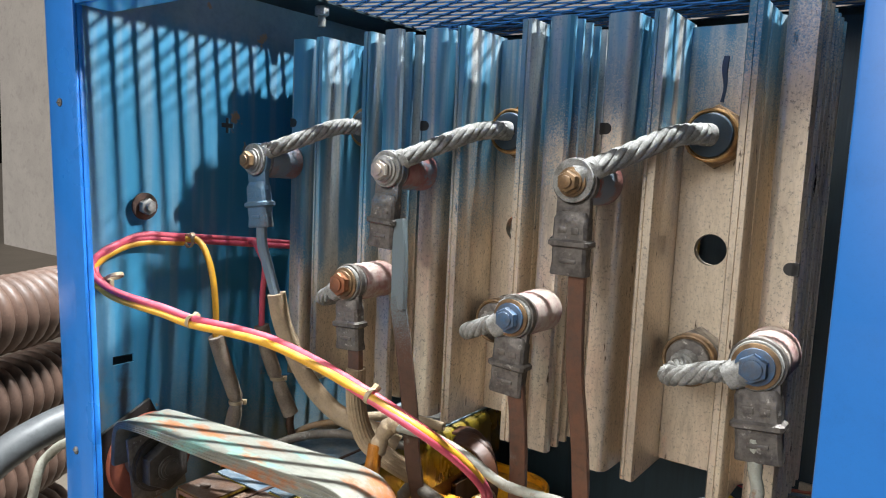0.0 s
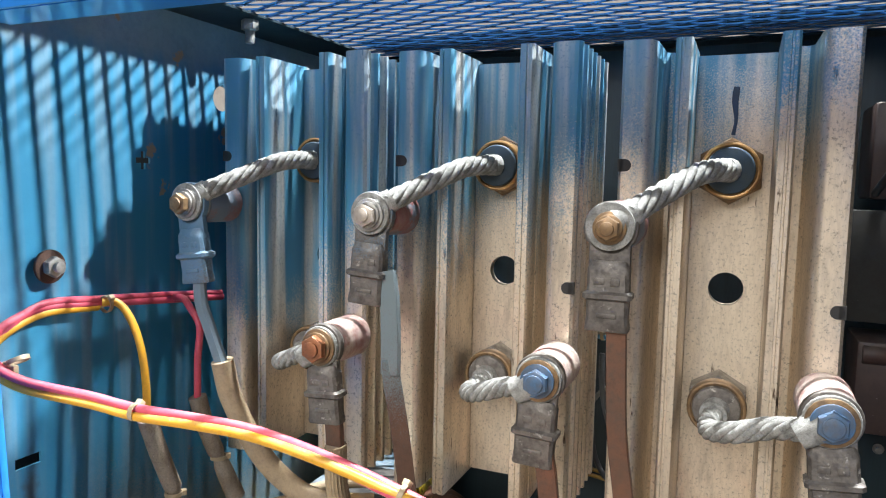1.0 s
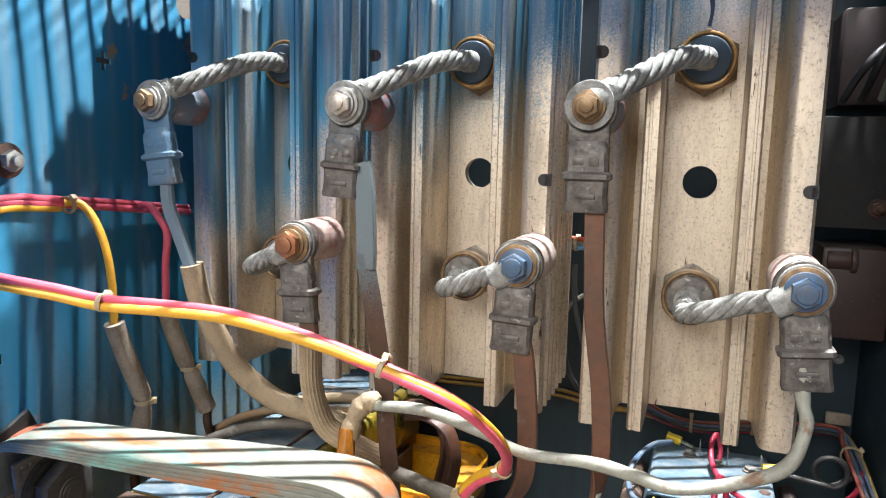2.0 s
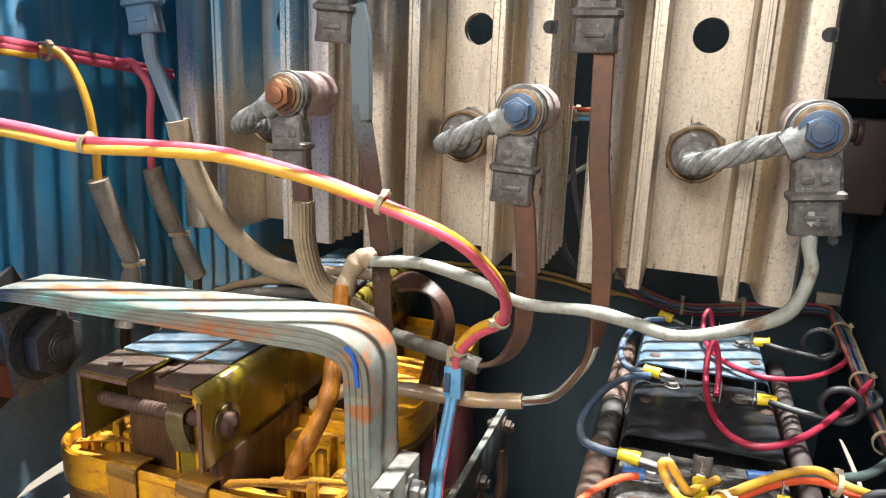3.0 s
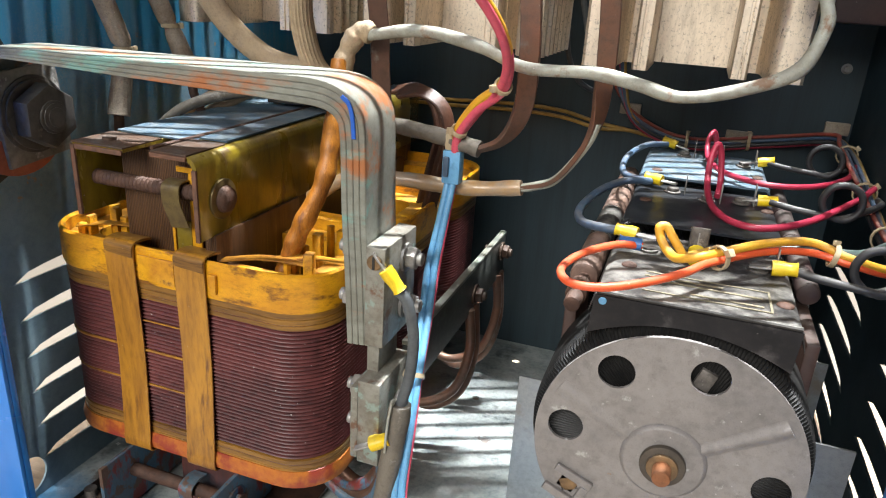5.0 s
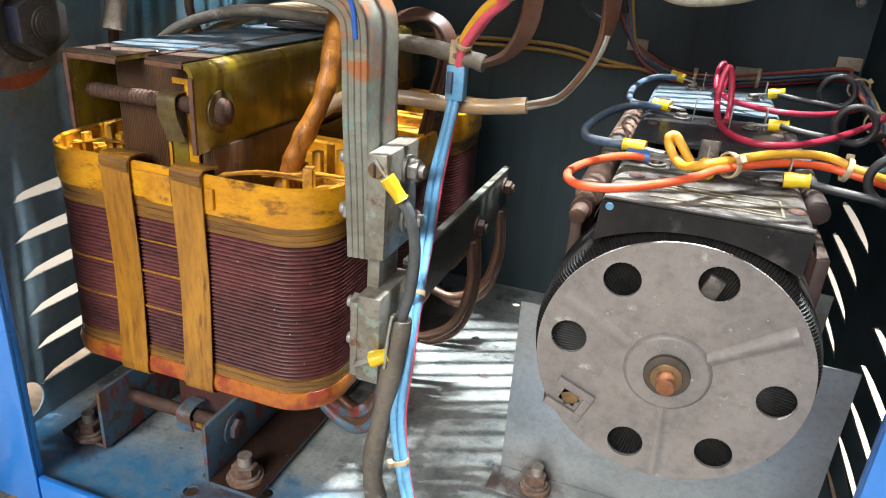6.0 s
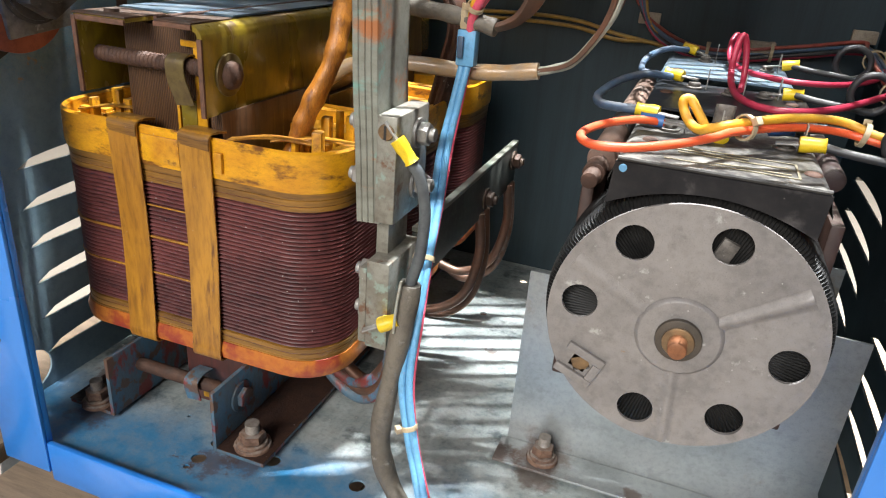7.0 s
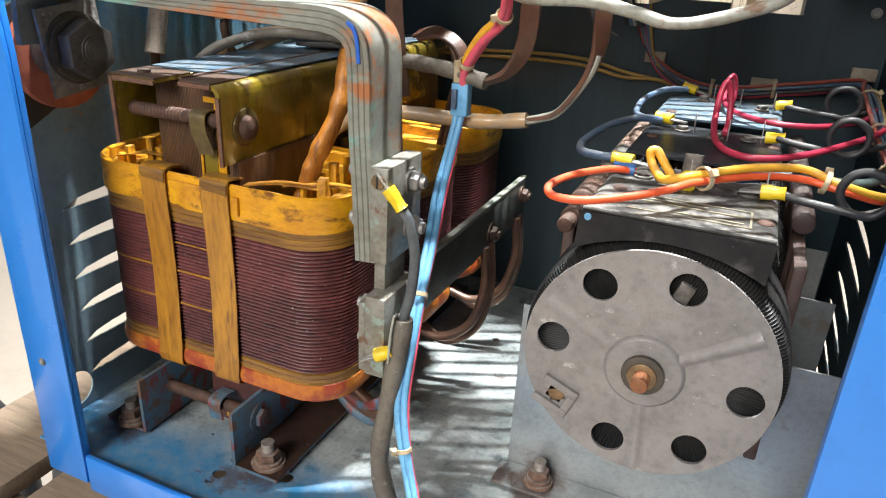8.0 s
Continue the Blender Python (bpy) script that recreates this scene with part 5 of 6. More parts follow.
box(bm, (-0.2225, -0.0260, -0.0285), (-0.2190, 0.0260, 0.0350), 0.0012, Matrix.Translation((0, 0.4080, 0.3250)) @ Matrix.Rotation(radians(6), 4, "X"))
part("square_washer", bm, SOOTY_PLATE, wall_stud, "sooty square plate with bright worn edges")
bm = B()
rod(bm, (-0.2520, 0.4140, 0.3240), (-0.2225, 0.4140, 0.3240), 0.0200, 24, bevel=0.001)
part("spacer", bm, DARKNUT, wall_stud, "dark round spacer behind the busbar")
bm = B()
rod(bm, (-0.2190, 0.4080, 0.3285), (-0.2172, 0.4080, 0.3285), 0.0262, 32, bevel=0.0008)
rod(bm, (-0.2172, 0.4080, 0.3285), (-0.2152, 0.4080, 0.3285), 0.0238, 32, bevel=0.0008)
part("round_washer", bm, DARKNUT, wall_stud, "sooty pair of round washers")
bm = B()
rod(bm, (-0.2152, 0.4080, 0.3285), (-0.2020, 0.4080, 0.3285), 0.0218, 6, bevel=0.0022)
part("nut", bm, DARKNUT, wall_stud, "large dark hexagon nut")
bm = B()
for x0, x1, r in ((-0.2020, -0.2002, 0.0112), (-0.2002, -0.1990, 0.0095), (-0.1990, -0.1982, 0.0066)):
    rod(bm, (x0, 0.4080, 0.3285), (x1, 0.4080, 0.3285), r, 20, bevel=0.0006)
part("stud_end", bm, DARKNUT, wall_stud, "sooty stepped end of the stud")

clamp = thing("clamp_block", (0.035, 0.43, 0.20), "dusty metal clamp blocks bolted to the end of the busbar", "terminal block")
part("upper_block", box(B(), (0.0335, 0.4005, 0.2160), (0.0462, 0.4500, 0.2815), 0.0012), BLOCK, clamp)
part("link_bar", box(B(), (0.0290, 0.4150, 0.1700), (0.0375, 0.4450, 0.2155), 0.0008), BLOCK, clamp)
part("lower_block", box(B(), (0.0300, 0.4000, 0.1280), (0.0455, 0.4500, 0.1900), 0.0012), BLOCK, clamp)
part("side_plate", box(B(), (0.0240, 0.4020, 0.1290), (0.0294, 0.4480, 0.1830), 0.001), BLOCK, clamp)
for x, s, y, z in ((0.0175, -1, 0.424, 0.270), (0.0175, -1, 0.424, 0.236), (0.0240, -1, 0.424, 0.171), (0.0240, -1, 0.424, 0.143), (0.0462, 1, 0.432, 0.266), (0.0462, 1, 0.432, 0.234), (0.0455, 1, 0.43, 0.16)):
    bm = B()
    hex_bolt(bm, (x, y, z), (s, 0, 0), 0.0125, 0.0065, 0.0092, 0.0035, 0.0042)
    part("bolt", bm, STEEL, clamp)
bm = B()
rod(bm, (0.0400, 0.4005, 0.2725), (0.0400, 0.3980, 0.2725), 0.0048, 18, bevel=0.001)
part("copper_screw", bm, BRASS, clamp, "slotted copper-coloured screw")
bm = B()
box(bm, (0.0393, 0.3974, 0.2685), (0.0407, 0.3990, 0.2765))
part("screw_slot", bm, BLACKBOARD, clamp)

bar = thing("dark_bar", (0.04, 0.58, 0.17), "dark flat copper bar running back, green at its edge", "busbar")
part("strip", box(B(), (0.0385, 0.452, 0.150), (0.0435, 0.712, 0.1915), 0.0008), DARKBAR, bar)
part("green_edge", box(B(), (0.0380, 0.452, 0.1917), (0.0440, 0.712, 0.1955), 0.0008), BUS, bar, "verdigris upper edge")
for y, z in ((0.611, 0.166), (0.698, 0.178)):
    bm = B()
    hex_bolt(bm, (0.0435, y, z), (1, 0, 0), 0.0125, 0.006, 0.0095, 0.003, 0.004)
    hex_bolt(bm, (0.0385, y, z), (-1, 0, 0), 0.0125, 0.006, 0.0095, 0.004, 0.004)
    part("bolt", bm, BROWNSTEEL, bar)
for y, dy in ((0.60, 0.0), (0.615, 0.012), (0.69, 0.0), (0.70, 0.012)):
    part("copper_lead", sweep(B(), [(0.043, y, 0.155), (0.046, y, 0.115 - dy), (0.036, y - 0.008, 0.075 - dy), (0.008, y - 0.016, 0.058 - dy), (-0.02, y - 0.02, 0.064)], circle(0.0045, 10), 8), COPPER, bar, "bent enamelled copper lead")
tails = thing("coil_tails", (-0.02, 0.475, 0.045), "red and blue lacquered coil tails under the coil", "wire")
for k, (mt, dx, dz) in enumerate(((FOOT, 0.0, 0.010), (FOOT, 0.008, -0.004), (COPPER, 0.014, 0.004), (COPPER, 0.016, 0.014))):
    part("tail", sweep(B(), [(-0.075 + dx, 0.490, 0.070 + dz * 0.4), (-0.045 + dx, 0.480, 0.040 + dz), (-0.012 + dx * 0.6, 0.474, 0.030 + dz), (0.016, 0.468, 0.052 + dz), (0.026 + dx * 0.2, 0.456, 0.10), (0.030, 0.446, 0.135)], circle(0.0052, 10), 8), mt, tails)

tailor = thing("orange_sleeve", (-0.03, 0.46, 0.30), "orange varnished woven sleeve rising from the coil", "sleeve")
part("sleeve", sweep(B(), [(-0.052, 0.444, 0.215), (-0.049, 0.446, 0.235), (-0.040, 0.449, 0.262), (-0.026, 0.458, 0.298), (-0.0255, 0.472, 0.335), (-0.027, 0.484, 0.375)], circle(0.0073, 22, 0.9), 14, scale=lambda s: 1 + 0.05 * math.sin(s * 43) + 0.045 * math.sin(s * 71 + 1) + 0.06 * math.sin(s * 19)), WOVEN, tailor)
part("knot", sweep(B(), [(-0.027, 0.484, 0.368), (-0.023, 0.488, 0.384), (-0.0155, 0.491, 0.3945), (-0.008, 0.491, 0.3925)], circle(0.0068, 14), 8, scale=lambda s: 1 + 0.10 * math.sin(s * 17) + 0.06 * math.sin(s * 41)), TAN, tailor, "frayed amber end of the sleeve")

straps = thing("varnished_leads", (-0.01, 0.62, 0.30), "dark brown varnished coil leads arching over the rear coils", "lead")
for dx, dy in ((0.0, 0.0), (-0.010, 0.012), (0.006, -0.010)):
    part("lead", sweep(B(), [(-0.045 + dx, 0.63 + dy, 0.335), (-0.022 + dx, 0.622 + dy, 0.340), (-0.003 + dx, 0.62 + dy, 0.330), (0.004 + dx, 0.62 + dy, 0.305), (-0.002 + dx, 0.622 + dy, 0.275), (-0.012 + dx, 0.625 + dy, 0.235)], flat(0.013, 0.0035, 0.001), 8, up=(0, 1, 0.2), twist=lambda s: 80), BROWN_VARNISH, straps)

# ---- the three-gang variable transformer ----
vario = thing("variable_transformer", (0.217, 0.60, 0.0), "three-gang variable transformer with grey aluminium disc and black cover plates", "variable transformer")
VX, VZ, VR, VC = 0.217, 0.189, 0.0722, 0.1915
hole_at = [(0.2320, 0.2450), (0.1850, 0.2370), (0.1620, 0.1965), (0.2030, 0.1375), (0.2500, 0.1450), (0.2730, 0.1860)]
disc_holes = [ring(x, z, 0.0100, 24) for x, z in hole_at]
brush = [(VX + x, VZ + z) for x, z in ((-0.0545, -0.0300), (-0.0455, -0.0265), (-0.0425, -0.0335), (-0.0515, -0.0375))]
part("brush_block", box(B(), (0.2255, 0.4040, 0.2340), (0.2345, 0.4100, 0.2455), 0.0006, Matrix.Translation((0.23, 0, 0.24)) @ Matrix.Rotation(0.35, 4, "Y") @ Matrix.Translation((-0.23, 0, -0.24))), LUG, vario, "dull brush block behind a hole")
disc_ob = part("disc", sheet(ring(VX, VC, VR, 96), [*disc_holes, brush, ring(VX, VZ, 0.010, 24)], 0.0022, lambda u, v, w: (u, 0.3985 + w, v)), DISC, vario, "cast grey aluminium end disc with six round holes", smooth=False)
bm = B()
for r0, r1, y0, y1 in ((0.0235, 0.0212, 0.3985, 0.3962),):
    rod(bm, (VX, y0, VZ), (VX, y1, VZ), r0, 48, r1, bevel=0.0006)
part("hub", bm, DISC, disc_ob)
bm = B()
rod(bm, (VX, 0.3962, VZ), (VX, 0.3925, VZ), 0.0122, 32, bevel=0.0006)
part("collar", bm, DARK_COLLAR, disc_ob)
bm = B()
rod(bm, (VX, 0.3926, VZ), (VX, 0.3905, VZ), 0.0085, 28, bevel=0.0006)
part("brass_ring", bm, BRASS, disc_ob)
bm = B()
rod(bm, (VX, 0.392, VZ), (VX, 0.381, VZ), 0.0050, 20, bevel=0.0012)
part("shaft", bm, COPPER_BOLT, disc_ob, "copper-coloured shaft end")
for a, high in ((33, 1.0), (153, 0.45), (273, 1.0)):
    bm = B()
    c, s = math.cos(radians(a)), math.sin(radians(a))
    m = Matrix.Translation((VX, 0, VZ)) @ Matrix.Rotation(radians(-a), 4, "Y")
    prof_ = [(0.0052 * (i / 6 - 1), 0.0019 * high * (0.5 - 0.5 * math.cos(math.pi * i / 6))) for i in range(13)] + [(0.0052, -0.001), (-0.0052, -0.001)]
    sweep(bm, [m @ Vector((0.020 + 0.0485 * i / 6, 0.3984, 0)) for i in range(7)], prof_, smooth=False, up=(0, -1, 0), scale=lambda s: 0.8 + 0.35 * s)
    part("rib", bm, DISC, disc_ob)
bm = B()
m = Matrix.Translation((VX - 0.049, 0, VZ - 0.032)) @ Matrix.Rotation(radians(22), 4, "Y")
for lo, hi in (((-0.0115, 0.3955, 0.0055), (0.0115, 0.3985, 0.0105)), ((-0.0115, 0.3955, -0.0105), (0.0115, 0.3985, -0.0055)), ((0.0065, 0.3955, -0.0055), (0.0115, 0.3985, 0.0055))):
    box(bm, lo, hi, 0.0006, m)
part("brush_holder", bm, DISC, disc_ob)
part("brush", box(B(), (-0.006, 0.3985, -0.0045), (0.005, 0.4025, 0.0045), 0.0006, m), BRASS, disc_ob, "worn brass contact brush")


def toroid(y0, y1, R, n=440):
    """A ring wound with heavy wire: ribs across the face and round the rim."""
    bm = B()
    prof = [(0.030, y0 + 0.004), (0.036, y0), (R - 0.006, y0), (R - 0.0015, y0 + 0.003), (R, y0 + 0.008), (R, y1 - 0.006), (R - 0.004, y1), (0.034, y1), (0.030, y1 - 0.004)]
    rings_ = []
    for i in range(n):
        a = 2 * math.pi * i / n
        k = 0.0004 if i % 2 else -0.0003
        rings_.append([bm.verts.new((VX + (r + k) * math.cos(a), y - (k if j < 4 else -k), VC + (r + k) * math.sin(a))) for j, (r, y) in enumerate(prof)])
    for i in range(n):
        p, q = rings_[i], rings_[(i + 1) % n]
        for j in range(len(prof)):
            bm.faces.new((p[j], p[(j + 1) % len(prof)], q[(j + 1) % len(prof)], q[j]))
    return part("toroid", bm, TOROID, vario, "ring core wound with blackened wire")


toroid(0.4068, 0.468, 0.0762)
toroid(0.535, 0.592, 0.0762)
toroid(0.658, 0.715, 0.0762)


def cover(y0, y1, z, material, front, label):
    """A folded sheet over one ring; the front one has a flap with an arc cut out."""
    x0, x1 = 0.1680, 0.2690
    prof = [(x0 - 0.0035, z - 0.012), (x0 - 0.0005, z - 0.002), (x0 + 0.003, z), (x1 - 0.003, z), (x1 + 0.0005, z - 0.002), (x1 + 0.0035, z - 0.012)]
    prof2 = [(x, zz - 0.0016) for x, zz in prof[::-1]]
    bm = B()
    poly = prof + prof2
    a = [bm.verts.new((x, y0, zz)) for x, zz in poly]
    b = [bm.verts.new((x, y1, zz)) for x, zz in poly]
    n = len(poly)
    for i in range(n):
        bm.faces.new((a[i], a[(i + 1) % n], b[(i + 1) % n], b[i]))
    bm.faces.new(a)
    bm.faces.new(b[::-1])
    c = part("cover_plate", bm, material, vario, label)
    if front:
        arc = [(VX + 0.0515 * (1 - i / 9), 0.2665 - 0.0125 * (1 - i / 9) ** 2) for i in range(19)]
        out = [(x1 + 0.0008, z - 0.0018), (x0 - 0.0008, z - 0.0018)] + arc[::-1]
        part("front_flap", sheet(out, [], 0.0016, lambda u, v, w: (u, y0 - 0.0018 + w, v)), FLAP, c, smooth=False)
        bm = B()
        sweep(bm, [(x0, y0 - 0.0004, z - 0.0006), ((x0 + x1) / 2, y0 - 0.0004, z - 0.0006), (x1, y0 - 0.0004, z - 0.0006)], circle(0.0014, 8), 2)
        part("fold", bm, BLACKSHEET, c)
    return c


c1 = cover(0.4065, 0.516, 0.2790, BLACKSHEET, True, "dusty black folded cover plate with a worn pale label")
c2 = cover(0.528, 0.640, 0.2835, CLEANBLACK, False, "glossy black cover plate with rusty rivets")
c3 = cover(0.652, 0.768, 0.2875, BLUESHEET, False, "cover plate dusted light blue")
# worn label: plain bars and a line frame
bm = B()
for y, xa, xb in ((0.4340, 0.196, 0.252), (0.4395, 0.190, 0.232), (0.4225, 0.215, 0.252)):
    box(bm, (xa, y, 0.2792), (xb, y + 0.0018, 0.2796))
for lo, hi in (((0.190, 0.4175), (0.256, 0.4186)), ((0.190, 0.4455), (0.256, 0.4466)), ((0.2550, 0.4186), (0.2562, 0.4455))):
    box(bm, (*lo, 0.2792), (*hi, 0.2796))
part("label_print", bm, GOLD, c1, "pale gold printed bars of an unreadable label")
bm = B()
ball(bm, (0.1715, 0.4045, 0.274), 0.0022, (1, 0.2, 1))
part("paint_dot", bm, BLUE_W, c1, "light blue paint dot")
for (x, y, z, own) in ((0.180, 0.452, 0.2792, c1), (0.263, 0.432, 0.2792, c1), (0.178, 0.585, 0.2837, c2), (0.264, 0.600, 0.2837, c2), (0.180, 0.672, 0.2877, c3), (0.262, 0.69, 0.2877, c3)):
    bm = B()
    ball(bm, (x, y, z), 0.0046, (1, 1, 0.35))
    part("rivet", bm, RUST, own, "rusty domed rivet")
# terminals: screw with washer and an upright blade
TERM = [(0.188, 0.484, 0.2792), (0.2075, 0.488, 0.2792), (0.252, 0.480, 0.2792), (0.196, 0.618, 0.2837), (0.222, 0.606, 0.2837), (0.246, 0.612, 0.2840), (0.200, 0.745, 0.2877), (0.224, 0.735, 0.2877), (0.252, 0.730, 0.2877)]
for i, (x, y, z) in enumerate(TERM):
    t = thing("screw_terminal", (x, y, z), "dull steel screw terminal with an upright blade", "terminal", "terminals of the variable transformer")
    bm = B()
    rod(bm, (x, y, z), (x, y, z + 0.0014), 0.0064, 20, bevel=0.0005)
    rod(bm, (x, y, z + 0.0014), (x, y, z + 0.0045), 0.0046, 14, bevel=0.001)
    part("screw", bm, LUG, t)
    bm = B()
    box(bm, (x + 0.0085, y - 0.004, z), (x + 0.0093, y + 0.004, z + 0.016), 0.0003)
    part("blade", bm, STEEL, t)
# tie rods with ceramic tubes either side, and brown side boards
for x in (0.1515, 0.2895):
    bm = B()
    rod(bm, (x, 0.44 if x < 0.2 else 0.56, 0.2535), (x, 0.782, 0.2535), 0.0042, 12)
    part("rod", bm, RUST, vario, "rusty through-bolt")
    if x < 0.2:
        part("rod_end", rod(rod(B(), (x, 0.470, 0.2535), (x, 0.452, 0.2535), 0.0068, 16, bevel=0.001), (x, 0.452, 0.2535), (x, 0.437, 0.2535), 0.0052, 14, bevel=0.0016), RUST, vario, "rusty rounded rod end")
    for k, y in enumerate((0.482 if x < 0.2 else 0.52, 0.556, 0.63, 0.704)):
        bm = B()
        rod(bm, (x, y, 0.2545), (x, (0.554, 0.628, 0.702, 0.776)[k], 0.2545), 0.0094 if x < 0.2 else 0.0075, 20, bevel=0.002)
        part("ceramic_tube", bm, (CERAMIC if k != 1 else BLACKSHEET) if x < 0.2 else DARKBLOCK, vario)
    part("side_board", box(B(), (x - 0.004 - (0.004 if x < 0.2 else 0), 0.47, 0.10), (x + 0.004 - (0.004 if x < 0.2 else 0), 0.78, 0.243), 0.0015), BROWN_CER, vario, "brown insulating board")
# brackets of bright sheet steel standing on the floor
for k, y in enumerate((0.505, 0.628, 0.752)):
    xa = 0.1125 if k == 0 else 0.160
    out = [(xa, 0.0030), (0.338, 0.0030), (0.338, 0.158), (0.290, 0.1585), (xa + 0.037, 0.1575), (xa, 0.157)]
    pl = part("bracket", sheet(out, [ring(0.292, 0.112, 0.006, 18)], 0.002, lambda u, v, w: (u, y + w, v)), PLATE, vario, "bright galvanised bracket plate", smooth=False)
    part("flange", box(B(), (xa - 0.0045, y - 0.030, 0.0028), (0.338, y - 0.0004, 0.0055), 0.0006), PLATE, pl)

# ---- wiring ----
def crimp(x, y, z, way, material, own=None, r=0.0042, l=0.0135):
    """A ring terminal's coloured barrel with its flared mouth and tongue."""
    a = Vector((x, y, z))
    w = Vector(way).normalized()
    c = thing("crimp_terminal", a, ("yellow" if material is CRIMP else "blue") + " insulated crimp terminal on a wire's end", "crimp terminal", "crimp terminals")
    bm = B()
    pts = [a - w * l * 0.5, a - w * l * 0.42, a - w * l * 0.1, a + w * l * 0.15, a + w * l * 0.5]
    prof = [1.12, 1.1, 0.92, 1.0, 0.95]
    sweep(bm, pts, circle(r, 14, 0.86), 1, smooth=False, scale=lambda s: 1.12 - 0.30 * math.sin(min(1, s * 1.4) * math.pi) * 0.6)
    part("barrel", bm, material, c)
    bm = B()
    sweep(bm, [a + w * l * 0.45, a + w * (l * 0.5 + 0.004), a + w * (l * 0.5 + 0.012)], flat(0.0055, 0.0012, 0.0003), 2, smooth=False, up=(0, 0, 1))
    part("tongue", bm, STEEL, c)
    return c


# the yellow and pink pair that loops from the wall across the cabinet
loom = thing("wire_loom", (-0.1, 0.40, 0.46), "loose loom of yellow and pink wires looping across the cabinet", "wire loom")
MAIN = [(-0.256, 0.455, 0.5225), (-0.2580, 0.412, 0.525), (-0.2590, 0.382, 0.515), (-0.2575, 0.369, 0.500), (-0.238, 0.377, 0.4835), (-0.190, 0.394, 0.4735), (-0.157, 0.399, 0.469), (-0.108, 0.400, 0.470), (-0.060, 0.400, 0.4695), (-0.008, 0.400, 0.462), (0.037, 0.402, 0.4505), (0.074, 0.409, 0.436), (0.090, 0.430, 0.415), (0.0955, 0.452, 0.392), (0.0890, 0.472, 0.371), (0.069, 0.488, 0.3545), (0.054, 0.500, 0.335), (0.050, 0.506, 0.318)]
def beside(pts, dx, dy, dz, tw=0.0, ph=0.0):
    return [(x + dx * math.cos(i * tw + ph), y + dy * math.sin(i * tw + ph), z + dz * math.cos(i * tw + ph)) for i, (x, y, z) in enumerate(pts)]


part("yellow_wire", sweep(B(), beside(MAIN, 0.0, 0.0022, 0.0026, 0.25, 2.2), circle(0.0031, 14), 8), YELLOW_W, loom, "yellow insulated wire")
part("pink_wire", sweep(B(), [(-0.2585, 0.60, 0.508), (-0.2575, 0.53, 0.5155)] + beside(MAIN, 0.0, 0.0022, 0.0026, 0.25, 2.2 + math.pi), circle(0.0031, 14), 8), PINK_W, loom, "pink insulated wire")
part("pink_wire", sweep(B(), [(-0.2595, 0.60, 0.512), (-0.2585, 0.53, 0.520)] + beside(MAIN[:2], 0.001, 0.003, 0.005) + beside(MAIN[2:15], 0.0, 0.0042, 0.0012, 0.4, 0.7) + [(0.070, 0.491, 0.352), (0.056, 0.503, 0.335)], circle(0.0027, 12), 7), PINK_W, loom, "pink insulated wire")
part("yellow_drop", sweep(B(), [(-0.2505, 0.456, 0.525), (-0.243, 0.464, 0.524), (-0.232, 0.466, 0.512), (-0.222, 0.466, 0.490), (-0.2185, 0.467, 0.46), (-0.2195, 0.468, 0.425)], circle(0.0030, 14), 8), YELLOW_W, loom, "yellow wire dropping into a sleeve")
part("pink_drop", sweep(B(), [(-0.2545, 0.535, 0.517), (-0.236, 0.526, 0.519), (-0.224, 0.521, 0.513), (-0.213, 0.520, 0.498), (-0.2155, 0.520, 0.470), (-0.2165, 0.520, 0.43)], circle(0.0030, 14), 8), PINK_W, loom, "pink wire dropping into a sleeve")
for i in (6, 10, 14, 16):
    a, b = Vector(MAIN[i - 1]), Vector(MAIN[i + 1])
    tie_band("cable_tie", MAIN[i], b - a, 0.0053, loom)
tie_band("cable_tie", (-0.2485, 0.458, 0.5235), (0, 1, 0), 0.0062, loom)
tie_band("cable_tie", (-0.2465, 0.384, 0.4965), (0.5, 0, -1), 0.0068, loom)
part("tag", box(B(), (-0.2515, 0.3775, 0.482), (-0.2425, 0.3815, 0.494), 0.0008), TIE, loom, "small tan tag")
for pts, lab in (([(-0.2195, 0.468, 0.434), (-0.2165, 0.476, 0.405), (-0.2125, 0.483, 0.380), (-0.2105, 0.4855, 0.367), (-0.2100, 0.480, 0.343), (-0.2095, 0.473, 0.319)], "grey-brown woven sleeve tied at its waist"), ([(-0.2165, 0.520, 0.437), (-0.2120, 0.524, 0.412), (-0.2065, 0.528, 0.392), (-0.2030, 0.530, 0.383), (-0.199, 0.535, 0.365), (-0.194, 0.541, 0.345)], "grey-brown woven sleeve round a splice")):
    s = thing("woven_sleeve", pts[0], lab, "sleeve", "sleeves by the side wall")
    part("sleeve", sweep(B(), pts, circle(0.0088, 20, 0.85), 8, scale=lambda q: 1.0 - 0.12 * min(q, 0.6) + 0.35 * max(0, q - 0.6) - 0.26 * math.exp(-((q - 0.60) / 0.06) ** 2)), OLD_SLEEVE, s)
    tie_band("cable_tie", pts[3], (0, 0, 1), 0.0066, s)
    part("copper_tail", sweep(B(), [pts[-1], (pts[-1][0] + 0.002, pts[-1][1], pts[-1][2] - 0.02), (pts[-1][0] + 0.012, pts[-1][1] + 0.02, 0.275), (pts[-1][0] + 0.02, pts[-1][1] + 0.03, 0.24)], circle(0.0038, 10), 6), BROWNSTEEL, s)
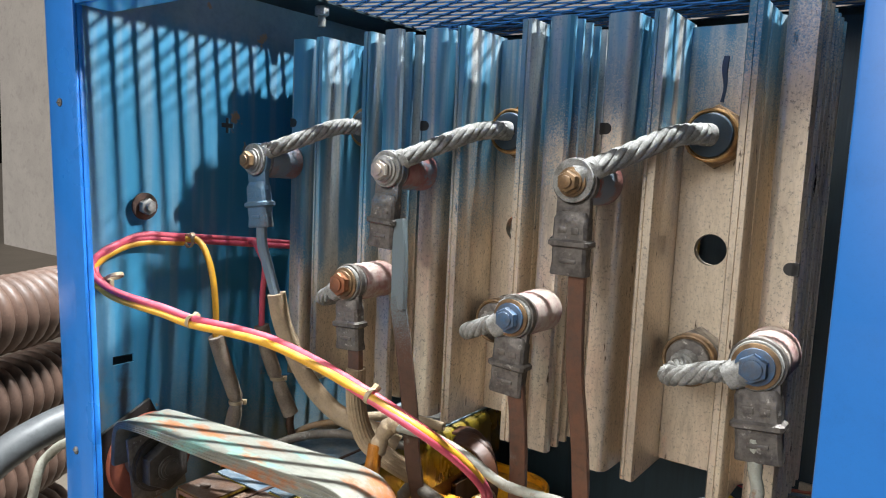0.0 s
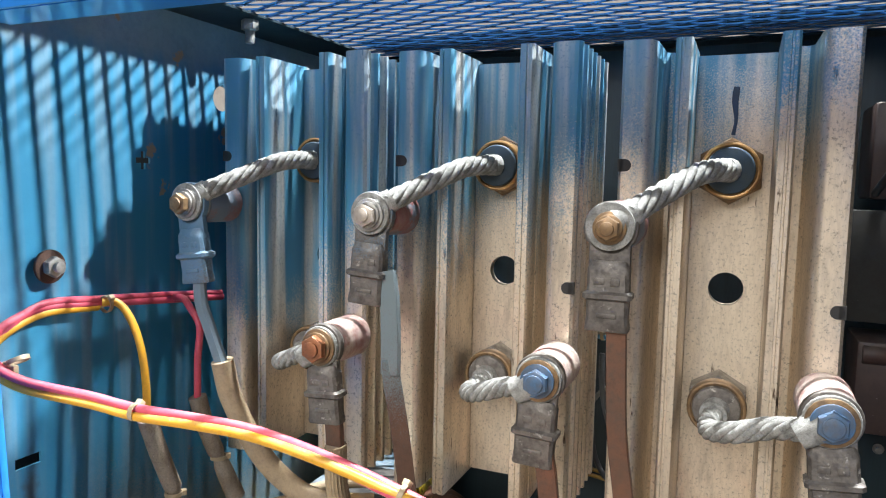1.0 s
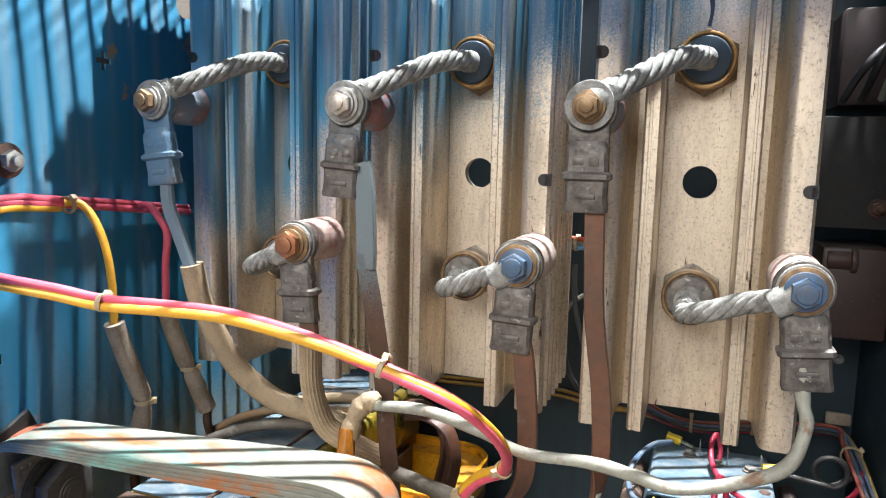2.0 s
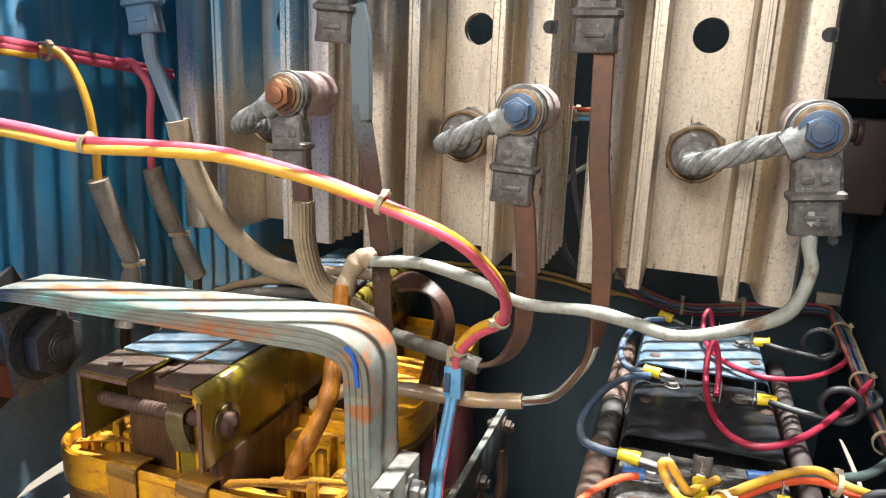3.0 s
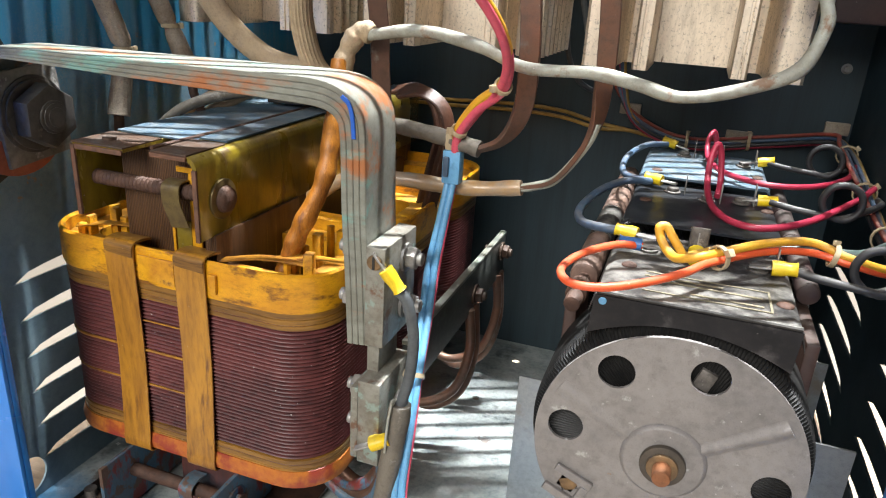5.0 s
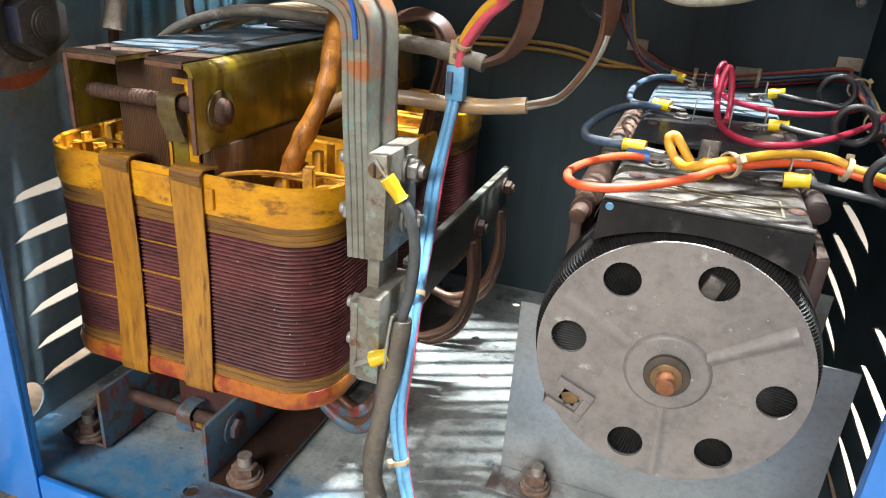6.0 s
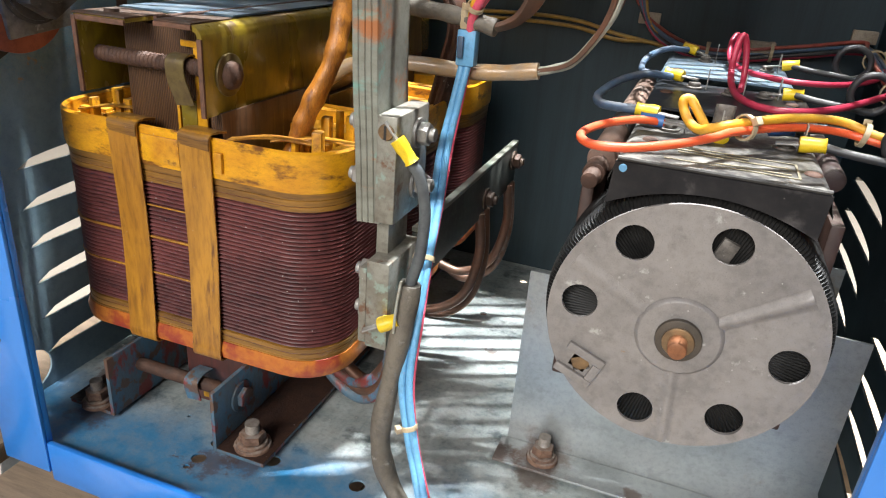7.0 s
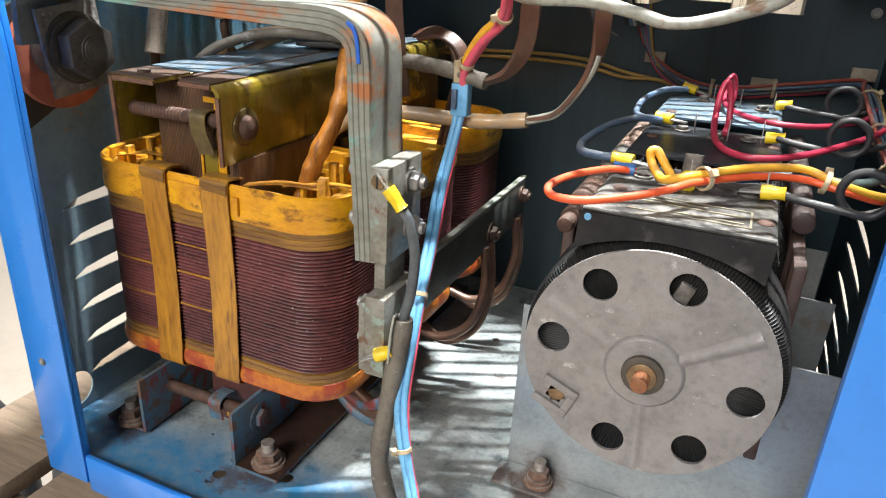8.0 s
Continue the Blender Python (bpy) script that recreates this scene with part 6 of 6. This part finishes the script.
# wires lying on the yoke between sleeves and coils
for pts, mt, r in (([(-0.205, 0.50, 0.300), (-0.185, 0.52, 0.322), (-0.15, 0.545, 0.334), (-0.11, 0.57, 0.333), (-0.07, 0.585, 0.33)], GREY_SLEEVE, 0.0045), ([(-0.196, 0.56, 0.31), (-0.165, 0.60, 0.33), (-0.12, 0.63, 0.336), (-0.07, 0.64, 0.335)], TAN, 0.005), ([(-0.2, 0.53, 0.305), (-0.19, 0.55, 0.325), (-0.16, 0.58, 0.334), (-0.10, 0.62, 0.330)], AMBER_SLEEVE, 0.0035)):
    wire_thing("lead_wire", pts, r, mt, "dusty lead lying over the transformer core", "wire", "leads on the core")

# light blue bundle falling from the plug to the floor
blue = thing("blue_wire_bundle", (0.05, 0.46, 0.25), "bundle of light blue wires with a yellow and pink one", "wire loom")
DROP = [(0.0495, 0.507, 0.322), (0.0480, 0.5065, 0.300), (0.0485, 0.492, 0.272), (0.0500, 0.472, 0.245), (0.0545, 0.450, 0.218), (0.0600, 0.424, 0.188), (0.0640, 0.402, 0.152), (0.0640, 0.392, 0.116), (0.0700, 0.386, 0.086), (0.0800, 0.380, 0.058), (0.0960, 0.366, 0.030), (0.115, 0.350, 0.012)]
for k, (mt, dx, dy, r) in enumerate(((BLUE_W, -0.0021, 0.0, 0.0025), (BLUE_W, 0.0021, 0.0005, 0.0025), (PINK_W, 0.0036, 0.0022, 0.0014), (YELLOW_W, -0.0030, 0.0028, 0.0014))):
    part("wire", sweep(B(), [(x + dx + 0.0006 * math.sin(i * 1.7 + k), y + dy, z) for i, (x, y, z) in enumerate(DROP)], circle(r, 10), 7), mt, blue)
for i in (5, 8):
    tie_band("cable_tie", DROP[i], Vector(DROP[i + 1]) - Vector(DROP[i - 1]), 0.0054, blue)
bm = B()
box(bm, (0.0425, 0.5015, 0.2965), (0.0555, 0.5115, 0.3200), 0.0012)
part("plug", bm, BLUE_W, blue, "light blue plastic plug housing")
bm = B()
box(bm, (0.0435, 0.5020, 0.3202), (0.0545, 0.5110, 0.3330), 0.0012)
part("plug_back", bm, TIE, blue, "pale plug half")
bm = B()
box(bm, (0.0440, 0.4985, 0.3020), (0.0480, 0.5013, 0.3160), 0.0006)
part("latch", bm, NAVY_W, blue)

# grey earth wire from the clamp block into a heavy grey sleeve
earth = thing("grey_earth_wire", (0.055, 0.40, 0.24), "grey wire from the clamp block entering a soft grey sleeve", "wire")
part("wire", sweep(B(), [(0.0545, 0.4035, 0.256), (0.0600, 0.4045, 0.248), (0.0645, 0.405, 0.226), (0.0640, 0.402, 0.200), (0.0600, 0.400, 0.180), (0.0590, 0.399, 0.165)], circle(0.0036, 10), 8), GREY_W, earth)
part("sleeve", sweep(B(), [(0.0600, 0.400, 0.181), (0.0585, 0.398, 0.160), (0.0565, 0.395, 0.140), (0.0530, 0.391, 0.108), (0.0490, 0.390, 0.075), (0.0520, 0.388, 0.052), (0.062, 0.384, 0.034), (0.082, 0.374, 0.018), (0.11, 0.355, 0.010)], circle(0.0068, 14), 8, scale=lambda s: 1 + 0.06 * math.sin(s * 31) + 0.05 * math.sin(s * 13)), GREY_SLEEVE, earth, "soft grey plastic sleeve")
part("cut_mouth", sweep(B(), [(0.0570, 0.3945, 0.1855), (0.0555, 0.3925, 0.170), (0.0545, 0.392, 0.150)], flat(0.007, 0.0016, 0.0004), 6), WHITE_C, earth, "pale slit edge of the sleeve")
crimp(0.0510, 0.4015, 0.2630, (-0.55, -0.1, 0.75), CRIMP, r=0.0048, l=0.0155)
crimp(0.0500, 0.3935, 0.1545, (-0.9, -0.2, -0.45), CRIMP, r=0.0052, l=0.013)

# wires of the variable transformer
VW = "wires of the variable transformer"
wire_thing("orange_wire", [(0.184, 0.472, 0.2855), (0.170, 0.458, 0.2880), (0.154, 0.433, 0.288), (0.1475, 0.405, 0.288), (0.155, 0.388, 0.288), (0.172, 0.387, 0.289), (0.192, 0.401, 0.2905), (0.210, 0.419, 0.2925), (0.223, 0.438, 0.294), (0.255, 0.478, 0.2925), (0.282, 0.500, 0.289), (0.304, 0.498, 0.286), (0.330, 0.510, 0.281), (0.346, 0.56, 0.285)], 0.0023, ORANGE_W, "bright orange wire looping in front of the cover", group=VW, seg=14)
wire_thing("yellow_wire", [(0.226, 0.484, 0.2860), (0.2165, 0.472, 0.2860), (0.2095, 0.462, 0.2870), (0.2055, 0.460, 0.292), (0.2005, 0.461, 0.2985), (0.1965, 0.462, 0.3030), (0.1930, 0.461, 0.3020), (0.1945, 0.460, 0.2965), (0.199, 0.456, 0.2910), (0.2045, 0.447, 0.2900), (0.211, 0.440, 0.2935), (0.223, 0.443, 0.2970), (0.253, 0.476, 0.2980), (0.281, 0.503, 0.2945), (0.302, 0.499, 0.2895), (0.330, 0.508, 0.284), (0.3455, 0.55, 0.287)], 0.0026, YELLOW_W, "thick yellow wire knotted to the orange one", group=VW, seg=14)
for at, al, r in (((0.2265, 0.4435, 0.2955), (1, 1.1, 0.0), 0.0066), ((0.293, 0.499, 0.2895), (1, 0, -0.2), 0.0066)):
    bm_tie = tie_band("cable_tie", at, al, r)
    tagged(bm_tie, "pale nylon tie round the yellow and orange wires", "cable tie")
wire_thing("slate_blue_wire", [(0.183, 0.752, 0.2955), (0.166, 0.735, 0.296), (0.153, 0.700, 0.292), (0.1515, 0.665, 0.287), (0.160, 0.635, 0.2875), (0.178, 0.628, 0.2890)], 0.0027, NAVY_W, "slate-blue jumper wire between two covers", group=VW)
wire_thing("slate_blue_wire", [(0.178, 0.620, 0.2895), (0.162, 0.603, 0.292), (0.146, 0.572, 0.290), (0.1375, 0.53, 0.286), (0.143, 0.500, 0.286), (0.158, 0.490, 0.2870), (0.168, 0.489, 0.2875)], 0.0029, NAVY_W, "slate-blue jumper wire between two covers", group=VW)
wire_thing("red_wire", [(0.2285, 0.606, 0.2885), (0.2292, 0.618, 0.297), (0.2265, 0.622, 0.316), (0.2225, 0.621, 0.3250), (0.2195, 0.618, 0.316), (0.2192, 0.608, 0.301), (0.2212, 0.585, 0.2935), (0.226, 0.556, 0.2915), (0.238, 0.531, 0.2915), (0.258, 0.528, 0.292), (0.288, 0.561, 0.2925), (0.327, 0.632, 0.294), (0.342, 0.66, 0.298)], 0.0024, RED_W, "crimson wire rising in a loop from the middle terminal", group=VW, seg=12)
wire_thing("red_wire", [(0.226, 0.735, 0.2915), (0.2265, 0.740, 0.302), (0.2225, 0.738, 0.3145), (0.2185, 0.730, 0.309), (0.2190, 0.715, 0.298), (0.225, 0.690, 0.294), (0.239, 0.662, 0.2935), (0.267, 0.645, 0.2935), (0.30, 0.660, 0.2935), (0.330, 0.70, 0.295), (0.342, 0.74, 0.298)], 0.0023, RED_W, "dark red wire looping from the rear terminal", group=VW, seg=12)
for x, y, z in ((0.284, 0.722, 0.296), (0.281, 0.607, 0.290), (0.281, 0.474, 0.286)):
    c = Vector((x + 0.030, y - 0.008, z + 0.008))
    lp = [(x - 0.016, y, z), (x, y - 0.004, z - 0.002)]
    for k in range(9):
        a = radians(-120 + 400 * k / 8)
        lp.append((c.x + 0.0128 * math.cos(a), c.y + 0.004 * k / 8, c.z + 0.0128 * math.sin(a)))
    lp += [(c.x + 0.03, c.y + 0.03, c.z - 0.006), (0.346, y + 0.05, z)]
    wire_thing("black_wire", lp, 0.0025, BLACK_W, "black wire coiled once before the loom", group=VW)
wire_thing("grey_green_wire", [(0.258, 0.500, 0.2875), (0.282, 0.505, 0.289), (0.315, 0.530, 0.284), (0.344, 0.57, 0.285)], 0.003, GREEN_W, "grey-green wire from a blue crimp", group=VW)
crimp(0.1735, 0.4870, 0.2880, (1, -0.15, -0.05), CRIMP, r=0.0046)
crimp(0.1775, 0.4710, 0.2865, (1, 0.05, -0.05), BLUE_CRIMP, r=0.0040)
crimp(0.1800, 0.6270, 0.2905, (1, -0.3, -0.05), CRIMP, r=0.0046)
crimp(0.1850, 0.7620, 0.2955, (1, -0.2, -0.25), CRIMP, r=0.0046)
crimp(0.2690, 0.7235, 0.2960, (-1, 0.05, -0.2), CRIMP, r=0.0046)
crimp(0.2640, 0.6095, 0.2895, (-1, 0.05, -0.1), CRIMP, r=0.0046)
crimp(0.2650, 0.4740, 0.2850, (-1, 0.05, -0.1), CRIMP, r=0.0048)
crimp(0.2500, 0.4960, 0.2865, (-1, -0.1, -0.1), BLUE_CRIMP, r=0.0042)
crimp(0.2165, 0.4735, 0.2840, (0, 1, 0.25), CRIMP, r=0.0046, l=0.011)
spade = thing("spade_connector", (0.2165, 0.486, 0.2805), "bright tinned spade connector pushed onto an upright blade", "connector")
bm = B()
box(bm, (0.2122, 0.4845, 0.2845), (0.2212, 0.4856, 0.2985), 0.0004)
for dx in (-0.0042, 0.0042):
    rod(bm, (0.2167 + dx, 0.4868, 0.2850), (0.2167 + dx, 0.4868, 0.2980), 0.0016, 10, bevel=0.0003)
part("receptacle", bm, LUG, spade)
part("neck", box(B(), (0.2142, 0.4835, 0.2796), (0.2190, 0.4850, 0.2848), 0.0004), LUG, spade)

# looms along the back and the far side
loom2 = thing("back_loom", (0.30, 0.82, 0.30), "loom of dark, blue and red wires along the back panel", "wire loom")
rr = random.Random(3)
for k, mt in enumerate((NAVY_W, NAVY_W, RED_W, DULL_RED, BLACK_W, DULL_YELLOW, NAVY_W, NAVY_W)):
    dx, dz = rr.uniform(-0.006, 0.006), rr.uniform(-0.007, 0.007)
    part("wire", sweep(B(), [(0.345 + dx * 0.4, 0.50, 0.268 + dz), (0.343 + dx * 0.5, 0.60, 0.276 + dz), (0.341 + dx, 0.70, 0.292 + dz), (0.338 + dx, 0.775, 0.305 + dz), (0.330, 0.812 + dx, 0.309 + dz), (0.28, 0.836 + dx * 0.5, 0.296 + dz), (0.20, 0.838 + dx * 0.4, 0.284 + dz), (0.145, 0.838, 0.302 + dz), (0.122 + dx, 0.838, 0.34), (0.115 + dx, 0.838, 0.40), (0.110 + dx, 0.838, 0.50), (0.112 + dx, 0.838, 0.60)], circle(0.0019, 9), 6), mt, loom2)
for at, al in (((0.343, 0.60, 0.276), (0, 1, 0)), ((0.341, 0.68, 0.289), (0, 1, 0.1)), ((0.338, 0.765, 0.303), (0, 1, 0.2)), ((0.26, 0.837, 0.292), (1, 0, 0)), ((0.20, 0.838, 0.285), (1, 0, 0))):
    tie_band("cable_tie", at, al, 0.0088, loom2)
for x, y, z, sx in ((0.137, 0.842, 0.312, 0.011), (0.250, 0.840, 0.296, 0.013), (0.335, 0.826, 0.317, 0.011)):
    tagged(part("adhesive_clip", box(B(), (x - sx, y - 0.005, z - 0.006), (x + sx, y, z + 0.006), 0.0012), OLD_SLEEVE), "yellowed adhesive cable clip on the back panel", "cable clip", "clips on the back panel")
pair = thing("yellow_wire_pair", (0.0, 0.84, 0.30), "pair of yellow wires across the back panel", "wire")
for k in range(2):
    part("wire", sweep(B(), [(-0.20, 0.839, 0.300 - 0.006 * k), (-0.095, 0.839, 0.299 - 0.006 * k), (0.0, 0.840, 0.303 - 0.007 * k), (0.06, 0.840, 0.302 - 0.007 * k), (0.105, 0.840, 0.293 - 0.006 * k), (0.14, 0.8425, 0.288), (0.19, 0.8425, 0.280)], circle(0.0022, 10), 6), DULL_YELLOW, pair)
dark = thing("black_wire_bunch", (0.11, 0.80, 0.45), "bunch of black wires hanging behind the heat sinks", "wire loom")
for k in range(5):
    part("wire", sweep(B(), [(0.118 + 0.004 * k, 0.72, 0.60), (0.112 + 0.006 * k, 0.74, 0.52), (0.108 + 0.004 * k, 0.76 + 0.008 * k, 0.45), (0.112 - 0.003 * k, 0.79, 0.39), (0.122 - 0.004 * k, 0.82, 0.345)], circle(0.0026, 10), 6), (BLACK_W, BLACK_W, WHITE_C, NAVY_W, BLACK_W)[k], dark)

gap = thing("tied_wire_run", (0.095, 0.70, 0.489), "tied run of red, white and blue wires behind the heat sinks", "wire loom")
for k, mt in enumerate((ORANGE_W, WHITE_C, BLUE_W)):
    part("wire", sweep(B(), [(-0.05, 0.735, 0.496 - 0.004 * k), (0.06, 0.705, 0.4945 - 0.004 * k), (0.100, 0.700, 0.4935 - 0.004 * k), (0.16, 0.712, 0.495 - 0.004 * k), (0.23, 0.74, 0.50 - 0.004 * k)], circle(0.0021, 10), 6), mt, gap)
tie_band("cable_tie", (0.0905, 0.701, 0.489), (1, -0.1, 0), 0.0062, gap)
hanging = thing("dangling_leads", (0.095, 0.70, 0.44), "grey and black leads dangling behind the heat sinks", "wire")
for pts, mt, r in (([(0.060, 0.71, 0.395), (0.080, 0.70, 0.420), (0.092, 0.700, 0.436), (0.110, 0.705, 0.447), (0.14, 0.72, 0.45)], WHITE_C, 0.0022), ([(0.090, 0.702, 0.470), (0.0905, 0.700, 0.450), (0.0935, 0.698, 0.428), (0.098, 0.700, 0.408), (0.104, 0.71, 0.38)], GREY_W, 0.0026), ([(0.083, 0.70, 0.405), (0.087, 0.70, 0.375), (0.098, 0.705, 0.352), (0.115, 0.72, 0.34)], BLACK_W, 0.0024)):
    part("lead", sweep(B(), pts, circle(r, 10), 6), mt, hanging)

# grey box with brown resistors on the far side, seen past the heat sinks
unit = thing("relay_box", (0.31, 0.76, 0.56), "dark grey bracket carrying brown-red blocks beside the far wall", "electrical box")
part("bracket", box(B(), (0.285, 0.742, 0.512), (0.350, 0.748, 0.606), 0.001), GREYBOX, unit)
part("bracket_top", box(B(), (0.285, 0.748, 0.600), (0.350, 0.80, 0.604), 0.001), GREYBOX, unit)
for z in (0.455, 0.655):
    part("block", box(B(), (0.296, 0.745, z - 0.04), (0.350, 0.815, z + 0.04), 0.003), DARKBLOCK, unit, "brown-red moulded block")
for k in range(3):
    part("wire", sweep(B(), [(0.300 + 0.014 * k, 0.742, 0.62), (0.306 + 0.012 * k, 0.70 - 0.01 * k, 0.64 + 0.012 * k), (0.325 + 0.006 * k, 0.71, 0.66), (0.345, 0.75, 0.655)], circle(0.0032, 10), 6), (BLACK_W, BLACK_W, WHITE_C)[k], unit)
part("connector", rod(rod(B(), (0.300, 0.748, 0.484), (0.318, 0.748, 0.484), 0.0085, 16, bevel=0.001), (0.318, 0.748, 0.484), (0.323, 0.748, 0.484), 0.0112, 16, bevel=0.001), BROWN_CER, unit, "dull pinkish connector beside the block")
part("screw", hex_bolt(B(), (0.334, 0.742, 0.530), (0, -1, 0), 0.010, 0.005, 0.008, 0.004, 0.003), RUST, unit)
tagged(part("panel_screw", hex_bolt(B(), (0.334, 0.8445, 0.372), (0, -1, 0), 0.006, 0.004, 0.005), STEEL), "small bright screw in the back panel", "screw")

# bolts of the side wall and the roof
wb = thing("wall_bolt", (-0.262, 0.420, 0.556), "rusty-rimmed bolt with washer on the blue side wall", "bolt")
bm = B()
rod(bm, (-0.2615, 0.420, 0.556), (-0.2585, 0.420, 0.556), 0.0125, 26, bevel=0.001)
part("washer", bm, RUST, wb)
bm = B()
rod(bm, (-0.2585, 0.420, 0.556), (-0.2520, 0.420, 0.556), 0.0078, 6, bevel=0.001)
rod(bm, (-0.2520, 0.420, 0.556), (-0.2480, 0.420, 0.556), 0.0042, 12, bevel=0.0006)
part("nut", bm, STEEL, wb)
rb = thing("roof_bolt", (-0.217, 0.593, 0.765), "small zinc bolt and nut hanging from the roof", "bolt")
bm = B()
rod(bm, (-0.217, 0.593, 0.7645), (-0.217, 0.593, 0.7555), 0.0078, 6, bevel=0.0008)
rod(bm, (-0.217, 0.593, 0.7555), (-0.217, 0.593, 0.744), 0.0042, 12, bevel=0.0008)
part("nut", bm, STEEL, rb)

# ---- outside ----
tagged(part("ground", box(B(), (-60, -60, -0.50), (60, 60, -0.42)), GROUND), "pale sunlit concrete ground", "ground", kind="structure")
tagged(part("workshop_wall", box(B(), (-8, 3.4, -0.42), (8, 3.55, 3.0)), WALLGREY), "plain grey rendered wall behind the machine", "wall", kind="structure")
pallet = thing("wooden_stand", (0.05, 0.5, -0.41), "weathered plank stand under the machine", "wooden stand")
for k in range(7):
    x = -0.40 + 0.135 * k
    part("plank", box(B(), (x, 0.25, -0.068), (x + 0.105, 1.0, -0.048), 0.003), WOOD, pallet)
for y in (0.26, 0.58, 0.9):
    part("bearer", box(B(), (-0.42, y, -0.418), (0.55, y + 0.08, -0.069), 0.003), WOOD, pallet)
hose = thing("hose_coil", (-0.62, 0.45, -0.1), "coils of thick brown ribbed hose beside the machine", "hose")
for k, z in enumerate((0.395, 0.280, 0.165, 0.055, -0.053, -0.160, -0.265, -0.368)):
    n = 192
    line = [Vector((-0.60 - 0.02 * k - 0.10 * (i / n - 0.5) ** 2 * 4, 0.05 + 0.50 * i / n, z + 0.012 * (0.5 - i / n))) for i in range(n + 1)]
    part("turn", sweep(B(), line, circle(0.050, 20), smooth=False, scale=lambda s: 0.90 + 0.12 * abs(math.sin(s * 32 * math.pi)) ** 0.6), HOSE, hose)
wire_thing("black_hose", [(-0.50, 0.20, -0.40), (-0.50, 0.24, 0.0), (-0.50, 0.31, 0.18), (-0.50, 0.37, 0.245), (-0.50, 0.43, 0.275), (-0.50, 0.50, 0.285), (-0.50, 0.60, 0.27), (-0.50, 0.64, 0.20), (-0.56, 0.60, 0.02), (-0.60, 0.58, -0.40)], 0.019, GREY_W, "thick dark hose arching beside the machine", "hose")
wire_thing("black_hose", [(-0.56, 0.41, -0.02), (-0.535, 0.445, -0.10), (-0.52, 0.468, -0.165), (-0.52, 0.477, -0.225), (-0.52, 0.479, -0.29), (-0.52, 0.478, -0.405)], 0.016, BLACK_W, "black hose curving down to the ground", "hose")
wire_thing("white_wire", [(-0.284, 0.40, 0.36), (-0.33, 0.41, 0.33), (-0.40, 0.40, 0.29), (-0.41, 0.385, 0.25), (-0.42, 0.37, 0.10), (-0.42, 0.37, -0.41)], 0.005, WHITE_C, "thin white wire outside the cabinet", "wire")
for k in range(4):
    wire_thing("ground_cable", [(0.5 + 0.1 * k, 0.2, -0.405), (0.55 + 0.12 * k, 0.7, -0.40), (0.52 + 0.1 * k, 1.2, -0.405), (0.6, 1.7, -0.405)], 0.014, (GREY_SLEEVE, TAN, WHITE_C, GREY_W)[k], "dusty cable lying on the ground outside", "cable", "cables on the ground", per=6)
